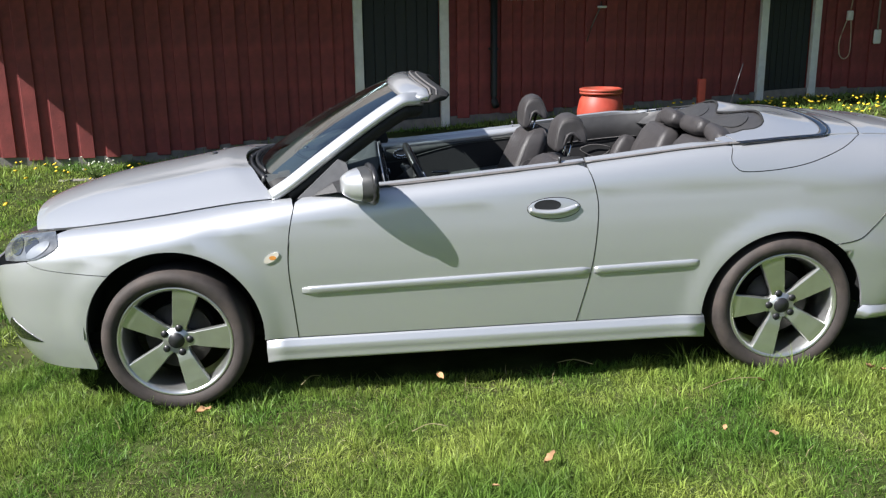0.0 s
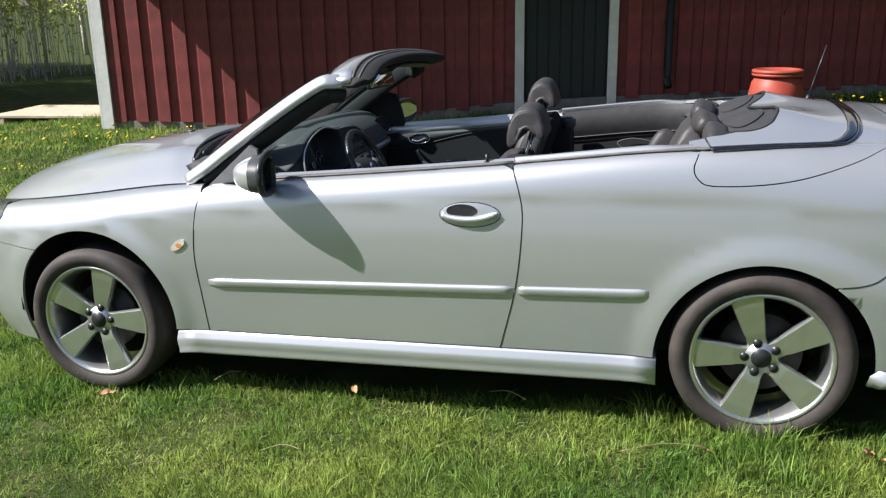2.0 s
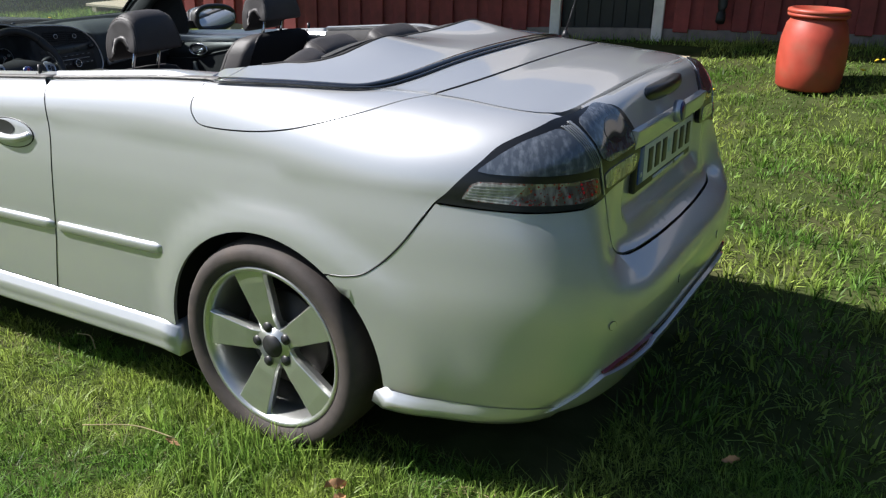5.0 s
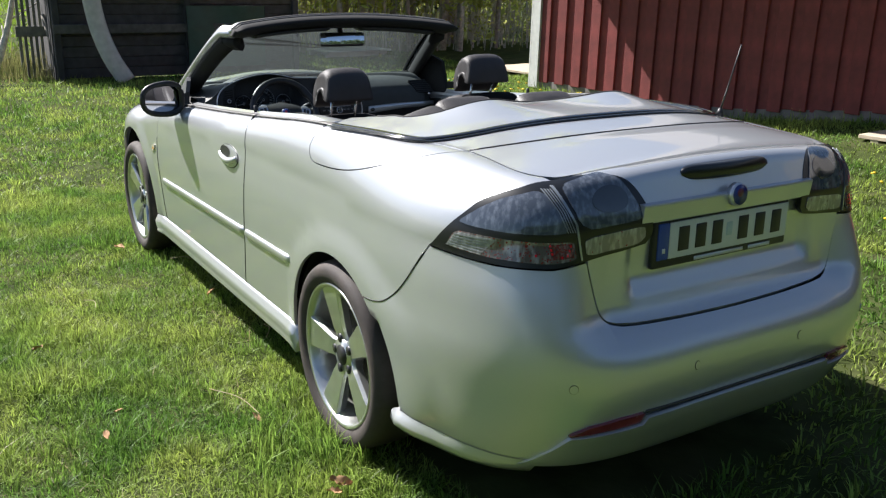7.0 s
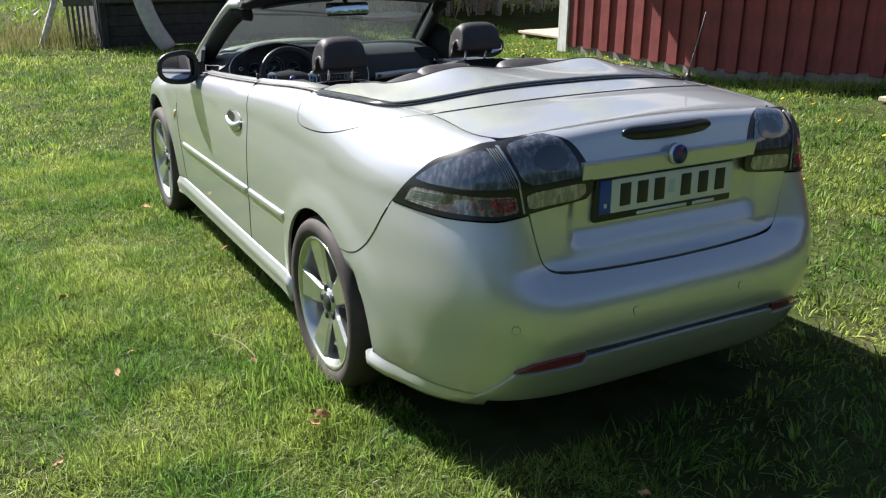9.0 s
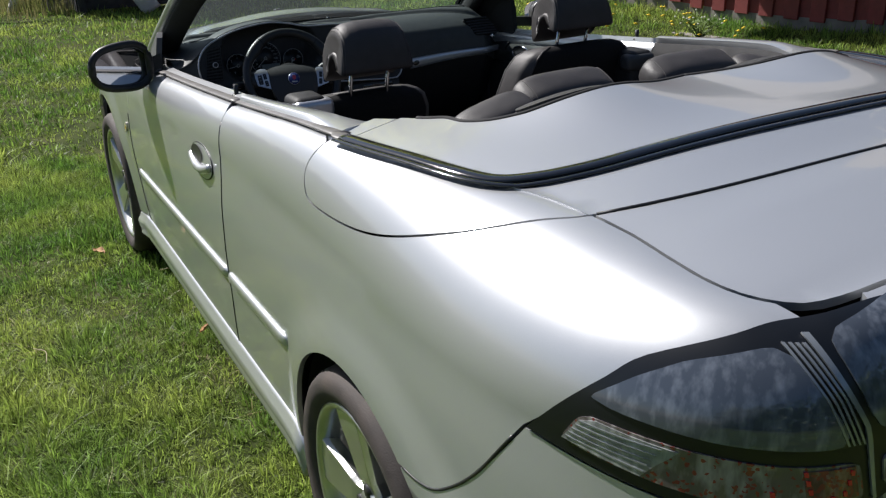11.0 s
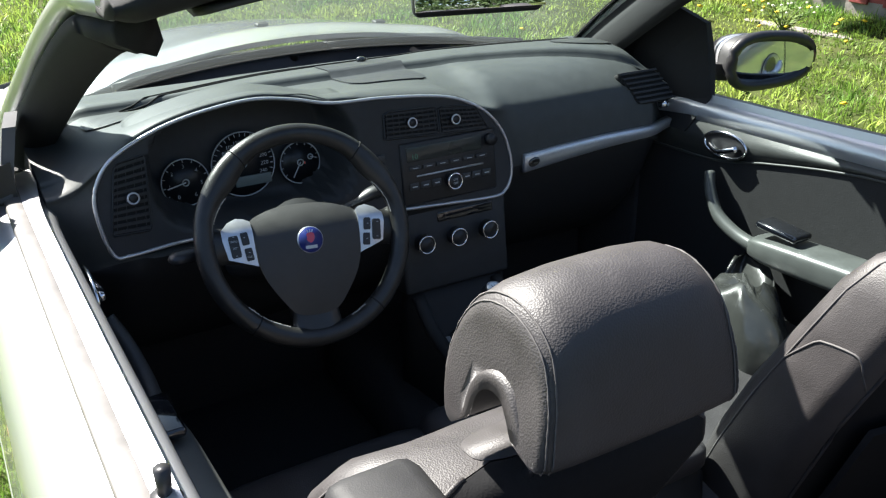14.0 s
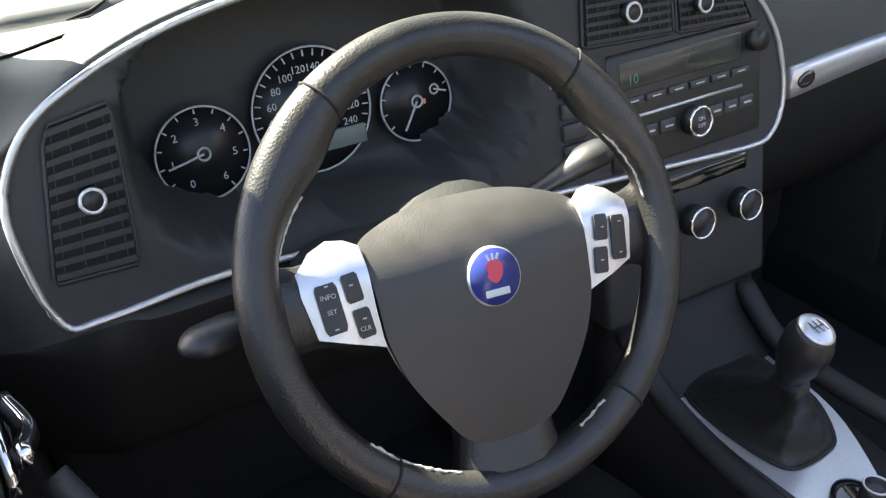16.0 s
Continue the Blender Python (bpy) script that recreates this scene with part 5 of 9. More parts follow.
# black inner trim where the far pillar runs down to the door
sail = [(0.64, 0.652, 0.855), (0.925, 0.645, 0.858), (0.962, 0.672, 0.940), (0.945, 0.676, 1.02), (0.925, 0.668, 1.095), (0.82, 0.645, 1.130), (0.66, 0.660, 1.03)]
part("sail_trim", loft([[Vector((x, y + e, z)) for x, y, z in sail] for e in (0.0, 0.014)]), LINING, DOOR_R, "black inner corner trim at the pillar foot", shade=False)

# ---- the car's cabin ----
DIAL = material("dial_black", (0.010, 0.011, 0.013), 0.35, vary=0.1)
DIAL_WHITE = material("dial_white", (0.50, 0.52, 0.53), 0.4, vary=0.03)
LCD = material("lcd_grey", (0.030, 0.036, 0.033), 0.3, vary=0.08, coat=0.3)
LCD_TRIP = material("trip_lcd", (0.16, 0.19, 0.185), 0.4, vary=0.08)
LCD_TEXT = material("lcd_green", (0.06, 0.22, 0.14), 0.3)
BEZEL = material("dash_bezel", (0.038, 0.040, 0.043), 0.55, vary=0.1, scale=60, bump=0.08, voronoi=700.0, spec=0.35)
STITCH = material("grey_stitching", (0.085, 0.080, 0.079), 0.7, vary=0.15)
GAITER = material("gaiter_leather", (0.016, 0.016, 0.016), 0.5, vary=0.2, scale=60, bump=0.1, bump_scale=200)
PALE_STITCH = material("pale_stitching", (0.42, 0.40, 0.36), 0.8, vary=0.3, scale=400)
PALE_MARK = material("pale_marking", (0.38, 0.39, 0.40), 0.5, vary=0.05)
PAD_VINYL = material("grained_vinyl", (0.037, 0.035, 0.033), 0.5, vary=0.1, scale=60, bump=0.10, voronoi=900.0)
FOOTWELL = material("black_lower_trim", (0.020, 0.020, 0.021), 0.6, vary=0.15, scale=50, bump=0.06, voronoi=700.0, spec=0.3)
SEAT_SHELL = material("black_seat_cloth", (0.012, 0.012, 0.013), 0.9, vary=0.2, scale=120, bump=0.15, bump_scale=500, spec=0.2)
WORN = material("worn_leather", (0.018, 0.0175, 0.017), 0.36, vary=0.15, scale=40, bump=0.10, voronoi=520.0, stain=0.3, stain_color=(0.050, 0.047, 0.043), stain_scale=30)


def pillow(size, e1=0.45, e2=0.45, nu=28, nv=16, m=None):
    """A soft block of half-sizes size."""
    bm = bmesh.new()
    f = lambda c, e: math.copysign(abs(c) ** e, c)
    rings = []
    for i in range(nv + 1):
        v = -math.pi / 2 + math.pi * i / nv
        rings.append([Vector((size[0] * f(math.cos(v), e1) * f(math.cos(u), e2), size[1] * f(math.cos(v), e1) * f(math.sin(u), e2), size[2] * f(math.sin(v), e1))) for u in [2 * math.pi * j / nu for j in range(nu)]])
    vs = [[bm.verts.new(p) for p in r] for r in rings]
    for a, b in zip(vs, vs[1:]):
        for j in range(nu):
            bm.faces.new((a[j], a[(j + 1) % nu], b[(j + 1) % nu], b[j]))
    bmesh.ops.remove_doubles(bm, verts=bm.verts, dist=1e-5)
    bmesh.ops.recalc_face_normals(bm, faces=bm.faces)
    if m is not None:
        bmesh.ops.transform(bm, matrix=m, verts=bm.verts)
    return bm


def lettering(text, size, m, mat, parent, name="lettering"):
    cu = bpy.data.curves.new(name, "FONT")
    cu.body, cu.size, cu.align_x, cu.align_y, cu.extrude, cu.resolution_u = text, size, "CENTER", "CENTER", 0.0002, 2
    tmp = bpy.data.objects.new(name, cu)
    me = bpy.data.meshes.new_from_object(tmp)
    bpy.data.objects.remove(tmp)
    me.transform(m)
    me.materials.clear()
    me.materials.append(mat)
    return part(name, me, None, parent)


# -- seats --
def headrest(parent, cx, cy, cz, lean, deep=1.0, half=0.112):
    """A saddle of leather: front pad, top and back in one arch, hollow between, with flat cheeks at both ends."""
    prof = [(-0.066, -0.086), (-0.071, -0.04), (-0.064, 0.026), (-0.042, 0.064), (-0.004, 0.080), (0.034, 0.066), (0.056, 0.026), (0.066, -0.010), (0.070, -0.030), (0.067, -0.040),
            (0.057, -0.039), (0.046, -0.026), (0.034, -0.010), (0.016, 0.008), (-0.006, 0.010), (-0.024, -0.006), (-0.034, -0.036), (-0.040, -0.070), (-0.052, -0.092)]
    ring = spline([(x * deep, 0, z) for x, z in prof], 3, closed=True)
    rot = Matrix.Rotation(radians(lean), 3, "Y")
    c = Vector((0, 0, -0.03))
    def lay(p, w, k):
        v = (p - c) * k
        v.z -= max(0.0, p.z + 0.02) * 0.20 * abs(w / half) ** 5
        w *= 1 - 0.10 * smooth(-0.04, 0.08, p.z)
        return Vector((cx, cy + w, cz)) + rot @ (c + v)
    rings = []
    for f, k in ((-1, 0.55), (-1, 0.86), (-0.985, 0.915), (-0.95, 0.955), (-0.88, 0.985), (-0.7, 1.0), (-0.35, 1.008), (0, 1.010), (0.35, 1.008), (0.7, 1.0), (0.88, 0.985), (0.95, 0.955), (0.985, 0.915), (1, 0.86), (1, 0.55)):
        rings.append([lay(p, half * f, k) for p in ring])
    hr = part("headrest", loft(rings), LEATHER, parent, "dark leather headrest with an open arch")
    over = spline([(x * deep, 0, z) for x, z in prof[:10]], 5)
    for f, k in ((0.955, 0.958), (0.90, 0.988)):
        for e in (-1, 1):
            # short separate stitches along the seam
            path = [lay(p, e * half * f, k) for p in over]
            part("stitching", tube(path, 0.0008, 5, taper=[1.3 if i % 2 else 0.75 for i in range(len(path))]), STITCH, hr)
    for y in (-0.055, 0.055):
        bm = bmesh.new()
        cyl(bm, (cx + 0.010, cy + y, cz - 0.02), (cx - 0.030, cy + y, cz - 0.19), 0.006, n=10)
        part("post", bm, CHROME, hr)
    return hr


def front_seat(cy, dx, rise, lean, outer, lift, head_x, deep, thick):
    """outer: which way the door lies; lift: how much taller the backrest stands."""
    up = lambda z: z + lift * smooth(0.6, 0.93, z)
    seat = part("seat", pillow((0.27, 0.245, 0.095), 0.55, 0.35, m=pose(1.40 + dx, cy, 0.425, 0, 6, 0)), LEATHER, CAR, "black leather sports seat")
    for s in (-1, 1):
        part("cushion_bolster", pillow((0.25, 0.055, 0.085), 0.6, 0.5, m=pose(1.40 + dx, cy + s * 0.215, 0.47, 0, 6, 0)), LEATHER, seat)
    levels = [(0.42, 1.53, 0.225, 0.075), (0.52, 1.555, 0.240, 0.085), (0.63, 1.59, 0.245, 0.085), (0.73, 1.63, 0.240, 0.078), (0.815, 1.67, 0.225, 0.070), (0.88, 1.697, 0.212, 0.064), (0.92, 1.712, 0.192, 0.055), (0.938, 1.718, 0.168, 0.042), (0.947, 1.721, 0.135, 0.026), (0.950, 1.722, 0.09, 0.013)]
    rings = []
    for z, x, w, t in levels:
        more = thick * smooth(0.70, 0.93, z)
        x, t = x + more, t + more * 0.9
        ring = []
        for j in range(36):
            a = 2 * math.pi * j / 36
            c, s_ = math.cos(a), math.sin(a)
            r = (abs(c) ** 3 + abs(s_) ** 3.4) ** (-1 / 3.2)
            yy = r * s_ * w
            wing = -0.035 * smooth(0.10, 0.22, abs(yy)) if c < 0 else 0
            ring.append(Vector((x + dx + r * c * t + wing, cy + yy, up(z) + 0.004 * c)))
        rings.append(ring)
    # leather in front and over the shoulders, a black shell behind
    n_r = len(rings[0])
    lead = list(range(5, n_r - 4))
    rear = list(range(n_r - 5, n_r)) + list(range(0, 6))
    back = part("backrest", loft([[r[j] for j in lead] for r in rings], closed=False), LEATHER, seat)
    part("back_shell", loft([[r[j] + Vector((0.0015, 0, 0)) for j in rear] for r in rings], closed=False), SEAT_SHELL, seat, "black cloth seat back")
    part("seat_top", loft([[p for p in rings[-1]], [p + Vector((0, 0, 0.001)) for p in rings[-1]]]), LEATHER, seat)
    # piping where the leather meets the shell, and sewn lines laid on the bolsters
    def on(level, j, lift=0.0):
        a, f = int(level), level - int(level)
        b, g = int(j), j - int(j)
        low, high = rings[a], rings[min(a + 1, len(rings) - 1)]
        p = low[b % n_r].lerp(low[(b + 1) % n_r], g).lerp(high[b % n_r].lerp(high[(b + 1) % n_r], g), f)
        c = (sum(low, Vector()) / n_r).lerp(sum(high, Vector()) / n_r, f)
        return p + (p - c).normalized() * lift
    for mirror in (False, True):
        turn = lambda j: n_r - j if mirror else j
        part("piping", tube([on(v, turn(5.0), 0.0005) for v in np.linspace(1, 8.2, 30)], 0.0028, 6), LEATHER, back)
        part("seam", tube([on(3.6 + 0.5 * math.sin(math.pi * q), turn(5.3 + 5.5 * q), 0.0004) for q in np.linspace(0, 1, 16)], 0.0016, 5), STITCH, back)
        part("seam", tube([on(v, turn(10.8 - 0.2 * (v - 3.5)), 0.0004) for v in np.linspace(0.5, 7.5, 24)], 0.0016, 5), STITCH, back)
    rows = [[Vector((1.625 + dx + 0.30 * (z - 0.45) + 0.018 - 0.02 * (t * t), cy + 0.19 * t, z)) for t in np.linspace(-1, 1, 9)] for z in np.linspace(0.45, 0.76, 8)]
    sheet("back_pocket", rows, SEAT_SHELL, parent=seat, rim=0.01)
    # release lever block on the outer shoulder
    bm = bmesh.new()
    box(bm, 1.725 + dx, cy + outer * 0.138, 0.80, 1.835 + dx, cy + outer * 0.230, 0.986, 0.02, segs=3)
    lever = part("release_block", bm, FOOTWELL, seat, "dark plastic shoulder block with its release handle")
    bm = bmesh.new()
    box(bm, 1.790 + dx, cy + outer * 0.122, 0.926, 1.843 + dx, cy + outer * 0.232, 0.978, 0.016, segs=3)
    part("release_handle", bm, SATIN if outer < 0 else PLASTIC, lever)
    headrest(seat, head_x, cy - (0.0 if cy < 0 else 0.006), 1.080 + rise, lean, deep, 0.106 if cy < 0 else 0.112)
    return seat


front_seat(-0.345, 0.0, 0.004, 8, -1, 0.015, 1.800, 1.06, 0.018)
front_seat(0.378, 0.035, 0.034, 4, 1, 0.070, 1.756, 0.94, 0.008)


# -- rear seats --
def rear_seats():
    bench = part("rear_bench", pillow((0.24, 0.50, 0.08), 0.5, 0.3, m=pose(2.08, 0, 0.43, 0, 8, 0)), LEATHER, CAR, "dark leather rear bench with two moulded places")
    for s in (-1, 1):
        rings = []
        for z, x, w, t in ((0.48, 2.27, 0.20, 0.07), (0.62, 2.32, 0.215, 0.08), (0.78, 2.38, 0.215, 0.08), (0.90, 2.425, 0.20, 0.075), (0.97, 2.45, 0.185, 0.065), (1.01, 2.46, 0.16, 0.04)):
            ring = []
            for j in range(28):
                a = 2 * math.pi * j / 28
                c, q = math.cos(a), math.sin(a)
                r = (abs(c) ** 3 + abs(q) ** 3) ** (-1 / 3)
                ring.append(Vector((x + r * c * t - (0.03 * smooth(0.1, 0.2, abs(r * q * w)) if c < 0 else 0), s * 0.275 + r * q * w, z)))
            rings.append(ring)
        part("rear_backrest", loft(rings), LEATHER, bench)
        part("rear_headrest", pillow((0.050, 0.128, 0.046), 0.70, 0.50, m=pose(2.474, s * 0.180, 1.056, 0, 26, s * -3)), LEATHER, bench)
        hm = pose(2.474, s * 0.180, 1.056, 0, 26, s * -3)
        for y in (-0.104, 0.104):
            top = math.acos(abs(y / 0.128) ** (1 / 0.70)) * 0.995
            run = [(v, 1) for v in np.linspace(-0.5 * top, top, 14)] + [(v, -1) for v in np.linspace(top, -0.3 * top, 12)]
            path = []
            for v, e in run:
                q = min(1.0, (abs(y) / 0.128 / math.cos(v) ** 0.70) ** 2)
                path.append(hm @ Vector((e * 0.0504 * math.cos(v) ** 0.70 * (1 - q * q) ** 0.25, y, 0.0464 * math.copysign(abs(math.sin(v)) ** 0.70, v))))
            part("headrest_seam", tube(path, 0.0009, 5), STITCH, bench)
        part("wing_cushion", pillow((0.048, 0.098, 0.042), 0.70, 0.55, m=pose(2.508, s * 0.382, 1.030, -s * 15, 20, -s * 6)), LEATHER, bench)
        part("side_bolster", pillow((0.07, 0.055, 0.18), 0.7, 0.6, m=pose(2.27, s * 0.50, 0.76, 0, 22, 0)), LEATHER, bench)
        # shelf behind the headrest with its perforated panel
        def shelf(u, fx, y, lift=0.0):
            x0 = 2.40 + 0.09 * smooth(0.58, 0.42, y)
            z0 = 0.980 + 0.050 * smooth(0.50, 0.34, y)
            return Vector((x0 + u * (fx - x0), s * y, z0 + u * (cover_z(fx, y) - 0.010 - z0) + 0.022 * math.sin(math.pi * u) * math.exp(-((y - 0.25) / 0.17) ** 2) + lift))
        rows = [[shelf(u, fx, y) for fx, y in [(2.44, 0.600)] + [(x, -y) for x, y in COVER_FRONT[1::4]] + [(2.65, 0.0)]] for u in np.linspace(0, 1.0, 9)]
        sheet("parcel_trim", rows, GREY_LEATHER, parent=bench, rim=0.01, flip=s < 0)
        run = sorted((-y, x) for x, y in COVER_FRONT[1:])
        front_x = lambda y: float(np.interp(y, [r[0] for r in run], [r[1] for r in run]))
        rows = []
        for v in np.linspace(0, 1, 9):
            row = []
            for y in np.linspace(0.075, 0.385, 26):
                w = math.sqrt(max(0.0, 1 - abs((y - 0.23) / 0.156) ** 3))
                row.append(shelf(0.50 + (v - 0.5) * 0.56 * w, front_x(y), y, 0.0045))
            rows.append(row)
        sheet("speaker_grille", rows, PERFORATED, "perforated dark speaker panel", bench, 0.005, flip=s < 0)
        # thin dark edging against the cover
        line = [(x - 0.006, s * -y, cover_z(x, y) - 0.002) for x, y in COVER_FRONT[5:]]
        part("edge_strip", tube(line, 0.0055, 8), LINING, bench)


def perforated(name, base):
    """Leather with rows of fine dark holes."""
    m = material(name, base, 0.5, vary=0.1)
    n, l = m.node_tree.nodes, m.node_tree.links
    b = n["Principled BSDF"]
    tc, vo, ramp, mix = n.new("ShaderNodeTexCoord"), n.new("ShaderNodeTexVoronoi"), n.new("ShaderNodeMapRange"), n.new("ShaderNodeMix")
    vo.inputs["Scale"].default_value, vo.inputs["Randomness"].default_value = 240.0, 0.0
    l.new(tc.outputs["Object"], vo.inputs["Vector"])
    l.new(vo.outputs["Distance"], ramp.inputs["Value"])
    ramp.inputs["From Min"].default_value, ramp.inputs["From Max"].default_value = 0.28, 0.40
    mix.data_type = "RGBA"
    l.new(ramp.outputs["Result"], mix.inputs["Factor"])
    mix.inputs["A"].default_value, mix.inputs["B"].default_value = (0.004, 0.004, 0.004, 1), (*base, 1)
    l.new(mix.outputs["Result"], b.inputs["Base Color"])
    return m


PERFORATED = perforated("perforated_trim", (0.046, 0.045, 0.045))
DASH_MESH = perforated("perforated_dash_mesh", (0.045, 0.048, 0.048))
rear_seats()


# -- side linings --
def linings(side):
    door = DOOR_L if side < 0 else DOOR_R
    f = lambda x, y, z: Vector((x, side * y, z))
    # painted inner ledge, a grey band that narrows rearward, lower part blackened for shade
    hem = table((0.70, 0.800), (1.00, 0.815), (1.14, 0.849), (1.30, 0.885), (1.41, 0.902), (1.80, 0.930))
    rows = [[f(x, 0.680 - 0.02 * smooth(0.95, 0.62, x) - 0.034 * math.sin(math.pi * 0.62 * u) + 0.014 * u, TOP(x) + 0.004 - u ** 1.3 * 0.046) for x in np.linspace(0.68, 1.80, 20)] for u in np.linspace(0, 1, 10)]
    sheet("inner_ledge", rows, PAINT, parent=door, rim=0, flip=side < 0)
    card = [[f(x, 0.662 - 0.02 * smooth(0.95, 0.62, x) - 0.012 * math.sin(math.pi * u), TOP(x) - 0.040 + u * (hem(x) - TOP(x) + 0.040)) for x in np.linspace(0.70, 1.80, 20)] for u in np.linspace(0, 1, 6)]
    door_card = sheet("door_card", card, DOOR_VINYL, parent=door, rim=0.004, flip=side < 0, label="grey upper door lining over a lower part blackened for shade")
    # the shadow on the lower door is put into this near-black colour
    rows = [[f(x, 0.655 - 0.02 * smooth(0.95, 0.62, x) + 0.01 * u, hem(x) + 0.004 - u * (hem(x) - 0.40)) for x in np.linspace(0.70, 1.80, 16)] for u in np.linspace(0, 1, 5)]
    sheet("lower_lining", rows, LINING, parent=door_card, rim=0, flip=side < 0)
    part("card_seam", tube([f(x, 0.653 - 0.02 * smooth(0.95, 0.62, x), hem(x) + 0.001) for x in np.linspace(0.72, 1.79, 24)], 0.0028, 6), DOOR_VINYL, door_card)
    part("armrest", pillow((0.27, 0.045, 0.030), 0.5, 0.4, m=pose(1.45, side * 0.618, 0.725, 0, -6, 0)), ARMREST, door_card)
    line = spline([f(1.03, 0.628, 0.800), f(1.055, 0.612, 0.765), f(1.10, 0.60, 0.725), f(1.19, 0.60, 0.700), f(1.30, 0.605, 0.715)], 6)
    part("grab_handle", tube(line, 0.014, 10, taper=[0.8 + 0.4 * i / 24 for i in range(25)]), ARMREST if side > 0 else PLASTIC, door_card)
    o = ellipse(1.045, 0.862, 0.058, 0.027, 24, 0.05)
    bm = fill(o, 0.012, lambda x, z: f(x, 0.646, z), BLACK_TRIM, "door_pull_cup", 0, side < 0, 0.0)
    cup = part("door_pull_cup", bm, None, door_card)
    part("door_pull_rim", tube([f(x, 0.645, z) for x, z in o], 0.0035, 6, closed=True), CHROME, cup)
    line = spline([f(1.005, 0.642, 0.855), f(1.04, 0.632, 0.850), f(1.085, 0.638, 0.866)], 6)
    part("door_pull", tube(line, 0.0075, 8), CHROME, cup)
    bm = bmesh.new()
    box(bm, 1.20, side * 0.588, 0.745, 1.30, side * 0.64, 0.760, 0.006)
    part("window_switch", bm, GLOSS_BLACK, door_card)
    # rear side lining
    inner = table((1.82, 0.672), (2.06, 0.664), (2.18, 0.655), (2.30, 0.641), (2.372, 0.618), (2.46, 0.580))
    rows = [[f(x, inner(x) - 0.012 - 0.014 * math.sin(math.pi * u), TOP(x) + 0.004 - u * 0.13) for x in np.linspace(1.81, 2.46, 14)] for u in np.linspace(0, 1, 7)]
    trim = sheet("rear_side_lining", rows, GREY_LEATHER, rim=0.004, flip=side < 0, label="grey leatherette rear side lining")
    rows = [[f(x, inner(x) - 0.004 + 0.02 * u, TOP(x) - 0.123 - u * 0.64) for x in np.linspace(1.81, 2.46, 10)] for u in np.linspace(0, 1, 5)]
    sheet("lower_rear_lining", rows, LINING, parent=trim, rim=0, flip=side < 0)
    line = [f(x, inner(x) - 0.016, TOP(x) - 0.126) for x in np.linspace(1.82, 2.40, 14)]
    part("lining_seam", tube(line, 0.0028, 5), STITCH, trim)
    line = spline([f(2.08, 0.640, 0.84), f(2.16, 0.636, 0.865), f(2.26, 0.628, 0.84), f(2.18, 0.634, 0.79)], 6, closed=True)
    part("pocket_rim", tube(line, 0.003, 5, closed=True), STITCH, trim)
    # sills inside
    bm = bmesh.new()
    box(bm, 0.55, side * 0.60, 0.26, 1.82, side * 0.76, 0.40, 0.02)
    part("inner_sill", bm, SHADOW_BLACK, CAR)


for side in (-1, 1):
    linings(side)

for name, lo, hi, bev in (("carpet", (0.60, -0.64, 0.262), (2.40, 0.64, 0.30), 0.01), ("tunnel", (0.60, -0.13, 0.28), (2.20, 0.13, 0.44), 0.05), ("bulkhead", (0.42, -0.64, 0.262), (0.62, 0.64, 0.80), 0.03), ("kick_panel", (0.44, -0.70, 0.262), (0.80, -0.642, 0.86), 0.01), ("kick_panel", (0.44, 0.642, 0.262), (0.80, 0.70, 0.86), 0.01), ("rear_bulkhead", (2.53, -0.52, 0.30), (2.58, 0.52, 0.98), 0.02)):
    part(name, box(bmesh.new(), *lo, *hi, bev), CARPET, CAR)


# -- dashboard --
def bez_x(z):
    return 0.92 + (0.98 - z) * 0.17


BEZ = [(-0.591, 0.858), (-0.604, 0.92), (-0.600, 0.962), (-0.575, 1.000), (-0.53, 1.026), (-0.47, 1.047), (-0.40, 1.060), (-0.33, 1.065), (-0.265, 1.056), (-0.195, 1.040), (-0.10, 1.036), (0.0, 1.026), (0.06, 1.012), (0.115, 0.982), (0.150, 0.94), (0.166, 0.89), (0.165, 0.850), (0.150, 0.824), (0.12, 0.816), (0.0, 0.824), (-0.10, 0.831), (-0.30, 0.846), (-0.46, 0.857), (-0.56, 0.852)]
BEZ_TOP = table((-0.62, 0.985), (-0.575, 1.003), (-0.53, 1.028), (-0.47, 1.049), (-0.40, 1.062), (-0.33, 1.067), (-0.265, 1.058), (-0.195, 1.042), (-0.10, 1.038), (0.0, 1.028), (0.06, 1.016), (0.115, 0.99), (0.18, 0.975))
DIALS = [(-0.441, 0.915, 0.041), (-0.336, 0.929, 0.057), (-0.231, 0.914, 0.038)]
DIAL_X = 0.832


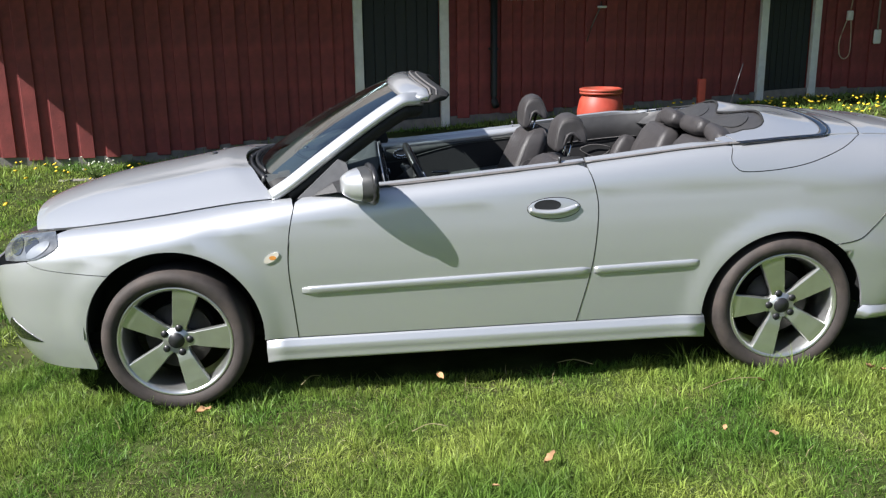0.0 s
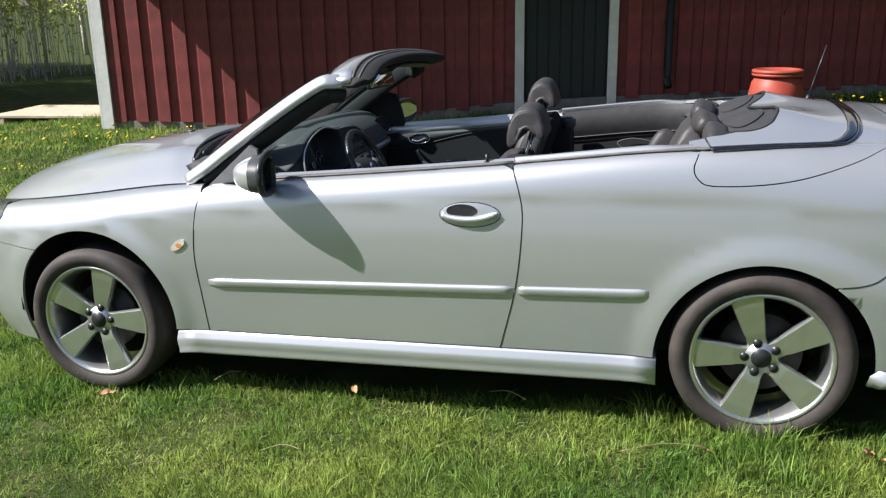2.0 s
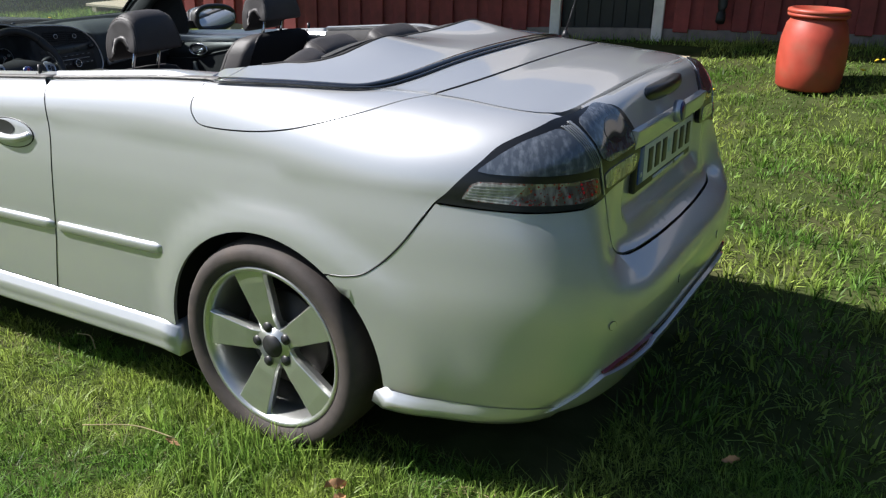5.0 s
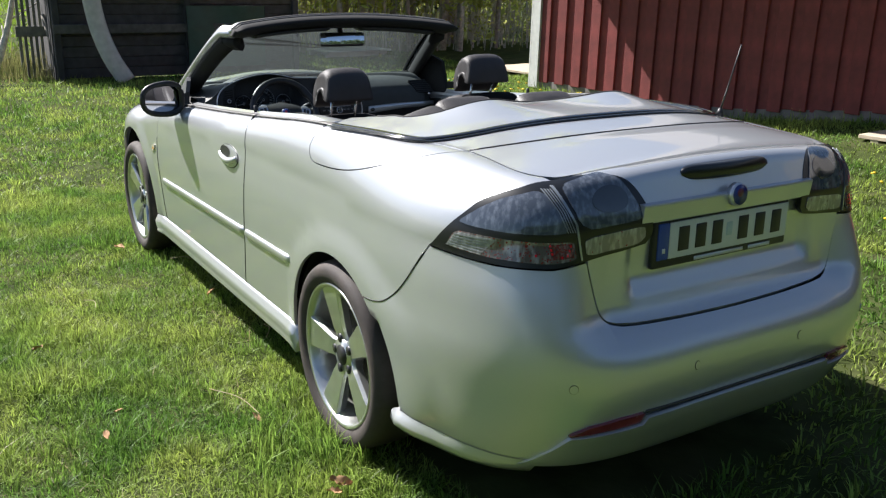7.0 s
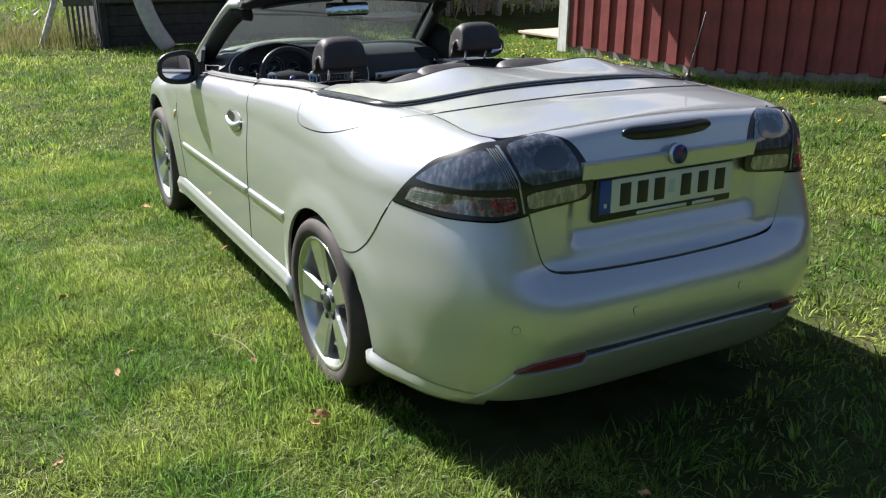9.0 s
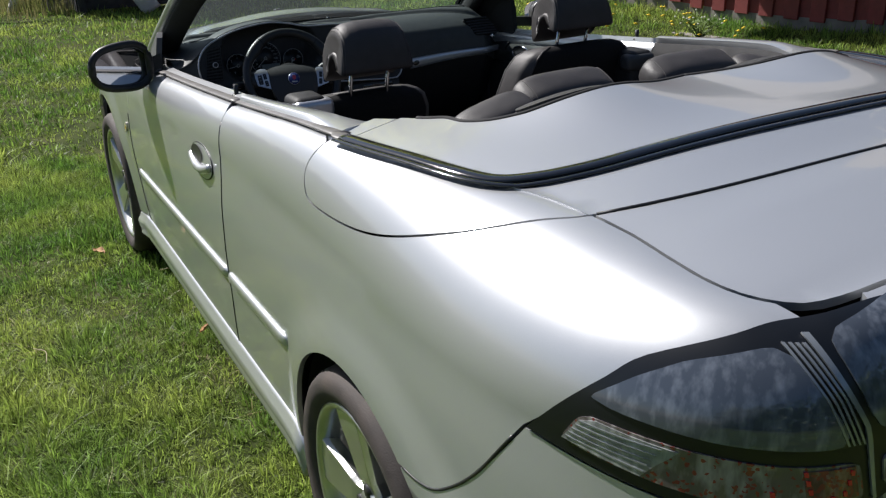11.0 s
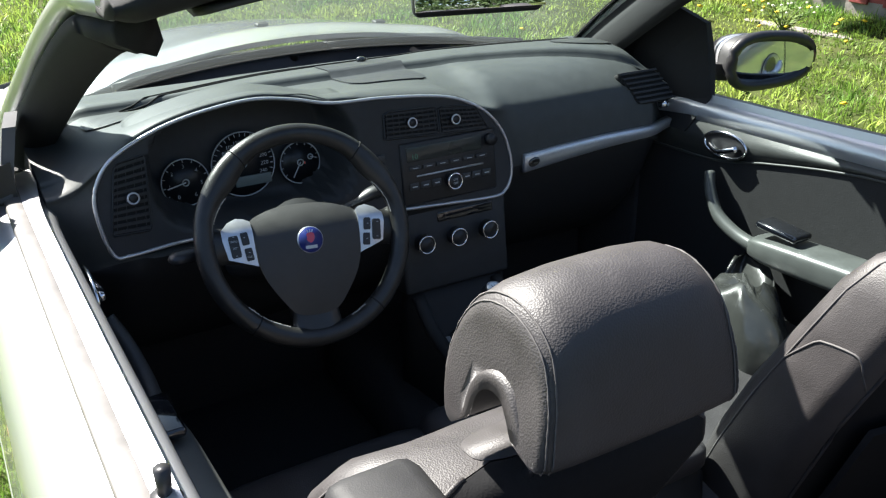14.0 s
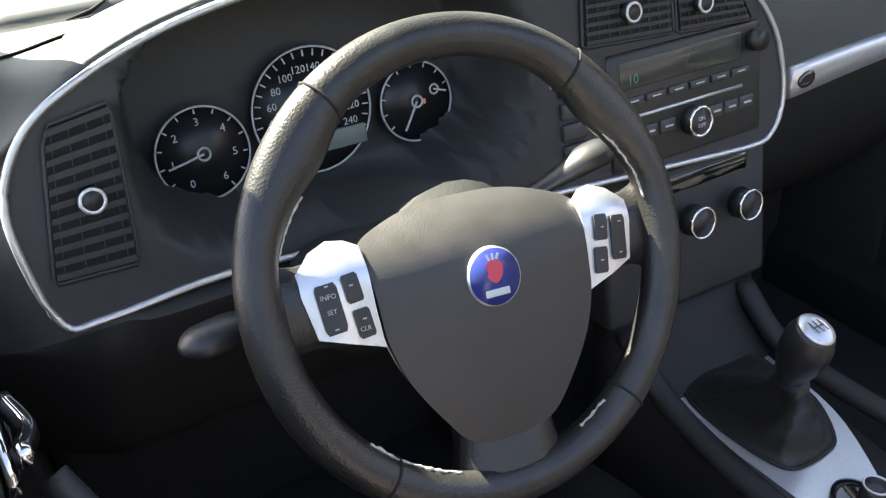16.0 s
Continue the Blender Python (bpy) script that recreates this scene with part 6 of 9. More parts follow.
def build_dash():
    rings = []
    for y in np.linspace(-0.665, 0.665, 110):
        p = smooth(0.13, 0.21, y)                    # 0 on the driver's side, 1 before the passenger
        e = smooth(0.56, 0.665, abs(y))
        zt = BEZ_TOP(y) + 0.004
        c = 0.07 * (y / 0.66) ** 2
        rec = 0.14 * smooth(-0.135, -0.155, y) * smooth(-0.545, -0.525, y)
        drive = [(0.36 + c, 0.962), (0.50, 0.982), (0.66, 1.001), (0.80, 1.004 + (zt - 1.004) * 0.55), (0.87, zt - 0.002), (bez_x(zt) - 0.006, zt - 0.006), (bez_x(zt) - 0.010 - rec, zt - 0.020), (bez_x(0.93) - 0.010 - rec, 0.93), (bez_x(0.87) - 0.012 - rec, 0.872), (bez_x(0.85) - 0.012, 0.848), (bez_x(0.81) - 0.012, 0.815), (0.915, 0.76), (0.86, 0.66), (0.74, 0.56), (0.60, 0.50)]
        pas = [(0.36 + c, 0.962), (0.50, 0.984), (0.62, 1.001), (0.72, 1.012), (0.80, 1.003), (0.862, 0.972), (0.878, 0.952), (0.889, 0.925), (0.896, 0.885), (0.896, 0.855), (0.890, 0.815), (0.84, 0.69), (0.74, 0.58), (0.60, 0.50)]
        rings.append([Vector((a[0] * (1 - p) + b[0] * p - 0.06 * e * (k > 3), y, a[1] * (1 - p) + b[1] * p - 0.05 * e * (k > 1) * (k < 10))) for k, (a, b) in enumerate(zip(drive, pas))])
    rings = [spline(r, 3) for r in rings]
    sections = rings
    def over(x, y, lift=0.0):
        """A place on the dash top, with the raised pad behind the screen that ends in a step."""
        f = (y + 0.665) / 1.33 * 109
        a = max(0, min(108, int(f)))
        z = [float(np.interp(x, [p.x for p in r[:14]], [p.z for p in r[:14]])) for r in (sections[a], sections[a + 1])]
        x1 = step(y)
        pad = 0.015 * smooth(0.42, 0.52, x) * smooth(x1 + 0.020, x1 + 0.002, x) * smooth(0.64, 0.56, abs(y))
        return Vector((x, y, z[0] + (z[1] - z[0]) * (f - a) + pad + lift))
    step = lambda y: 0.605 + (0.62 if y > 0 else 0.10) * y * y
    k = 29
    dash = part("dashboard", loft([r[:k] for r in rings], closed=False), DASH_TOP, CAR, "dark grey dashboard with a wrap-round instrument panel")
    part("lower_dash", loft([r[k - 1:] for r in rings], closed=False), FOOTWELL, dash, "black lower dashboard and glovebox")
    part("dash_end", loft([[p + Vector((0, e * 0.0005, 0)) for p in r] for r, e in ((rings[0], 1), (rings[0], -1))]), FOOTWELL, dash)
    part("dash_end", loft([[p + Vector((0, e * 0.0005, 0)) for p in r] for r, e in ((rings[-1], 1), (rings[-1], -1))]), FOOTWELL, dash)
    # bezel with the sunk binnacle
    def sunk(y, z):
        q = (abs((y + 0.336) / 0.172) ** 2.8 + abs((z - 0.958) / 0.098) ** 2.8) ** (1 / 2.8)
        return 0.110 * smooth(1.06, 0.90, q)
    bez = part("instrument_panel", fill([(p.x, p.y) for p in spline([(y, z, 0) for y, z in BEZ], 5, closed=True)], 0.011, lambda y, z: Vector((bez_x(z) - sunk(y, z), y, z)), BEZEL, "instrument_panel", 0, False, 0.006), None, dash, "black instrument panel edged with a thin silver line")
    part("silver_edge", tube([Vector((bez_x(p.y) + 0.001, p.x, p.y)) for p in spline([(y, z, 0) for y, z in BEZ], 5, closed=True)], 0.0032, 6, closed=True), SATIN, bez)
    # dials
    up = Vector((-0.17, 0, 1)).normalized()
    nrm = Vector((1, 0, 0.17)).normalized()
    frame3 = Matrix((Vector((0, 1, 0)), up, nrm)).transposed().to_4x4()
    def at(y, z, d=0.0, x=None):
        x = bez_x(z) if x is None else x
        return Matrix.Translation(Vector((x, y, z)) + nrm * d) @ frame3
    for k, (y, z, r) in enumerate(DIALS):
        m = at(y, z, 0, DIAL_X - (z - 0.92) * 0.17)
        bm = bmesh.new()
        bmesh.ops.create_cone(bm, cap_ends=True, segments=48, radius1=r, radius2=r, depth=0.006, matrix=m)
        dial = part("dial", bm, DIAL, bez, "black dial with white figures and needle")
        part("dial_ring", tube([m @ Vector((r * math.cos(q), r * math.sin(q), 0.004)) for q in [2 * math.pi * i / 48 for i in range(48)]], 0.0011, 5, closed=True), DIAL_WHITE, dial)
        span = ((238, -58), (228, -48), (215, 20))[k]
        n_t = (13, 27, 9)[k]
        for i in range(n_t):
            q = radians(span[0] + (span[1] - span[0]) * i / (n_t - 1))
            bm = bmesh.new()
            box(bm, r * 0.86, -0.0006, 0.003, r * 0.96, 0.0006, 0.0042, m=m @ Matrix.Rotation(q, 4, "Z"))
            part("tick", bm, DIAL_WHITE, dial, shade=False)
        figures = ([str(i) for i in range(7)], [str(20 * i) for i in range(14)], [])[k]
        for i, txt in enumerate(figures):
            q = radians(span[0] + (span[1] - span[0]) * i / max(1, len(figures) - 1))
            lettering(txt, r * (0.24 if k == 0 else 0.17), m @ Matrix.Translation((r * 0.68 * math.cos(q), r * 0.68 * math.sin(q), 0.0036)), DIAL_WHITE, dial, "figure")
        q = radians((192, 222, 238)[k])
        bm = bmesh.new()
        box(bm, 0, -0.0009, 0.004, r * 0.8, 0.0009, 0.0055, m=m @ Matrix.Rotation(q, 4, "Z"))
        part("needle", bm, DIAL_WHITE, dial, shade=False)
        part("needle_hub", tube([m @ Vector((0.0055 * math.cos(a), 0.0055 * math.sin(a), 0.005)) for a in [2 * math.pi * i / 20 for i in range(20)]], 0.0012, 5, closed=True), DIAL_WHITE, dial)
        if k == 2:
            hub = m @ Matrix.Translation((0.020, 0.008, 0))
            part("needle_hub", tube([hub @ Vector((0.0045 * math.cos(a), 0.0045 * math.sin(a), 0.005)) for a in [2 * math.pi * i / 20 for i in range(20)]], 0.0011, 5, closed=True), DIAL_WHITE, dial)
            part("needle", box(bmesh.new(), 0, -0.0008, 0.004, 0.0135, 0.0008, 0.0055, m=hub @ Matrix.Rotation(radians(-18), 4, "Z")), DIAL_WHITE, dial, shade=False)
            part("warning_lamp", box(bmesh.new(), 0.006, -0.004, 0.003, 0.0095, 0.001, 0.0045, m=m), RED_LED, dial, shade=False)
    m = at(-0.325, 0.900, 0.004, DIAL_X + 0.004)
    bm = bmesh.new()
    box(bm, -0.030, -0.010, -0.003, 0.036, 0.008, 0.003, 0.001, m=m)
    part("trip_display", bm, LCD_TRIP, bez, "grey trip display")
    # air vents: a black sheet for the mouth's shade, with slats that stand proud of it
    def vent(name, corners, rows_n, cols, knobs):
        """corners: (y, z) of the lower left, lower right, upper right and upper left."""
        ll, lr, ur, ul = [Vector(c) for c in corners]
        spot = lambda u, v: ll.lerp(lr, u).lerp(ul.lerp(ur, u), v)
        lay = lambda d: (lambda y, z: Vector((bez_x(z), y, z)) + nrm * d)
        rim = [spot(u, v) for u, v in ((0.04, 0), (0.96, 0), (1, 0.05), (1, 0.93), (0.94, 1), (0.10, 1), (0, 0.90), (0, 0.04))]
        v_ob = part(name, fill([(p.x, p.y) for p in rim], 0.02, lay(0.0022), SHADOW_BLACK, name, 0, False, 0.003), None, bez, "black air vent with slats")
        part("vent_frame", tube([lay(0.0025)(p.x, p.y) for p in rim], 0.0016, 6, closed=True), BEZEL, v_ob)
        for i in range(rows_n):
            v0 = (i + 0.30) / rows_n
            o = [spot(0.03, v0), spot(0.97, v0), spot(0.97, v0 + 0.46 / rows_n), spot(0.03, v0 + 0.46 / rows_n)]
            part("slat", fill([(p.x, p.y) for p in o], 0.05, lambda y, z: Vector((bez_x(z), y, z)) + nrm * (0.0046 + 0.10 * (z - o[0].y)), BEZEL, "slat", 0, False, 0.002), None, v_ob)
        for i in range(cols):
            u0 = (i + 0.5) / cols
            o = [spot(u0 - 0.006, 0.03), spot(u0 + 0.006, 0.03), spot(u0 + 0.006, 0.97), spot(u0 - 0.006, 0.97)]
            part("slat", fill([(p.x, p.y) for p in o], 0.05, lay(0.0036), BEZEL, "slat", 0, False, 0.001), None, v_ob)
        for ky, kz in knobs:
            mm = at(ky, kz)
            bm = bmesh.new()
            bmesh.ops.create_cone(bm, cap_ends=True, segments=20, radius1=0.0088, radius2=0.0080, depth=0.014, matrix=mm @ Matrix.Translation((0, 0, 0.008)))
            kn = part("vent_knob", bm, BLACK_TRIM, v_ob)
            part("knob_ring", tube([mm @ Vector((0.0084 * math.cos(a), 0.0084 * math.sin(a), 0.014)) for a in [2 * math.pi * i / 24 for i in range(24)]], 0.0017, 6, closed=True), SATIN, kn)
    vent("side_vent", ((-0.588, 0.888), (-0.527, 0.886), (-0.518, 1.006), (-0.566, 0.998)), 11, 4, [(-0.548, 0.9435)])
    vent("centre_vent", ((-0.102, 0.962), (0.010, 0.956), (0.008, 1.006), (-0.100, 1.010)), 6, 9, [(-0.049, 0.986)])
    vent("centre_vent", ((0.014, 0.955), (0.118, 0.950), (0.092, 0.996), (0.012, 1.005)), 6, 9, [(0.042, 0.979)])
    # radio
    m = at(0.025, 0.892)
    bm = bmesh.new()
    box(bm, -0.100, -0.060, -0.01, 0.105, 0.058, 0.004, 0.004, m=m)
    radio = part("radio", bm, BLACK_TRIM, bez, "black radio with a grey display and silver knob")
    bm = bmesh.new()
    box(bm, -0.088, 0.022, 0.003, 0.074, 0.050, 0.0055, 0.0015, m=m)
    screen = part("radio_display", bm, LCD, radio)
    lettering("10", 0.014, m @ Matrix.Translation((-0.072, 0.031, 0.0062)), LCD_TEXT, screen)
    for i in range(6):
        bm = bmesh.new()
        box(bm, -0.085 + 0.029 * i, 0.006, 0.003, -0.060 + 0.029 * i, 0.014, 0.007, 0.0015, m=m)
        part("preset_button", bm, PLASTIC, radio)
        bm = bmesh.new()
        box(bm, -0.078 + 0.029 * i, 0.0095, 0.0065, -0.067 + 0.029 * i, 0.0108, 0.0074, m=m)
        part("button_mark", bm, DIAL_WHITE, radio, shade=False)
    bm = bmesh.new()
    box(bm, -0.07, -0.0075, 0.003, 0.075, -0.0045, 0.006, m=m)
    part("disc_slot", bm, SATIN, radio)
    def knob(y, z, r, par, name="knob"):
        mm = at(y, z)
        bm = bmesh.new()
        bmesh.ops.create_cone(bm, cap_ends=True, segments=32, radius1=r, radius2=r * 0.92, depth=0.018, matrix=mm @ Matrix.Translation((0, 0, 0.009)))
        kn = part(name, bm, BLACK_TRIM, par)
        part("knob_ring", tube([mm @ Vector((r * 0.95 * math.cos(a), r * 0.95 * math.sin(a), 0.0175)) for a in [2 * math.pi * i / 32 for i in range(32)]], 0.0018, 6, closed=True), CHROME, kn)
        return kn
    kn = knob(0.029, 0.866, 0.0155, radio)
    lettering("ON", 0.006, at(0.029, 0.869, 0.0185), DIAL_WHITE, kn)
    lettering("OFF", 0.006, at(0.029, 0.862, 0.0185), DIAL_WHITE, kn)
    bm = bmesh.new()
    bmesh.ops.create_cone(bm, cap_ends=True, segments=24, radius1=0.012, radius2=0.011, depth=0.016, matrix=at(0.118, 0.930) @ Matrix.Translation((0, 0, 0.008)))
    part("tuning_knob", bm, BLACK_TRIM, radio)
    for y in (-0.052, -0.028, -0.004, 0.062, 0.084, 0.106):
        bm = bmesh.new()
        box(bm, -0.010, -0.007, 0.003, 0.010, 0.007, 0.007, 0.002, m=at(y, 0.868))
        bt = part("radio_button", bm, PLASTIC, radio)
        bm = bmesh.new()
        box(bm, -0.005, -0.001, 0.007, 0.005, 0.001, 0.0076, m=at(y, 0.868))
        part("button_mark", bm, DIAL_WHITE, bt, shade=False)
    for i, z in enumerate((0.925, 0.905, 0.885, 0.865)):
        bm = bmesh.new()
        box(bm, -0.014, -0.008, -0.002, 0.014, 0.008, 0.005, 0.002, m=at(-0.118, z + 0.004))
        part("side_button", bm, PLASTIC, bez)
    # centre stack below the bezel
    m = Matrix.Translation((0.948, 0.04, 0.735)) @ frame3
    bm = bmesh.new()
    box(bm, -0.118, -0.085, -0.06, 0.118, 0.082, 0.0, 0.008, m=m)
    stack = part("climate_panel", bm, BEZEL, dash, "black climate panel with three ringed knobs")
    bm = bmesh.new()
    box(bm, -0.04, 0.050, -0.001, 0.085, 0.070, 0.003, 0.003, m=m)
    part("slot_cover", bm, GLOSS_BLACK, stack)
    for y in (-0.042, 0.029, 0.100):
        knob(y, 0.757, 0.0175, stack, "climate_knob")
    # passenger trim strip and vent
    rings = []
    for i in range(20):
        y = 0.225 + 0.43 * i / 19
        zc = 0.850 + 0.014 * i / 19 + 0.006 * math.sin(math.pi * i / 19)
        h = 0.0195 - 0.009 * i / 19
        x = 0.902 - 0.055 * smooth(0.56, 0.665, y) * 0.6
        rings.append([Vector((x + d, y, zc + k * h)) for d, k in ((-0.012, -1), (0.002, -1), (0.005, -0.85), (0.006, 0.8), (0.002, 1), (-0.012, 1))])
    strip = part("trim_strip", loft(rings), SATIN, dash, "brushed silver trim strip")
    bm = pillow((0.0145, 0.0095, 0.003), 0.7, 0.9, 20, 8, Matrix.Translation((0.9085, 0.246, 0.853)) @ frame3 @ Matrix.Rotation(radians(12), 4, "Z"))
    part("strip_socket", bm, GLOSS_BLACK, strip)
    vm = Matrix.Translation((0.866, 0.565, 0.955)) @ Matrix.Rotation(radians(-28), 4, "Y") @ Matrix((Vector((0, 1, 0)), Vector((0, 0, 1)), Vector((1, 0, 0)))).transposed().to_4x4() @ Matrix(((1, -0.55, 0, 0), (0, 1, 0, 0), (0, 0, 1, 0), (0, 0, 0, 1)))
    # black block whose colour stands for the shade inside the vent
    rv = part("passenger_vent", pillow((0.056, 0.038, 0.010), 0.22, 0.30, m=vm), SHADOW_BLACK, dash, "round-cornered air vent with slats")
    for i in range(7):
        bm = bmesh.new()
        zz = -0.033 + 0.011 * i
        w = 0.052
        box(bm, -w, zz - 0.0022, 0.008, w, zz + 0.0022, 0.0155, m=vm)
        part("slat", bm, BEZEL, rv, shade=False)
    bm = bmesh.new()
    cyl(bm, (0.880, 0.608, 0.915), (0.898, 0.608, 0.920), 0.0085, n=20)
    part("vent_knob", bm, CHROME, rv)
    # dash top: raised pad with its step, defroster slots, sensor plate, speaker grilles
    rows = []
    for q in (-1.5, -1.0, -0.6, -0.3, -0.12, 0.0, 0.06, 0.10, 0.13, 0.16, 0.19):
        rows.append([over(max(0.43, step(y) + 0.115 * q), y, 0.0006 if q < 0.19 else -0.002) for y in np.linspace(-0.63, 0.63, 64)])
    sheet("dash_pad", rows, DASH_TOP, parent=dash, rim=0)
    # black bars laid on the pad for the dark of the two slots
    for e in (0.0, 0.014):
        line = [over(0.490 + e + 0.55 * (y - 0.05) ** 2, y, 0.0010) for y in np.linspace(-0.50, 0.54, 40)]
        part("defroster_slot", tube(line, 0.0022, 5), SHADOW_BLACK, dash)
    rows = []
    for q in np.linspace(0, 1, 22):
        x = 0.535 + 0.205 * q
        w = 0.084 - 0.020 * max(0.0, (q - 0.86) / 0.14) ** 2
        rows.append([over(x, 0.014 + w * t, 0.0032) for t in np.linspace(-1, 1, 11)])
    sheet("sensor_plate", rows, BEZEL, parent=dash, rim=0.003)
    p = over(0.545, 0.035)
    part("sun_sensor", pillow((0.011, 0.011, 0.009), 0.9, 1.0, 16, 8, Matrix.Translation((p.x, p.y, p.z + 0.005))), GLOSS_BLACK, dash)
    for e in (-1, 1):
        rows = []
        for q in np.linspace(0, 1, 9):
            rows.append([over((0.725 if e < 0 else 0.685) + 0.048 * (2 * q - 1) * math.sqrt(max(0.0, 1 - abs(t) ** 2.6)) + (0.03 * t if e > 0 else 0.0), e * 0.525 + 0.055 * t, 0.0030) for t in np.linspace(-1, 1, 15)])
        sheet("speaker_grille", rows, DASH_MESH, "flush perforated speaker grille", dash, 0.001)
    return dash


build_dash()


# -- steering wheel --
def build_wheel_rim():
    c = Vector((1.092, -0.331, 0.893))
    tilt = radians(25)
    nrm = Vector((math.cos(tilt), 0, math.sin(tilt)))
    up = Vector((-math.sin(tilt), 0, math.cos(tilt)))
    m = Matrix.Translation(c) @ Matrix((Vector((0, 1, 0)), up, nrm)).transposed().to_4x4() @ Matrix.Translation((0.0025, 0.001, 0)) @ Matrix.Rotation(radians(-5), 4, "Z")
    outer = 0.1740
    bulge = lambda a: math.exp(-((a - 40) / 13) ** 2) + math.exp(-((a - 140) / 13) ** 2)
    inner = lambda a: 0.1435 - 0.010 * bulge(a) + 0.002 * (math.exp(-((a - 12) / 8) ** 2) + math.exp(-((a - 168) / 8) ** 2))
    def section(a, grow=0.0):
        q, rc, rr = radians(a), (outer + inner(a)) / 2, (outer - inner(a)) / 2 + grow
        ring = []
        for k in range(16):
            b = 2 * math.pi * k / 16
            r = rc + rr * math.cos(b)
            ring.append(m @ Vector((r * math.cos(q), r * math.sin(q), 0.012 + (0.0148 + grow) * math.sin(b))))
        return ring
    rings = [section(360 * i / 120) for i in range(120)]
    wheel = part("steering_wheel", loft(rings + rings[:1], caps=False), WORN, CAR, "black leather steering wheel with silver button pads")
    bmesh_weld(wheel.data)
    for a in (52, 127, 232, 309):
        part("rim_seam", tube(section(a, 0.0003), 0.0011, 5, closed=True), SHADOW_BLACK, wheel)
    # pale worn stitching along the inner edge of the grips
    rng = np.random.default_rng(8)
    for a0, a1 in ((8, 33), (150, 168), (222, 252), (292, 304)):
        line = []
        for a in np.arange(a0, a1, 1.0):
            q, r = radians(a), inner(a) + 0.0006 + rng.uniform(-0.0006, 0.0006)
            line.append(m @ Vector((r * math.cos(q), r * math.sin(q), 0.0165 + rng.uniform(-0.0008, 0.0008))))
        part("worn_stitching", tube(line, 0.0011, 5, taper=[float(rng.uniform(0.5, 1.5)) for _ in line]), PALE_STITCH, wheel, "pale frayed stitching")
    # airbag pad, its upper part rolled over towards the dashboard
    half_pad = [(0.0, 0.0505), (0.030, 0.0495), (0.058, 0.0435), (0.084, 0.0325), (0.0855, 0.020), (0.0835, -0.020), (0.0815, -0.038), (0.072, -0.066), (0.053, -0.096), (0.036, -0.1165), (0.018, -0.1225)]
    pad = half_pad + [(0.0, -0.124)] + [(-x, y) for x, y in half_pad[:0:-1]]
    o = [(p.x, p.y) for p in spline([(x, y, 0) for x, y in pad], 5, closed=True)]
    dome = lambda x, y: m @ Vector((x, y, 0.029 - 0.014 * (x / 0.10) ** 2 - 0.034 * max(0.0, (y + 0.008) / 0.058) ** 2.2 - 0.012 * max(0.0, -(y + 0.02) / 0.10) ** 2))
    part("airbag_pad", fill(o, 0.010, dome, PAD_VINYL, "airbag_pad", 0, False, 0.03), None, wheel, "grained dark airbag cover")
    bm = bmesh.new()
    cyl(bm, m @ Vector((0, 0, -0.10)), m @ Vector((0, 0, -0.012)), 0.045, 0.06, 24)
    part("column", bm, LINING, wheel)
    part("column_shroud", pillow((0.095, 0.050, 0.075), 0.6, 0.6, m=m @ Matrix.Translation((0, -0.016, -0.125))), LINING, wheel)
    # silver side pads with buttons, lower spoke
    for s in (-1, 1):
        q = [(s * 0.0855, 0.0315), (s * 0.094, 0.0365), (s * 0.106, 0.0385), (s * 0.120, 0.0330), (s * 0.1325, 0.0215), (s * 0.1325, 0.006), (s * 0.1265, -0.0235), (s * 0.105, -0.0310), (s * 0.0825, -0.0385), (s * 0.0845, -0.010)]
        slope = lambda x, y: m @ Vector((x, y, 0.017 - 0.006 * smooth(0.10, 0.14, abs(x)) - 0.016 * max(0.0, (y - 0.008) / 0.030) ** 2))
        sp = part("spoke", fill(q, 0.010, slope, SATIN, "spoke", 0.0008, False, 0.014), None, wheel, "silver button pad")
        for cx, cy, bw, bh, skew in ((0.1155, -0.0045, 0.0072, 0.0165, 0.10), (0.0995, 0.0060, 0.0056, 0.0096, 0.13), (0.0955, -0.0180, 0.0056, 0.0096, 0.13)):
            o = [(s * (cx + dx * bw * (1 - 0.0 * dy) + skew * dy * bh), cy + dy * bh - 0.10 * dx * bw) for dx, dy in ((-0.8, -1), (0.8, -1), (1, -0.8), (1, 0.8), (0.8, 1), (-0.8, 1), (-1, 0.8), (-1, -0.8))]
            part("button", fill(o, 0.006, lambda x, y: slope(x, y) + nrm * 0.0022, BLACK_TRIM, "button", 0, False, 0.003), None, sp)
        label = [("INFO", 0.0048, -0.1163, 0.0035), ("SET", 0.0044, -0.1155, -0.0065), ("CLR", 0.0044, -0.0960, -0.0215)] if s < 0 else []
        for txt, size, lx, ly in label:
            lettering(txt, size, Matrix.Translation(slope(lx, ly) + nrm * 0.0030) @ m.to_3x3().to_4x4(), PALE_MARK, sp)
        marks = [(s * 0.1163, 0.0105), (s * 0.1145, -0.0180), (s * 0.1005, 0.0080), (s * 0.0955, -0.0150)] if s < 0 else [(0.1175, 0.007), (0.1145, -0.016), (0.1000, 0.0060), (0.0955, -0.0180)]
        for mx, my in marks:
            bm = box(bmesh.new(), -0.0013, -0.0005, 0.0, 0.0013, 0.0005, 0.0004, m=Matrix.Translation(slope(mx, my) + nrm * 0.0027) @ m.to_3x3().to_4x4())
            part("button_mark", bm, PALE_MARK, sp, shade=False)
        rings = []
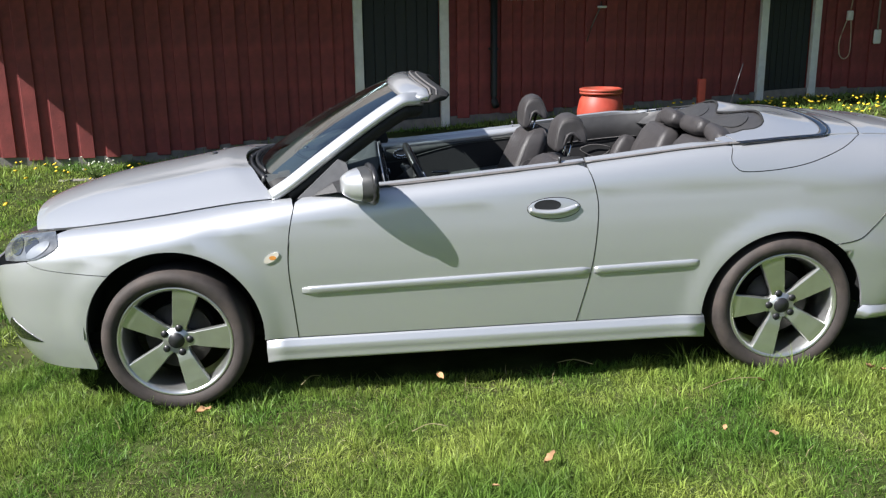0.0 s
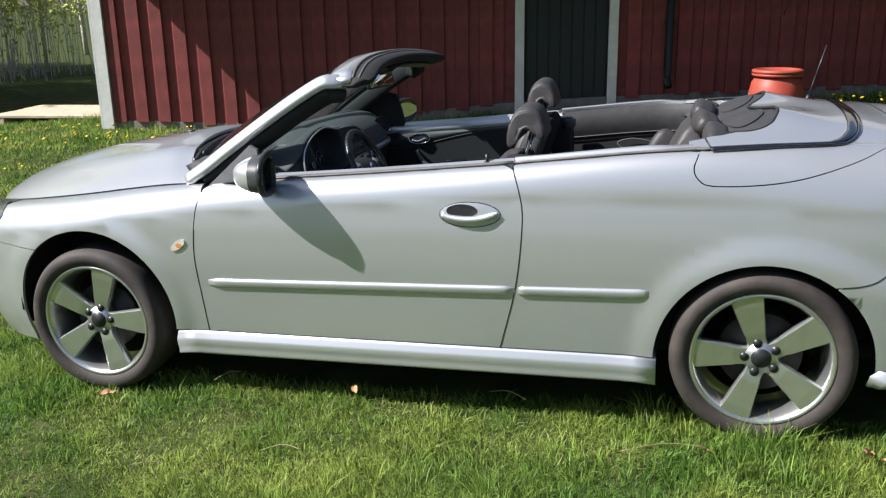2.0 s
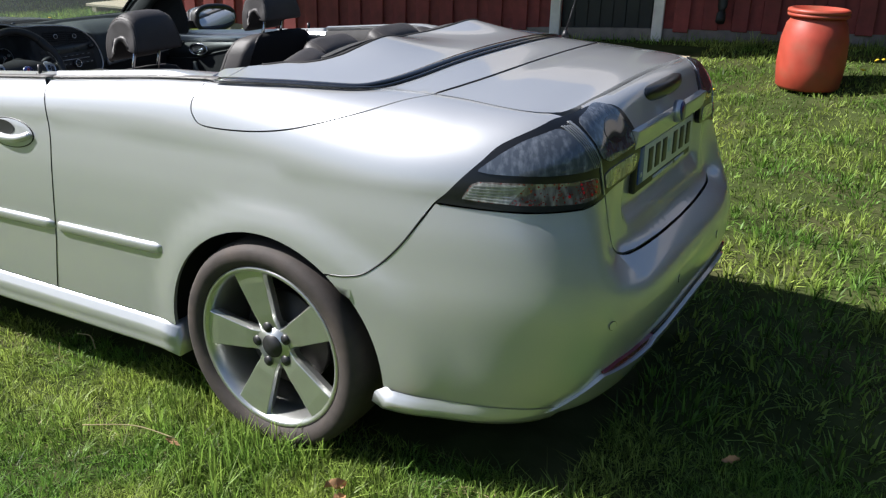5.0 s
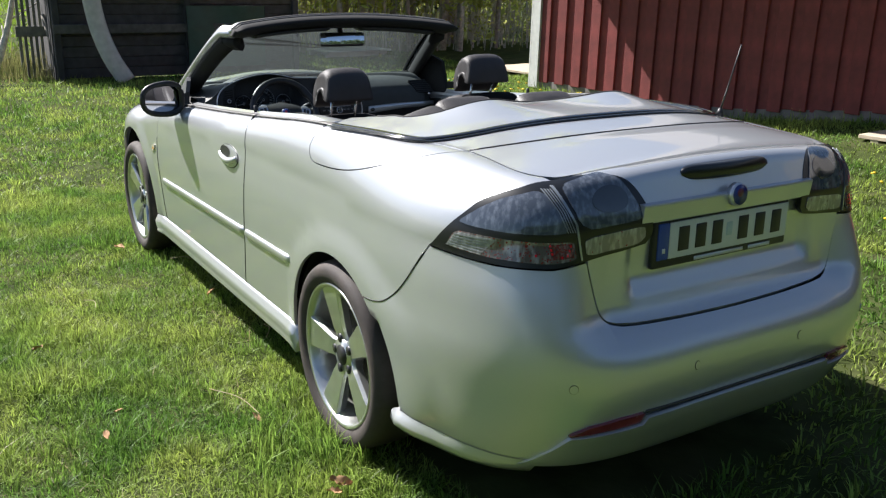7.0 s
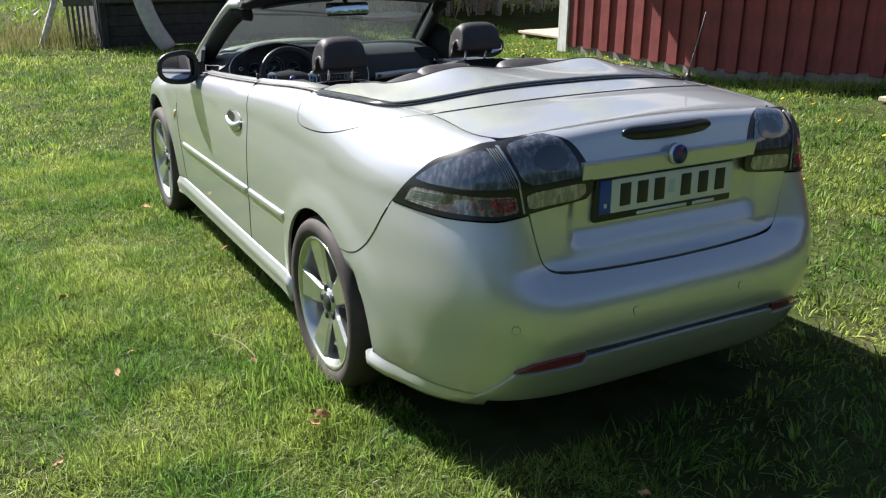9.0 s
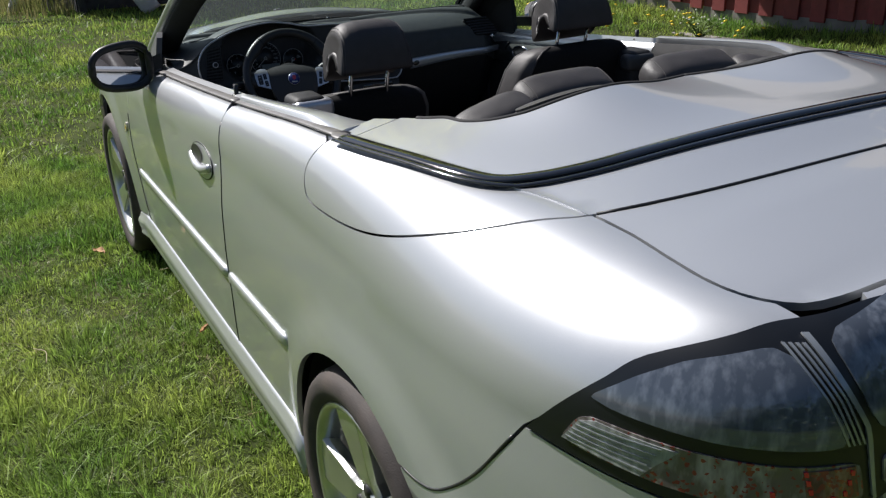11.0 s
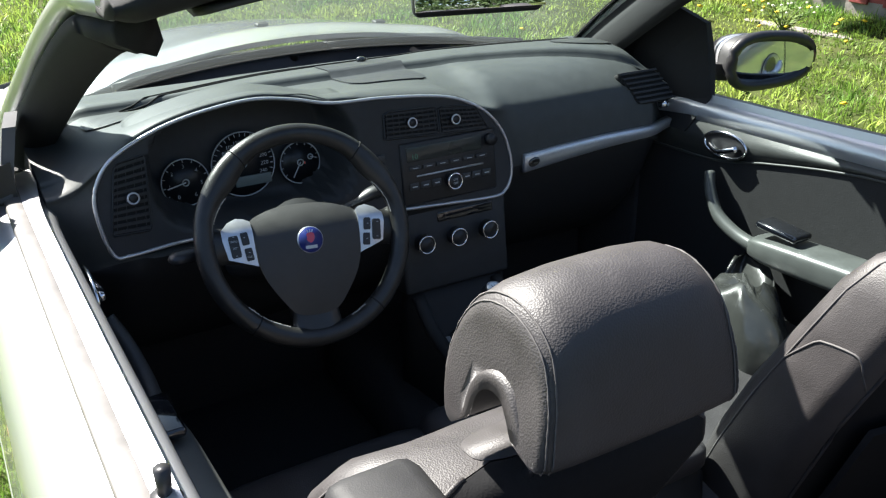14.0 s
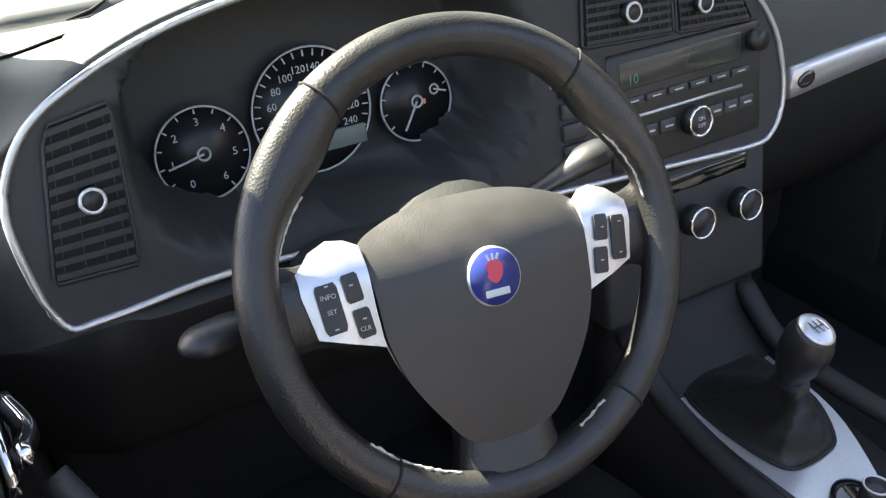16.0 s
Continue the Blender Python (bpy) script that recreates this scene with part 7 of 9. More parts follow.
        for k in range(9):
            f = k / 8
            x = s * (0.084 + 0.072 * f)
            flare = 0.016 * max(0.0, f - 0.55) ** 2 / 0.2
            y0, y1 = -0.036 + 0.012 * f - flare, 0.030 - 0.008 * f + flare * 0.8
            rings.append([m @ Vector((x, y0, z0 if k % 9 else z0)) for z0 in (-0.004,)] + [m @ Vector((x, y, z)) for y, z in ((y1, -0.004), (y1, 0.005), (0.5 * (y0 + y1) + 0.01, 0.0105), (0.5 * (y0 + y1) - 0.01, 0.0105), (y0, 0.005))])
        part("spoke_core", loft(rings), WORN, wheel)
    rings = [[m @ Vector((x * w, y, z)) for x, z in ((-1, -0.010), (1, -0.010), (1.0, 0.006), (0.85, 0.0135), (0.4, h), (-0.4, h), (-0.85, 0.0135), (-1.0, 0.006))] for y, w, h in ((-0.090, 0.034, 0.010), (-0.118, 0.037, 0.0135), (-0.128, 0.038, 0.0165), (-0.140, 0.041, 0.019), (-0.148, 0.047, 0.0205), (-0.155, 0.056, 0.0215), (-0.160, 0.066, 0.0190))]
    part("lower_spoke", loft(rings), WORN, wheel)
    # badge
    b0 = (-0.002, -0.008)
    bm = bmesh.new()
    bmesh.ops.create_cone(bm, cap_ends=True, segments=40, radius1=0.0210, radius2=0.0205, depth=0.006, matrix=m @ Matrix.Translation((*b0, 0.0275)))
    bd = part("wheel_badge", bm, SATIN, wheel, "round blue badge with a red shape")
    bm = bmesh.new()
    bmesh.ops.create_cone(bm, cap_ends=True, segments=40, radius1=0.0195, radius2=0.0195, depth=0.004, matrix=m @ Matrix.Translation((*b0, 0.0290)))
    part("badge_face", bm, EMBLEM_BLUE, bd)
    shield = [(0.0, -0.0075), (0.0045, -0.0045), (0.0065, 0.001), (0.0055, 0.0065), (0.0, 0.0085), (-0.0060, 0.0060), (-0.0050, 0.0010), (-0.0062, -0.002), (-0.0035, -0.0055)]
    o = [(p.x + b0[0], p.y + b0[1] + 0.003) for p in spline([(x, y, 0) for x, y in shield], 4, closed=True)]
    part("badge_mark", fill(o, 0.003, lambda x, y: m @ Vector((x, y, 0.0316)), EMBLEM_RED, "badge_mark", 0, False, 0.0008), None, bd)
    for k in (-1, 0, 1):
        bm = box(bmesh.new(), -0.0009, 0, 0, 0.0009, 0.0045, 0.0008, m=m @ Matrix.Translation((b0[0] + 0.0028 * k, b0[1] + 0.0115, 0.0309)) @ Matrix.Rotation(-0.45 * k, 4, "Z"))
        part("badge_crown", bm, DIAL_WHITE, bd, shade=False)
    bm = box(bmesh.new(), b0[0] - 0.0095, b0[1] - 0.0135, 0.0309, b0[0] + 0.0095, b0[1] - 0.0085, 0.0316, 0.0004, m=m)
    part("badge_bar", bm, DIAL_WHITE, bd)
    # stalks with flattened, rounded ends
    for s, pts in ((-1, [(-0.03, 0.015, -0.045), (-0.10, 0.008, -0.042), (-0.150, -0.004, -0.030), (-0.178, -0.008, -0.022), (-0.206, -0.012, -0.016)]), (1, [(0.03, 0.020, -0.050), (0.08, 0.034, -0.048), (0.115, 0.046, -0.044), (0.140, 0.056, -0.038), (0.160, 0.060, -0.032)])):
        path = spline([m @ Vector(p) for p in pts], 6)
        n = len(path)
        st = part("stalk", tube(path, 0.0135, 12, flat=0.72, taper=[(0.62 + 0.5 * smooth(0.35, 0.75, i / (n - 1))) * math.sqrt(max(0.12, 1 - max(0.0, (i / (n - 1) - 0.85) / 0.155) ** 2)) for i in range(n)]), BLACK_TRIM, wheel, "black control stalk with pale marks")
        p = path[int(n * 0.80)]
        for k in range(3):
            bm = box(bmesh.new(), -0.0022, -0.0006, 0, 0.0022, 0.0006, 0.0004, m=Matrix.Translation(p + nrm * 0.0105 + up * (0.004 - 0.004 * k)) @ m.to_3x3().to_4x4())
            part("stalk_mark", bm, PALE_MARK, st, shade=False)


build_wheel_rim()


# -- centre console --
def build_console():
    rings = []
    for x, z, w in ((0.93, 0.70, 0.115), (0.97, 0.62, 0.105), (1.03, 0.572, 0.095), (1.15, 0.556, 0.090), (1.27, 0.545, 0.085), (1.375, 0.540, 0.085), (1.385, 0.575, 0.085), (1.40, 0.590, 0.085), (1.55, 0.590, 0.085), (1.57, 0.50, 0.08)):
        rings.append([Vector((x, 0.04 + y * w, zz)) for y, zz in ((-1, 0.35), (-1, z - 0.02), (-0.85, z - 0.003), (0, z), (0.85, z - 0.003), (1, z - 0.02), (1, 0.35))])
    con = part("centre_console", loft(rings), FOOTWELL, CAR, "black centre console with a silver gear surround")
    lid = lambda x: 0.578 - 0.02 * (x - 1.0)
    frame_out = [(0.990, -0.027), (0.980, 0.040), (0.992, 0.108), (1.030, 0.112), (1.120, 0.100), (1.204, 0.058), (1.262, 0.015), (1.286, -0.014), (1.272, -0.030), (1.180, -0.033), (1.090, -0.036)]
    mouth = [(1.006, -0.004), (0.996, 0.045), (1.004, 0.096), (1.040, 0.100), (1.100, 0.095), (1.148, 0.066), (1.160, 0.040), (1.158, -0.006), (1.128, -0.020), (1.070, -0.024), (1.026, -0.018)]
    ring = [(p.x, p.y) for p in spline([(x, y, 0) for x, y in frame_out], 4, closed=True)]
    part("gear_surround", fill(ring, 0.012, lambda x, y: Vector((x, y, lid(x))), SATIN, "gear_surround", 0, False, 0.008), None, con, "satin silver gear surround")
    # folded gaiter from the surround's mouth up to the knob
    base = spline([(x, y, 0) for x, y in mouth], 6, closed=True)
    mid = sum(base, Vector()) / len(base)
    rings, top = [], Vector((1.138, -0.004, 0))
    for z, r, f, fold in ((0.0002, 1.0, 0.0, 0), (0.003, 0.99, 0.0, 0), (0.006, 0.93, 0.02, 0.1), (0.012, 0.80, 0.12, 0.5), (0.026, 0.66, 0.28, 1.0), (0.034, 0.58, 0.36, 0.5), (0.046, 0.52, 0.48, 1.0), (0.054, 0.42, 0.58, 0.6), (0.066, 0.36, 0.72, 0.8), (0.080, 0.25, 0.86, 0.3), (0.098, 0.20, 0.97, 0.0)):
        c = mid.lerp(top, f)
        rings.append([Vector((c.x + (p.x - mid.x) * r * (1 + 0.07 * fold * math.sin(i * 0.55 + 40 * z)), c.y + (p.y - mid.y) * r * (1 + 0.07 * fold * math.cos(i * 0.72 + 60 * z)), lid(p.x) + z + 0.004 * fold * math.sin(i * 0.48))) for i, p in enumerate(base)])
    part("gear_gaiter", loft(rings), GAITER, con, "folded black leather gaiter")
    part("gaiter_frame", tube([Vector((p.x, p.y, lid(p.x) + 0.0015)) for p in base], 0.0022, 6, closed=True), FOOTWELL, con)
    # knob: a black pear with a slanting silver cap
    km = pose(1.140, -0.006, 0.700, -4, 14, 0)
    prof = [(0.010, -0.034), (0.013, -0.026), (0.0185, -0.014), (0.0235, 0.0), (0.0255, 0.014), (0.0250, 0.026), (0.0215, 0.036), (0.0190, 0.040)]
    kn = part("gear_knob", loft([[km @ Vector((r * 1.08 * math.cos(a), r * math.sin(a), z + 0.25 * r * math.cos(a) * (z > 0.02) * -0.4)) for a in [2 * math.pi * i / 32 for i in range(32)]] for r, z in [(0.88 * r, z) for r, z in prof]]), BLACK_TRIM, con, "black gear knob with a silver cap")
    cap = [[km @ Vector((r * 1.08 * math.cos(a), r * math.sin(a), z - 0.10 * r * math.cos(a))) for a in [2 * math.pi * i / 32 for i in range(32)]] for r, z in ((0.0172, 0.0385), (0.0170, 0.0408), (0.0160, 0.0422), (0.010, 0.0436), (0.002, 0.0440))]
    part("knob_cap", loft(cap), SATIN, kn)
    for dy in (-0.006, 0.0, 0.006):
        part("gate_mark", box(bmesh.new(), -0.007, dy - 0.0005, 0.0444, 0.007, dy + 0.0005, 0.0449, m=km), BLACK_TRIM, kn, shade=False)
    part("gate_mark", box(bmesh.new(), -0.0005, -0.0065, 0.0444, 0.0005, 0.0065, 0.0449, m=km), BLACK_TRIM, kn, shade=False)
    # ignition dish between the seats with its turn switch
    part("ignition_dish", pillow((0.036, 0.024, 0.006), 0.5, 0.9, 28, 8, pose(1.226, 0.003, 0.577, 0, 0, -32)), GLOSS_BLACK, con)
    bm = bmesh.new()
    cyl(bm, (1.228, 0.014, 0.576), (1.230, 0.015, 0.603), 0.0135, 0.0115, 20)
    sw = part("ignition_switch", bm, BLACK_TRIM, con)
    part("switch_ring", tube([Vector((1.230 + 0.0118 * math.cos(a), 0.015 + 0.0118 * math.sin(a), 0.603)) for a in [2 * math.pi * i / 24 for i in range(24)]], 0.0013, 6, closed=True), SATIN, sw)
    # padded rails on both sides of the console
    for y0, y1 in ((-0.052, -0.068), (0.128, 0.146)):
        path = spline([(0.955, y0, 0.640), (1.03, y0, 0.590), (1.16, (y0 + y1) / 2, 0.578), (1.28, y1, 0.590), (1.385, y1, 0.610)], 6)
        part("console_rail", tube(path, 0.0145, 10, flat=0.75), FOOTWELL, con)
    part("armrest_lid", pillow((0.088, 0.086, 0.022), 0.35, 0.30, m=pose(1.478, 0.040, 0.606, 0, -2, 0)), LEATHER, con, "padded leather armrest lid with a sewn edge")
    for e in (-1, 1):
        part("stitching", tube([Vector((1.402 + 0.0078 * k, 0.040 + e * 0.068, 0.6270 + 0.00025 * k - 0.012 * max(0.0, 1 - k / 3) ** 2)) for k in range(20)], 0.0008, 5, taper=[1.3 if k % 2 else 0.6 for k in range(20)]), STITCH, con)


build_console()
# crumpled bag on the far seat, beside the door
SHINY = material("shiny_leather", (0.030, 0.031, 0.029), 0.24, vary=0.2, scale=20, bump=0.15, bump_scale=60, coat=0.3)


def crumpled_bag():
    rings = []
    for i, (z, r) in enumerate(((0.49, 0.05), (0.495, 0.11), (0.53, 0.115), (0.57, 0.10), (0.61, 0.08), (0.64, 0.06), (0.655, 0.03))):
        rings.append([Vector((1.27 - 0.10 * (z - 0.5) + r * 1.15 * math.cos(a) * (1 + 0.16 * math.sin(3 * a + i * 0.5) + 0.07 * math.sin(7 * a + i)), 0.50 + 0.2 * (z - 0.5) + r * 0.8 * math.sin(a) * (1 + 0.16 * math.cos(4 * a + i * 0.6)), z + 0.012 * math.sin(3 * a + i) * (i > 1))) for a in [2 * math.pi * j / 56 for j in range(56)]])
    bag = part("leather_bag", loft(rings, caps=True), SHINY, None, "crumpled shiny black leather bag on the passenger seat")
    tagged(bag, category="bag")
    bag.matrix_world = CAR.matrix_world
    # a stiff flap that stands up and folds over
    rows = []
    for u in np.linspace(0, 1, 16):
        rows.append([Vector((1.165 + 0.12 * v + 0.02 * math.sin(5 * u) + 0.018 * math.sin(7 * v + 2 * u), 0.44 + 0.16 * u + 0.03 * math.sin(4 * v), 0.575 + 0.09 * u - 0.05 * v * v + 0.02 * math.sin(6 * u + 3 * v))) for v in np.linspace(0, 1, 16)])
    fl = sheet("flap", rows, SHINY, parent=bag, rim=0.006)
    part("flap_edge", tube([r[0] for r in rows], 0.006, 8), SHINY, fl)


crumpled_bag()

# ---- the barn ----
def leaf_material(name, base, yellow, through=0.4, vary=0.25, patch=0.9):
    """Thin green leaf: matt, lets light through, differs from blade to blade and patch to patch."""
    m = bpy.data.materials.new(name)
    m.use_nodes = True
    n, l = m.node_tree.nodes, m.node_tree.links
    b = n["Principled BSDF"]
    tc, ns, mix = n.new("ShaderNodeTexCoord"), n.new("ShaderNodeTexNoise"), n.new("ShaderNodeMix")
    ns.inputs["Scale"].default_value, ns.inputs["Detail"].default_value = patch, 4.0
    l.new(tc.outputs["Object"], ns.inputs["Vector"])
    mr = n.new("ShaderNodeMapRange")
    mr.inputs["From Min"].default_value, mr.inputs["From Max"].default_value = 0.38, 0.66
    l.new(ns.outputs["Fac"], mr.inputs["Value"])
    mix.data_type = "RGBA"
    mix.inputs["A"].default_value, mix.inputs["B"].default_value = (*base, 1), (*yellow, 1)
    l.new(mr.outputs["Result"], mix.inputs["Factor"])
    geo, rv, hsv = n.new("ShaderNodeNewGeometry"), n.new("ShaderNodeMapRange"), n.new("ShaderNodeHueSaturation")
    rv.inputs["To Min"].default_value, rv.inputs["To Max"].default_value = 1 - vary, 1 + vary
    l.new(geo.outputs["Random Per Island"], rv.inputs["Value"])
    l.new(rv.outputs["Result"], hsv.inputs["Value"])
    l.new(mix.outputs["Result"], hsv.inputs["Color"])
    l.new(hsv.outputs["Color"], b.inputs["Base Color"])
    b.inputs["Roughness"].default_value = 0.5
    b.inputs["Specular IOR Level"].default_value = 0.35
    tr, ms = n.new("ShaderNodeBsdfTranslucent"), n.new("ShaderNodeMixShader")
    l.new(hsv.outputs["Color"], tr.inputs["Color"])
    ms.inputs[0].default_value = through
    l.new(b.outputs[0], ms.inputs[1])
    l.new(tr.outputs[0], ms.inputs[2])
    l.new(ms.outputs[0], n["Material Output"].inputs["Surface"])
    return m


BARN = Matrix.Translation((BARN_AT.x, BARN_AT.y, 0)) @ Matrix.Rotation(math.atan(BARN_SLOPE), 4, "Z")
ALONG = math.sqrt(1 + BARN_SLOPE ** 2)


def barn_u(x):
    return (x - BARN_AT.x) * ALONG


def barn_base(u):
    return ground_z(BARN_AT.x + u / ALONG, wall_y(BARN_AT.x + u / ALONG) - 0.05)


def build_barn():
    barn = new("barn")
    barn.matrix_world = BARN
    tagged(barn, "red-painted wooden barn with white trim and dark doors", "barn")
    doors = [(barn_u(0.73), barn_u(1.62)), (barn_u(5.80), barn_u(6.44))]
    length = 14.0
    # wall core, cut round the doors
    bm = bmesh.new()
    cuts = [0.0] + [v for d in doors for v in d] + [length]
    for a, b in zip(cuts[::2], cuts[1::2]):
        box(bm, a, 0.03, 0.2, b, 0.18, 2.75)
    for a, b in doors:
        box(bm, a, 0.03, 2.25, b, 0.18, 2.75)
    wall = part("wall", bm, RED_WOOD, barn, shade=False)
    for name, lo, hi in (("end_wall", (0.0, 0.18, 0.1), (0.15, 8.0, 2.75)), ("end_wall", (length - 0.15, 0.18, 0.1), (length, 8.0, 2.75)), ("back_wall", (0.15, 7.85, 0.1), (length - 0.15, 8.0, 2.75))):
        part(name, box(bmesh.new(), *lo, *hi), RED_WOOD, barn, shade=False)
    bm = bmesh.new()
    box(bm, -0.12, -1.25, 2.42, length + 0.2, 8.3, 2.52)
    part("eaves", bm, GREY_WOOD, barn, shade=False)
    rings = [[Vector((x, -1.25, 2.52)), Vector((x, 4.0, 5.2)), Vector((x, 8.3, 2.52))] for x in (-0.12, length + 0.2)]
    part("roof", loft(rings), CONCRETE, barn, shade=False)
    # footing
    for a, b in ((0.0, 4.6), (4.6, 9.4), (9.4, length)):
        bm = bmesh.new()
        rings = []
        for i in range(12):
            u = a + (b - a) * i / 11
            z = barn_base(u)
            rings.append([Vector((u, 0.0, z - 0.4)), Vector((u, 0.0 + 0.015 * noise.noise(Vector((u * 3, 0, 0))), z + 0.115)), Vector((u, 0.20, z + 0.115)), Vector((u, 0.20, z - 0.4))])
        bm.free()
        part("footing", loft(rings), CONCRETE, barn, "old grey concrete footing", shade=False)
    # white trim
    def white(name, u0, u1, z0, z1, proud=0.034, label=""):
        return part(name, box(bmesh.new(), u0, -proud, z0, u1, 0.0305, z1, 0.004, segs=1), WHITE_WOOD, barn, label, shade=False)
    white("corner_board", -0.012, 0.118, barn_base(0.05) + 0.02, 2.44, 0.05)
    part("corner_return", box(bmesh.new(), -0.035, -0.05, barn_base(0.05) + 0.02, -0.0125, 0.12, 2.44), WHITE_WOOD, barn, shade=False)
    for a, b in doors:
        z = barn_base((a + b) / 2)
        white("door_post", a - 0.10, a, z - 0.02, 2.30)
        white("door_post", b, b + 0.10, z - 0.02, 2.30)
        white("door_head", a - 0.10, b + 0.10, 2.301, 2.40)
        leaf = part("door", box(bmesh.new(), a + 0.004, 0.05, z + 0.02, b - 0.004, 0.09, 2.24), BLACK_WOOD, barn, "black-painted plank door", shade=False)
        n = 7
        for i in range(n):
            w = (b - a - 0.03) / n
            part("plank", box(bmesh.new(), a + 0.015 + i * w + 0.004, 0.036, z + 0.03, a + 0.015 + (i + 1) * w - 0.004, 0.0495, 2.23, 0.003, segs=1), BLACK_WOOD, leaf, shade=False)
        part("hinge", box(bmesh.new(), a + 0.02, 0.028, z + 1.32, a + 0.30, 0.0355, z + 1.36), BLACK_WOOD, leaf, shade=False)
    white("window_sill_board", barn_u(2.36), barn_u(5.62), 1.865, 2.0, 0.045, "white-painted board under the eaves")
    # planks: every other one stands proud
    me_cache = {}
    u, k = 0.122, 0
    while u < length - 0.1:
        w = 0.132
        clear = all(u + w < a - 0.104 or u > b + 0.104 for a, b in doors)
        if clear:
            z0 = round((barn_base(u + w / 2) + 0.10) / 0.04) * 0.04
            proud = k % 2 == 0
            key = (z0, proud)
            if key not in me_cache:
                bm = box(bmesh.new(), 0.0, -0.026 if proud else 0.004, z0, w + (0.012 if proud else 0), 0.028, 2.42, 0.004, segs=1)
                me = bpy.data.meshes.new("plank")
                bm.to_mesh(me)
                bm.free()
                me.materials.append(RED_WOOD)
                me_cache[key] = me
            ob = part("plank", me_cache[key], None, wall)
            ob.location = (u, 0.0015 * random.uniform(-1, 1) - (0.0 if proud else 0.0), 0)
        u += w
        k += 1
    # downpipe
    path = [Vector((barn_u(2.24), -0.075, 2.4)), Vector((barn_u(2.24), -0.075, 0.78)), Vector((barn_u(2.24), -0.09, 0.72)), Vector((barn_u(2.24) + 0.0, -0.16, 0.66))]
    pipe = part("downpipe", tube(path, 0.042, 12), BLACK_WOOD, barn, "dark downpipe with a bent outlet")
    part("pipe_clip", box(bmesh.new(), barn_u(2.24) - 0.055, -0.075, 1.30, barn_u(2.24) + 0.055, -0.02, 1.33, 0.004), BLACK_WOOD, pipe, shade=False)
    return barn


barn = build_barn()


def on_wall(name, bm, mat, label, category):
    ob = part(name, bm, mat, None, label)
    tagged(ob, category=category)
    ob.matrix_world = BARN
    return ob


# tap bracket with a cable, and a cord with a white socket on hooks
u = barn_u(3.56)
bm = box(bmesh.new(), u - 0.05, -0.10, 1.762, u + 0.055, -0.04, 1.79, 0.008)
tap = on_wall("wall_bracket", bm, WHITE_WOOD, "small white bracket on the red wall", "bracket")
part("rod", tube([Vector((u - 0.02, -0.07, 1.775)), Vector((u - 0.12, -0.06, 1.55)), Vector((u - 0.17, -0.05, 1.38))], 0.008, 6), GREY_WOOD, tap)
part("nail", box(bmesh.new(), u + 0.0, -0.06, 1.79, u + 0.006, -0.02, 1.84), BLACK_WOOD, tap)
u = barn_u(6.90)
loop = spline([(u + 0.06, -0.05, 2.3), (u + 0.05, -0.05, 1.80), (u, -0.06, 1.62), (u - 0.09, -0.06, 1.35), (u - 0.08, -0.06, 1.16), (u, -0.06, 1.10), (u + 0.07, -0.06, 1.18), (u + 0.06, -0.06, 1.45), (u + 0.04, -0.06, 1.62)], 6)
cord = on_wall("extension_cord", tube(loop, 0.007, 6), PALE_WOOD, "pale extension cord hanging from the wall", "cord")
part("socket", box(bmesh.new(), u - 0.02, -0.09, 1.58, u + 0.06, -0.045, 1.70, 0.012), WHITE_WOOD, cord)
u = barn_u(7.35)
tool = on_wall("hand_tool", tube([Vector((u, -0.06, 1.9)), Vector((u, -0.06, 1.35))], 0.012, 8), GREY_WOOD, "old hand tool hung against the wall", "tool")
part("head", box(bmesh.new(), u - 0.05, -0.075, 1.28, u + 0.06, -0.045, 1.46, 0.02), WHITE_WOOD, tool)


# ---- things by the barn ----
def lathe(prof, n=40):
    return [[Vector((r * math.cos(2 * math.pi * k / n), r * math.sin(2 * math.pi * k / n), z)) for k in range(n)] for r, z in prof]


z = ground_z(3.24, 4.86)
h = 0.93 - z
barrel = part("barrel", loft(lathe([(0.215, 0.0), (0.235, 0.02), (0.252, 0.3 * h), (0.245, 0.62 * h), (0.222, 0.80 * h), (0.200, 0.86 * h), (0.196, 0.90 * h)])), RED_PLASTIC, None, "weathered red plastic barrel beside the barn")
tagged(barrel, category="barrel")
barrel.location = (3.24, 4.86, z)
part("rim", loft(lathe([(0.18, 0.90 * h), (0.222, 0.90 * h), (0.226, 0.93 * h), (0.210, 0.945 * h), (0.228, 0.955 * h), (0.226, 0.985 * h), (0.205, h), (0.19, h), (0.185, 0.97 * h)])), RED_PLASTIC, barrel)
part("lid", loft(lathe([(0.0, 0.955 * h), (0.186, 0.955 * h), (0.186, 0.965 * h), (0.0, 0.97 * h)])), RED_PLASTIC, barrel)
z = ground_z(4.75, 6.0)
post = part("red_post", box(bmesh.new(), -0.045, -0.03, -0.2, 0.045, 0.03, 0.93 - z, 0.006), material("red_post_paint", (0.50, 0.075, 0.045), 0.6, vary=0.15, scale=12, stain=0.3), None, "short red-painted wooden post in the grass")
tagged(post, category="post")
post.location = (4.75, 6.0, z)


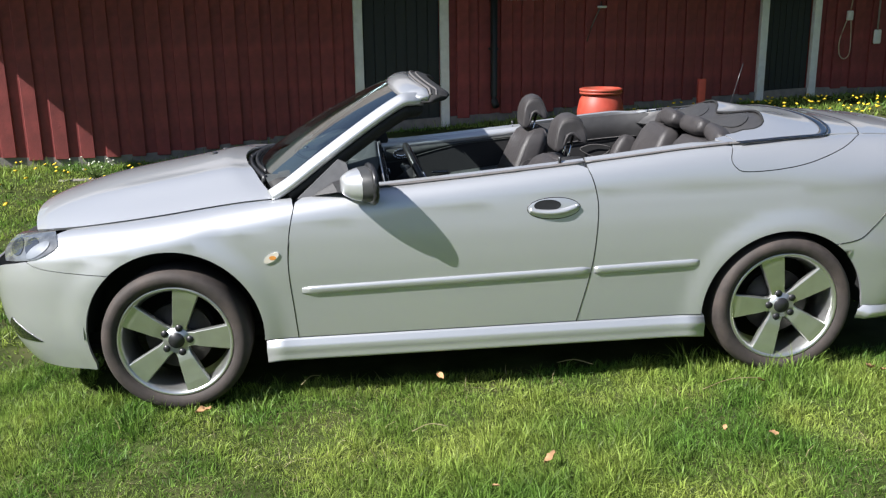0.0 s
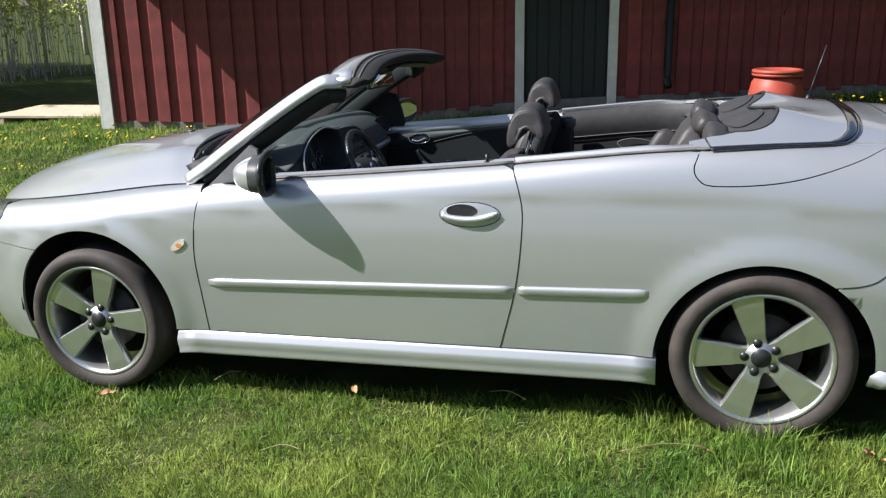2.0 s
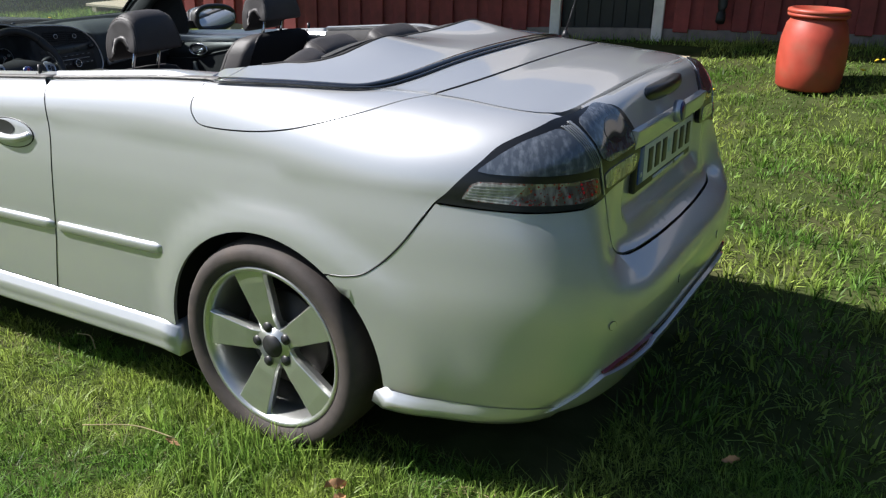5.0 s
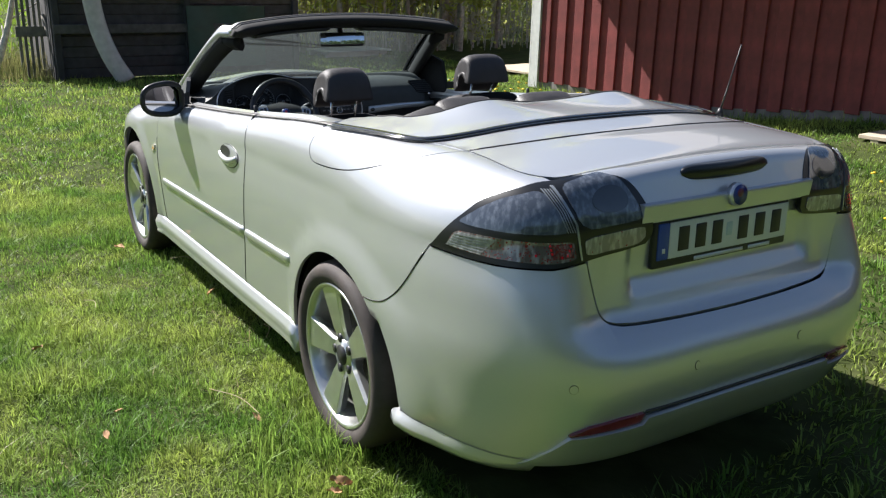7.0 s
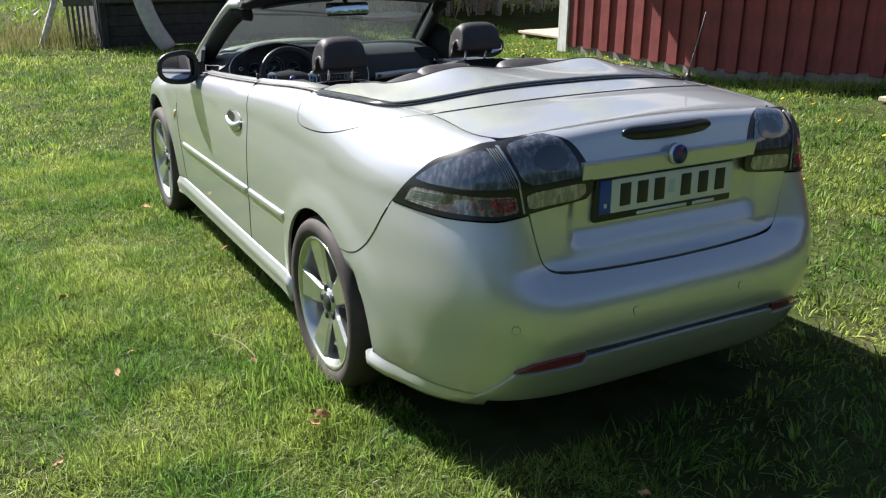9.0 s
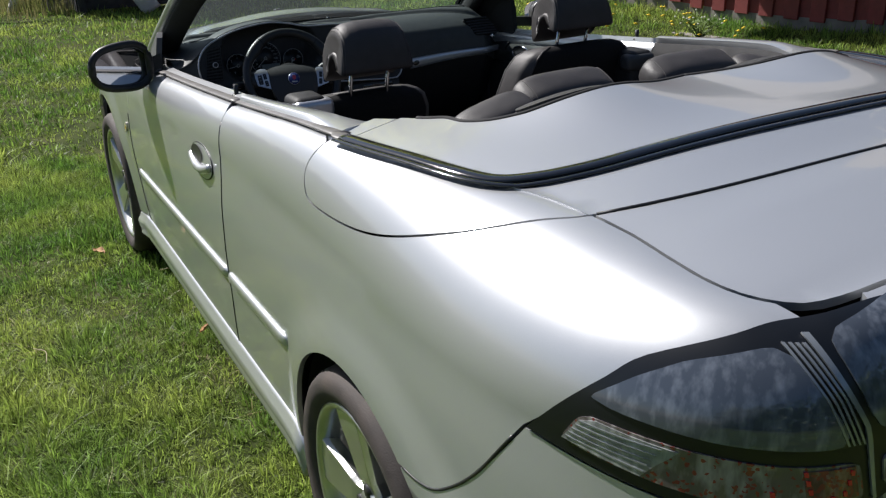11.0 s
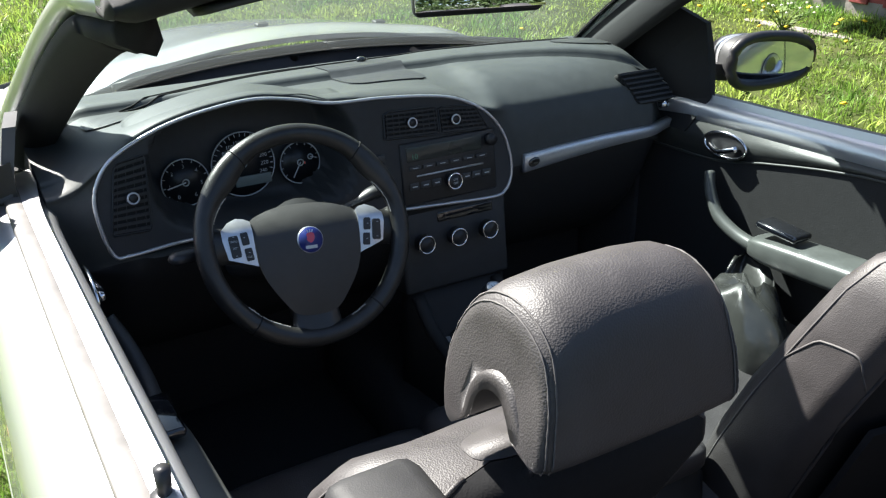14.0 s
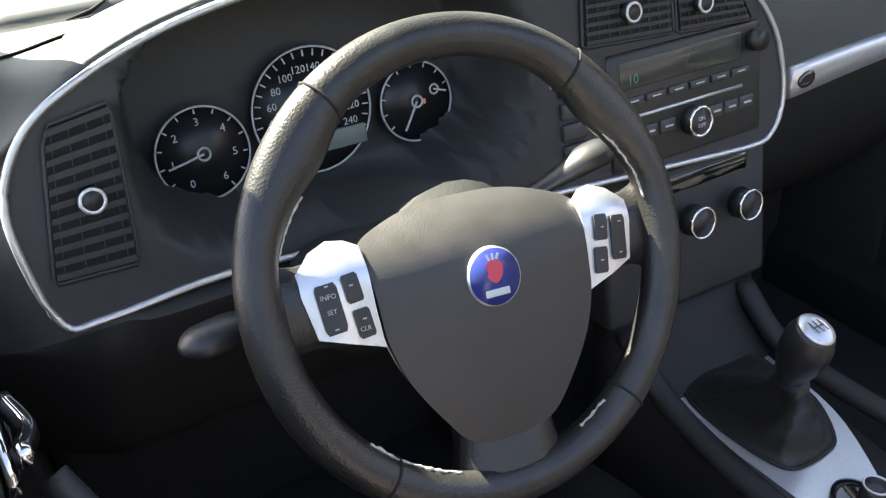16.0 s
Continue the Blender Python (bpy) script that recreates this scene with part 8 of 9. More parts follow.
def plank_deck(name, label, corner, size, n, yaw, lift, mat, slope=0.0):
    """A low deck of parallel boards on two bearers."""
    x, y = corner
    z = ground_z(x, y)
    deck_ob = new(name)
    deck_ob.matrix_world = Matrix.Translation((x, y, z + lift)) @ Matrix.Rotation(radians(yaw), 4, "Z") @ Matrix.Rotation(radians(slope), 4, "Y")
    tagged(deck_ob, label, "platform")
    w = size[1] / n
    for i in range(n):
        part("board", box(bmesh.new(), random.uniform(-0.02, 0.02), i * w + 0.003, 0.0, size[0] + random.uniform(-0.03, 0.03), (i + 1) * w - 0.003, 0.035, 0.004, segs=1), mat, deck_ob, shade=False)
    for u in (0.12, size[0] - 0.2):
        part("bearer", box(bmesh.new(), u, 0.01, -0.10, u + 0.07, size[1] - 0.01, -0.001), mat, deck_ob, shade=False)


plank_deck("door_step", "pale wooden board platform before the dark door", (0.62, 5.02), (1.55, 0.62), 4, 4, 0.03, PALE_WOOD, -1.5)
plank_deck("corner_deck", "pale board deck beside the barn corner", (-6.4, 5.95), (1.75, 1.2), 8, 6, 0.12, PALE_WOOD)
z = ground_z(-1.4, 4.9)
kerb = part("edging_board", box(bmesh.new(), -1.1, -0.05, -0.12, 1.1, 0.05, -0.012, 0.01), CONCRETE, None, "pale concrete edging lying in the grass")
tagged(kerb, category="edging")
kerb.matrix_world = pose(-1.3, 4.87, z, 0, 0, 14)


# ---- old shed, fence and dead wood beyond the lawn ----
SHED_RAIL = material("shed_rail_grey", (0.10, 0.095, 0.09), 0.9, vary=0.3, scale=10, bump=0.4, bump_scale=40, per_object=0.2)
DARK_BOARD = material("dark_old_boards", (0.06, 0.058, 0.06), 0.9, vary=0.35, scale=8, bump=0.5, bump_scale=40, per_object=0.3, stain=0.3, stain_color=(0.08, 0.075, 0.07))
TARP = material("green_tarp", (0.035, 0.075, 0.06), 0.6, vary=0.15, scale=6, bump=0.3, bump_scale=12)
BARK = material("grey_bark", (0.50, 0.47, 0.42), 0.9, vary=0.35, scale=14, bump=0.8, bump_scale=30, stain=0.3, stain_color=(0.07, 0.06, 0.05), stain_scale=5, per_object=0.25)


def build_shed():
    x, g = -10.0, ground_z(-10.0, 2.2)
    shed = new("old_shed")
    shed.matrix_world = pose(x, 0.3, g, 0, 0, 0)
    tagged(shed, "dark weathered board shed in the shade", "shed")
    for i in range(8):
        part("board", box(bmesh.new(), -0.06, 0.0, 0.02 + i * 0.165, -0.03 + 0.012 * random.random(), 4.05, 0.175 + i * 0.165, 0.004, segs=1), DARK_BOARD, shed, shade=False)
    for i in range(8, 15):
        part("board", box(bmesh.new(), -0.06, 0.0, 0.02 + i * 0.165, -0.03 + 0.012 * random.random(), 2.15, 0.175 + i * 0.165, 0.004, segs=1), DARK_BOARD, shed, shade=False)
    part("backing", box(bmesh.new(), -0.085, 0.0, 0.02, -0.0625, 2.15, 2.49), DARK_BOARD, shed, shade=False)
    part("backing", box(bmesh.new(), -0.085, 2.1501, 0.02, -0.0625, 4.0, 1.33), DARK_BOARD, shed, shade=False)
    for y in (0.0, 2.05, 3.95):
        part("post", box(bmesh.new(), -0.029, y, -0.1, 0.07, y + 0.10, 1.36 if y > 3 else 2.5, 0.006, segs=1), DARK_BOARD, shed, shade=False)
    for z in (0.72, 1.27):
        part("rail", box(bmesh.new(), 0.0705, 0.0, z, 0.10, 4.08, z + 0.14, 0.005, segs=1), SHED_RAIL, shed, shade=False)
    part("side_wall", box(bmesh.new(), -2.4, -0.02, 0.0, -0.062, 0.03, 2.4), DARK_BOARD, shed, shade=False)
    part("side_wall", box(bmesh.new(), -2.4, 4.0, 0.0, -0.062, 4.05, 1.3), DARK_BOARD, shed, shade=False)
    rows = [[Vector((0.125 + 0.03 * math.sin(5 * y + 3 * z) + 0.02 * math.sin(11 * y), 2.05 + 1.35 * y, 0.15 + 1.0 * z)) for y in np.linspace(0, 1, 14)] for z in np.linspace(0, 1, 10)]
    sheet("tarpaulin", rows, TARP, "dull green tarpaulin", shed, 0.01)
    part("roof_beam", box(bmesh.new(), -0.06, 2.1501, 1.60, 0.04, 4.2, 1.78, 0.006, segs=1), SHED_RAIL, shed, shade=False)
    part("post", box(bmesh.new(), -0.055, 3.95, 1.365, 0.03, 4.04, 1.599), DARK_BOARD, shed, shade=False)
    for i in range(4):
        y = 2.3 + i * 0.41
        part("log", tube([Vector((-0.5 + 0.1 * random.random(), y, 1.38)), Vector((0.1, y + 0.03, 1.40))], 0.035 + 0.02 * random.random(), 8), GREY_WOOD, shed)
    pole = part("bent_pole", tube(spline([(-9.62, 0.80, g + 2.6), (-9.62, 0.82, g + 1.5), (-9.58, 0.88, g + 0.9), (-9.48, 1.02, g + 0.4), (-9.40, 1.22, g + 0.02)], 8), 0.135, 12, flat=0.5, up=(1, 0, 0)), material("pale_grey_pole", (0.52, 0.50, 0.47), 0.7, vary=0.15, scale=10), None, "pale bent pole leaning on the shed")
    tagged(pole, category="pole")


build_shed()


def picket_fence():
    g = ground_z(-10.6, 0.1)
    fence = new("picket_fence")
    fence.matrix_world = pose(-10.5, -0.14, g, 0, 0, 4)
    tagged(fence, "short run of weathered grey pickets", "fence")
    for i in range(5):
        part("picket", box(bmesh.new(), -0.012, i * 0.08, 0.0, 0.012, i * 0.08 + 0.045, 1.9 + 0.1 * random.random(), 0.003, segs=1), GREY_WOOD, fence, shade=False)
    part("fence_rail", box(bmesh.new(), 0.0125, -0.04, 0.66, 0.045, 0.42, 0.82, 0.004, segs=1), GREY_WOOD, fence, shade=False)
    part("brace", tube([Vector((0.06, 0.38, 1.0)), Vector((0.35, 0.52, 0.0))], 0.035, 8), GREY_WOOD, fence)


picket_fence()


def dead_branch(pts, r, label):
    path = spline([(x, y, ground_z(-10.5, y) + z) for x, y, z in pts], 6)
    n = len(path)
    ob = part("dead_branch", tube(path, r, 8, taper=[1 - 0.6 * i / (n - 1) for i in range(n)]), BARK, None, label)
    tagged(ob, category="branch")
    for k in (n // 3, n // 2, 2 * n // 3):
        d = Vector((random.uniform(-0.2, 0.2), random.uniform(-0.5, 0.5), random.uniform(0.2, 0.6)))
        part("twig", tube([path[k], path[k] + d * 0.5, path[k] + d], r * 0.22, 5), BARK, ob)


dead_branch([(-10.7, -0.55, 0.0), (-10.7, -0.38, 0.45), (-10.72, -0.22, 0.9), (-10.7, -0.08, 1.5), (-10.7, 0.0, 2.0)], 0.065, "dead grey branch propped upright by the fence")
dead_branch([(-10.6, -1.3, 0.85), (-10.6, -0.9, 1.05), (-10.6, -0.5, 1.35), (-10.6, -0.1, 1.8)], 0.05, "dead branch slanting over the grass")


# ---- trees ----
BIRCH_LEAF = leaf_material("spring_leaves", (0.48, 0.54, 0.13), (0.66, 0.64, 0.24), 0.7, 0.35, 0.5)
DARK_LEAF = leaf_material("conifer_green", (0.03, 0.055, 0.02), (0.05, 0.075, 0.025), 0.2, 0.3, 0.8)


def leaves_mesh(name, centres, count, spread, size, mat, rng):
    pts = rng.normal(0, 1, (len(centres) * count, 3)) * spread + np.repeat(np.array(centres), count, axis=0)
    n = len(pts)
    a, b = rng.normal(0, 1, (n, 3)), rng.normal(0, 1, (n, 3))
    a /= np.linalg.norm(a, axis=1, keepdims=True)
    b -= a * (a * b).sum(1, keepdims=True)
    b /= np.linalg.norm(b, axis=1, keepdims=True)
    s = size * rng.uniform(0.6, 1.4, (n, 1))
    vs = np.concatenate([pts - a * s, pts + b * s * 0.55, pts + a * s, pts - b * s * 0.55], 1).reshape(-1, 3)
    return mesh_from_arrays(name, vs, np.arange(4 * n, dtype=np.int32).reshape(-1, 4), mat)


def mesh_from_arrays(name, vs, faces, mat):
    me = bpy.data.meshes.new(name)
    k = faces.shape[1]
    me.vertices.add(len(vs))
    me.vertices.foreach_set("co", np.ascontiguousarray(vs, dtype=np.float32).ravel())
    me.loops.add(faces.size)
    me.loops.foreach_set("vertex_index", faces.astype(np.int32).ravel())
    me.polygons.add(len(faces))
    me.polygons.foreach_set("loop_start", np.arange(0, faces.size, k, dtype=np.int32))
    me.update(calc_edges=True)
    me.materials.append(mat)
    return me


def build_tree(kind, rng, height, radius):
    tree = new("tree")
    path, p = [], Vector((0, 0, -0.2))
    lean = Vector((rng.uniform(-0.06, 0.06), rng.uniform(-0.06, 0.06), 1))
    for i in range(9):
        path.append(p.copy())
        p = p + lean * (height / 8) + Vector((rng.uniform(-0.06, 0.06), rng.uniform(-0.06, 0.06), 0)) * height * 0.08
    part("trunk", tube(path, radius, 8, taper=[1 - 0.75 * i / 8 for i in range(9)]), BARK, tree)
    centres = []
    for k in range(14):
        f = rng.uniform(0.18, 0.98)
        i = min(7, int(f * 8))
        o = path[i].lerp(path[i + 1], f * 8 - i)
        a, ln = rng.uniform(0, 2 * math.pi), height * rng.uniform(0.10, 0.22) * (1.15 - f)
        e = o + Vector((math.cos(a) * ln, math.sin(a) * ln, ln * rng.uniform(0.2, 0.8)))
        mid = o.lerp(e, 0.5) + Vector((0, 0, -0.05 * ln))
        part("limb", tube([o, mid, e], radius * 0.22, 5, taper=[1, 0.7, 0.3]), BARK, tree)
        centres += [tuple(o.lerp(e, q)) for q in (0.5, 0.8, 1.05)]
    mat, cnt, size = (BIRCH_LEAF, 60, 0.085) if kind == "leaf" else (DARK_LEAF, 60, 0.09)
    part("crown", leaves_mesh("crown", centres, cnt, 0.42 if kind == "leaf" else 0.35, size, mat, rng), None, tree)
    return tree


def plant_woods():
    rng = np.random.default_rng(5)
    kinds = [build_tree("leaf", rng, 9.0, 0.09), build_tree("leaf", rng, 11.0, 0.11), build_tree("leaf", rng, 8.0, 0.06), build_tree("dark", rng, 7.0, 0.10), build_tree("leaf", rng, 12.0, 0.14)]
    labels = ["slim grey birch with thin fresh leaves", "tall grey trunk with sparse spring leaves", "thin young birch in light green leaf", "dark green conifer among the birches", "tall thick trunk at the edge of the wood"]
    for t, lb in zip(kinds, labels):
        tagged(t, lb, "tree", "trees of the wood")
    count = 0
    for i in range(58):
        d = rng.uniform(0, 1)
        y = rng.uniform(3.2, 17.0)
        x = -14.0 - 26 * d ** 1.3 - 0.15 * abs(y - 8)
        if i % 3 == 0:
            x, y = rng.uniform(-16.5, -12.5), rng.uniform(4.8, 11.0)
        if i % 7 == 0:
            x, y = rng.uniform(-20, -9), rng.uniform(11.5, 26)
        k = int(rng.integers(0, 5))
        if k == 3 and rng.uniform() < 0.85:
            k = 2
        m = Matrix.Translation((x, y, ground_z(x, y))) @ Matrix.Rotation(rng.uniform(0, 6.28), 4, "Z")
        if count < 5:
            kinds[count].matrix_world = m
        else:
            copy_thing(kinds[k], m)
        count += 1
    # undergrowth
    c = np.stack([rng.uniform(-26, -12.8, 420), rng.uniform(3.5, 16, 420), rng.uniform(0.1, 1.0, 420) + 3.0 * rng.uniform(0, 1, 420) ** 2], 1)
    ob = new("undergrowth", leaves_mesh("undergrowth", c, 70, 0.5, 0.05, leaf_material("brush_leaves", (0.44, 0.50, 0.12), (0.58, 0.57, 0.22), 0.7, 0.4, 0.7), rng))
    tagged(ob, "low green and brown brush under the trees", "undergrowth", kind="stuff")
    n = 1500
    bx, by = rng.uniform(-24, -12.3, n), rng.uniform(3.5, 18, n)
    h, r = rng.uniform(0.8, 3.2, n), rng.uniform(0.006, 0.022, n)
    lx, ly = rng.normal(0, 0.22, n), rng.normal(0, 0.22, n)
    vs = np.stack([np.stack([bx, by - r, np.full(n, -0.3)], 1), np.stack([bx, by + r, np.full(n, -0.3)], 1), np.stack([bx + lx, by + ly + r * 0.4, h], 1), np.stack([bx + lx, by + ly - r * 0.4, h], 1)], 1).reshape(-1, 3)
    ob = new("brushwood", mesh_from_arrays("brushwood", vs, np.arange(4 * n, dtype=np.int32).reshape(-1, 4), BARK))
    tagged(ob, "bare grey saplings and twigs at the wood's edge", "brushwood", kind="stuff")
    # far tree line across the field
    c = np.stack([np.full(500, -170.0) + rng.uniform(-8, 8, 500), rng.uniform(-160, 60, 500), rng.uniform(1, 10, 500)], 1)
    ob = new("far_woods", leaves_mesh("far_woods", c, 30, 2.2, 0.9, DARK_LEAF, rng))
    tagged(ob, "dark line of far woods beyond the field", "woods", kind="stuff")
    # unseen trees added beyond the tail to darken its paint and reflections
    c = np.stack([rng.uniform(24, 32, 420), rng.uniform(-34, 30, 420), 9.0 * rng.uniform(0, 1, 420) ** 1.2], 1)
    ob = new("yard_woods", leaves_mesh("yard_woods", c, 30, 1.3, 0.55, DARK_LEAF, rng))
    tagged(ob, "unseen dark green trees added to darken the tail's reflections", "woods", kind="stuff")


plant_woods()
# grey boat-like plank pile in the clearing
plank_deck("plank_pile", "grey-white planks lying in the clearing", (-12.6, 5.6), (0.9, 1.6), 5, 10, 0.12, material("bleached_planks", (0.55, 0.56, 0.56), 0.7, vary=0.1))

# ---- grass and small growth ----
GRASS = leaf_material("lawn_green", (0.118, 0.225, 0.036), (0.32, 0.390, 0.085), 0.45, 0.75, 1.9)
FIELD = leaf_material("field_green", (0.15, 0.26, 0.03), (0.25, 0.34, 0.05), 0.45, 0.3, 0.2)
STRAW = leaf_material("dry_straw", (0.36, 0.30, 0.15), (0.46, 0.40, 0.24), 0.3, 0.3, 2.0)


def noise2(x, y, s, seed):
    """Cheap smooth noise on arrays, -1 to 1."""
    r = np.random.default_rng(seed)
    out = np.zeros_like(x)
    for k in range(7):
        a, ph = r.uniform(0, 2 * np.pi), r.uniform(0, 2 * np.pi)
        f = s * r.uniform(0.6, 1.7)
        out += np.sin((x * np.cos(a) + y * np.sin(a)) * f + ph)
    return out / 3.2


_gx, _gy = np.linspace(-16, 10, 261), np.linspace(-9, 9, 181)
_gz = np.array([[ground_z(x, y) for y in _gy] for x in _gx])


def lawn_z(x, y):
    fx = np.clip((x + 16) / 0.1, 0, 259.999)
    fy = np.clip((y + 9) / 0.1, 0, 179.999)
    i, j = fx.astype(int), fy.astype(int)
    u, v = fx - i, fy - j
    return _gz[i, j] * (1 - u) * (1 - v) + _gz[i + 1, j] * u * (1 - v) + _gz[i, j + 1] * (1 - u) * v + _gz[i + 1, j + 1] * u * v


def turf(name, label, x0, x1, y0, y1, per_m2, height, width, mat, seed, keep, segments=2, bend=0.5, tuft=0.055):
    r = np.random.default_rng(seed)
    n = int((x1 - x0) * (y1 - y0) * per_m2)
    x, y = r.uniform(x0, x1, n), r.uniform(y0, y1, n)
    # the blades of a tuft spring from one spot and lean outwards
    cx = np.floor(x / tuft) * tuft + tuft * 0.5 + tuft * 0.45 * noise2(np.floor(x / tuft) * 7.3, np.floor(y / tuft) * 5.1, 3.0, seed + 1)
    cy = np.floor(y / tuft) * tuft + tuft * 0.5 + tuft * 0.45 * noise2(np.floor(x / tuft) * 4.7, np.floor(y / tuft) * 8.9, 3.0, seed + 2)
    x, y = cx + (x - cx) * 0.72, cy + (y - cy) * 0.72
    lift = 0.5 + 0.5 * np.clip(noise2(cx * 9.1, cy * 7.7, 6.0, seed + 3), -1, 1)
    patch = 0.5 + 0.5 * noise2(x, y, 3.2, 77) * 0.8 + 0.25 * noise2(x, y, 11, 78)
    ok = keep(x, y) & (r.uniform(0, 1, n) < np.clip(0.62 + 0.6 * patch, 0.5, 1))
    x, y, patch, cx, cy, lift = x[ok], y[ok], patch[ok], cx[ok], cy[ok], lift[ok]
    n = len(x)
    clump = 0.5 + 0.5 * np.clip(noise2(x, y, 14.0, seed + 9), -1, 1)
    h = height * r.uniform(0.45, 1.25, n) * (0.5 + 0.6 * np.clip(patch, 0, 1.2)) * (0.5 + 0.6 * lift) * (0.75 + 0.5 * clump)
    a = r.uniform(0, 2 * np.pi, n)
    w = width * r.uniform(0.6, 1.3, n)
    tilt = np.abs(r.normal(0, bend, n)) * (0.6 + 0.8 * np.hypot(x - cx, y - cy) / tuft * 2) + 0.1
    d = np.arctan2(y - cy, x - cx) + r.normal(0, 0.7, n)
    sx, sy = np.cos(a) * w, np.sin(a) * w
    dx, dy = np.cos(d) * tilt * h, np.sin(d) * tilt * h
    z = lawn_z(x, y) - 0.004
    hz = h / np.sqrt(1 + tilt ** 2 * 0.7)
    base_l, base_r = np.stack([x - sx, y - sy, z], 1), np.stack([x + sx, y + sy, z], 1)
    tip = np.stack([x + dx, y + dy, z + hz], 1)
    if segments == 1:
        vs = np.stack([base_l, base_r, tip], 1).reshape(-1, 3)
        fs = np.arange(3 * n, dtype=np.int32).reshape(-1, 3)
    else:
        mid = np.stack([x + dx * 0.35, y + dy * 0.35, z + hz * 0.62], 1)
        off = np.stack([sx * 0.75, sy * 0.75, np.zeros(n)], 1)
        vs = np.stack([base_l, base_r, mid - off, mid + off, tip], 1).reshape(-1, 3)
        i = np.arange(n, dtype=np.int32)[:, None] * 5
        fs = np.concatenate([i + [0, 1, 3], i + [0, 3, 2], i + [2, 3, 4]], 1).reshape(-1, 3)
    ob = new(name, mesh_from_arrays(name, vs, fs, mat))
    return tagged(ob, label, "grass", kind="stuff")


def off_car(x, y):
    under = (x > -0.50) & (x < 3.5) & (np.abs(y) < 0.62)
    for cx in (0.0, 2.675):
        under |= (np.abs(x - cx) < 0.10) & (np.abs(np.abs(y) - 0.72) < 0.10)
    return ~under


def on_lawn(x, y):
    wall = y < BARN_AT.y + BARN_SLOPE * (x - BARN_AT.x) - 0.02
    return (wall | (x < BARN_AT.x - 0.1)) & ~((x > 0.6) & (x < 2.25) & (y > 5.0) & (y < 5.8))


near_zone = lambda x, y: off_car(x, y) & (y < -0.2)
turf("lawn_grass", "lush green lawn grass beside the car", -1.8, 5.6, -3.1, -0.2, 12000, 0.070, 0.0020, GRASS, 11, near_zone, 2, 0.85, 0.065)
turf("undergrass", "short dense grass between the tufts", -1.8, 5.6, -3.1, -0.2, 15000, 0.046, 0.0024, GRASS, 18, near_zone, 1, 0.9, 0.03)
turf("lawn_grass", "green lawn grass round the car", -6.0, 6.5, -4.2, 7.2, 2400, 0.075, 0.0042, GRASS, 12, lambda x, y: off_car(x, y) & on_lawn(x, y) & ~((x > -1.8) & (x < 5.6) & (y > -3.1) & (y < -0.2)), 2, 0.7, 0.085)
turf("lawn_grass", "green lawn grass towards the field", -13.0, -6.0, -5.0, 8.0, 800, 0.10, 0.008, GRASS, 13, on_lawn, 1)
turf("field_grass", "bright green field grass beyond the yard", -75.0, -13.0, -45.0, 5.0, 26, 0.28, 0.035, FIELD, 31, lambda x, y: (x < -16) | (y < 3), 1, 0.6, 0.3)
turf("lawn_grass", "coarse green grass of the wider lawn", -8.0, 14.0, -13.0, -4.2, 330, 0.10, 0.011, GRASS, 32, lambda x, y: x > -99, 1, 0.6, 0.16)
turf("lawn_grass", "coarse green grass behind the car", 6.5, 14.0, -4.2, 7.0, 330, 0.10, 0.011, GRASS, 33, lambda x, y: y < BARN_AT.y + BARN_SLOPE * (x - BARN_AT.x) - 0.05, 1, 0.6, 0.16)
turf("tall_grass", "taller grass along the barn footing", -5.0, 8.0, 4.4, 7.0, 900, 0.12, 0.003, GRASS, 14, lambda x, y: on_lawn(x, y) & (y > BARN_AT.y + BARN_SLOPE * (x - BARN_AT.x) - 0.38), 2, 0.3)
turf("rough_grass", "rough pale grass by the old shed and fence", -12.5, -9.9, -4.0, 0.35, 500, 0.5, 0.005, leaf_material("rough_grass", (0.17, 0.19, 0.06), (0.34, 0.30, 0.14), 0.35, 0.3, 1.5), 15, lambda x, y: x > -99, 2, 0.25)
by_wheel = lambda x, y: off_car(x, y) & (np.minimum(np.abs(x), np.abs(x - 2.675)) < 0.42 * (1 - 0.6 * np.clip((-y - 0.9) / 0.3, 0, 1)))
turf("wheel_grass", "longer grass standing round the wheels", -0.45, 3.15, -1.12, -0.62, 5200, 0.10, 0.0026, GRASS, 21, by_wheel, 2, 0.45, 0.06)
turf("dry_grass", "dry straw blades among the lawn", -1.8, 5.6, -3.1, -0.6, 650, 0.07, 0.0016, STRAW, 16, lambda x, y: near_zone(x, y) & (noise2(x, y, 3.2, 77) + 0.5 * noise2(x, y, 9.0, 5) < -0.12), 2, 2.2)


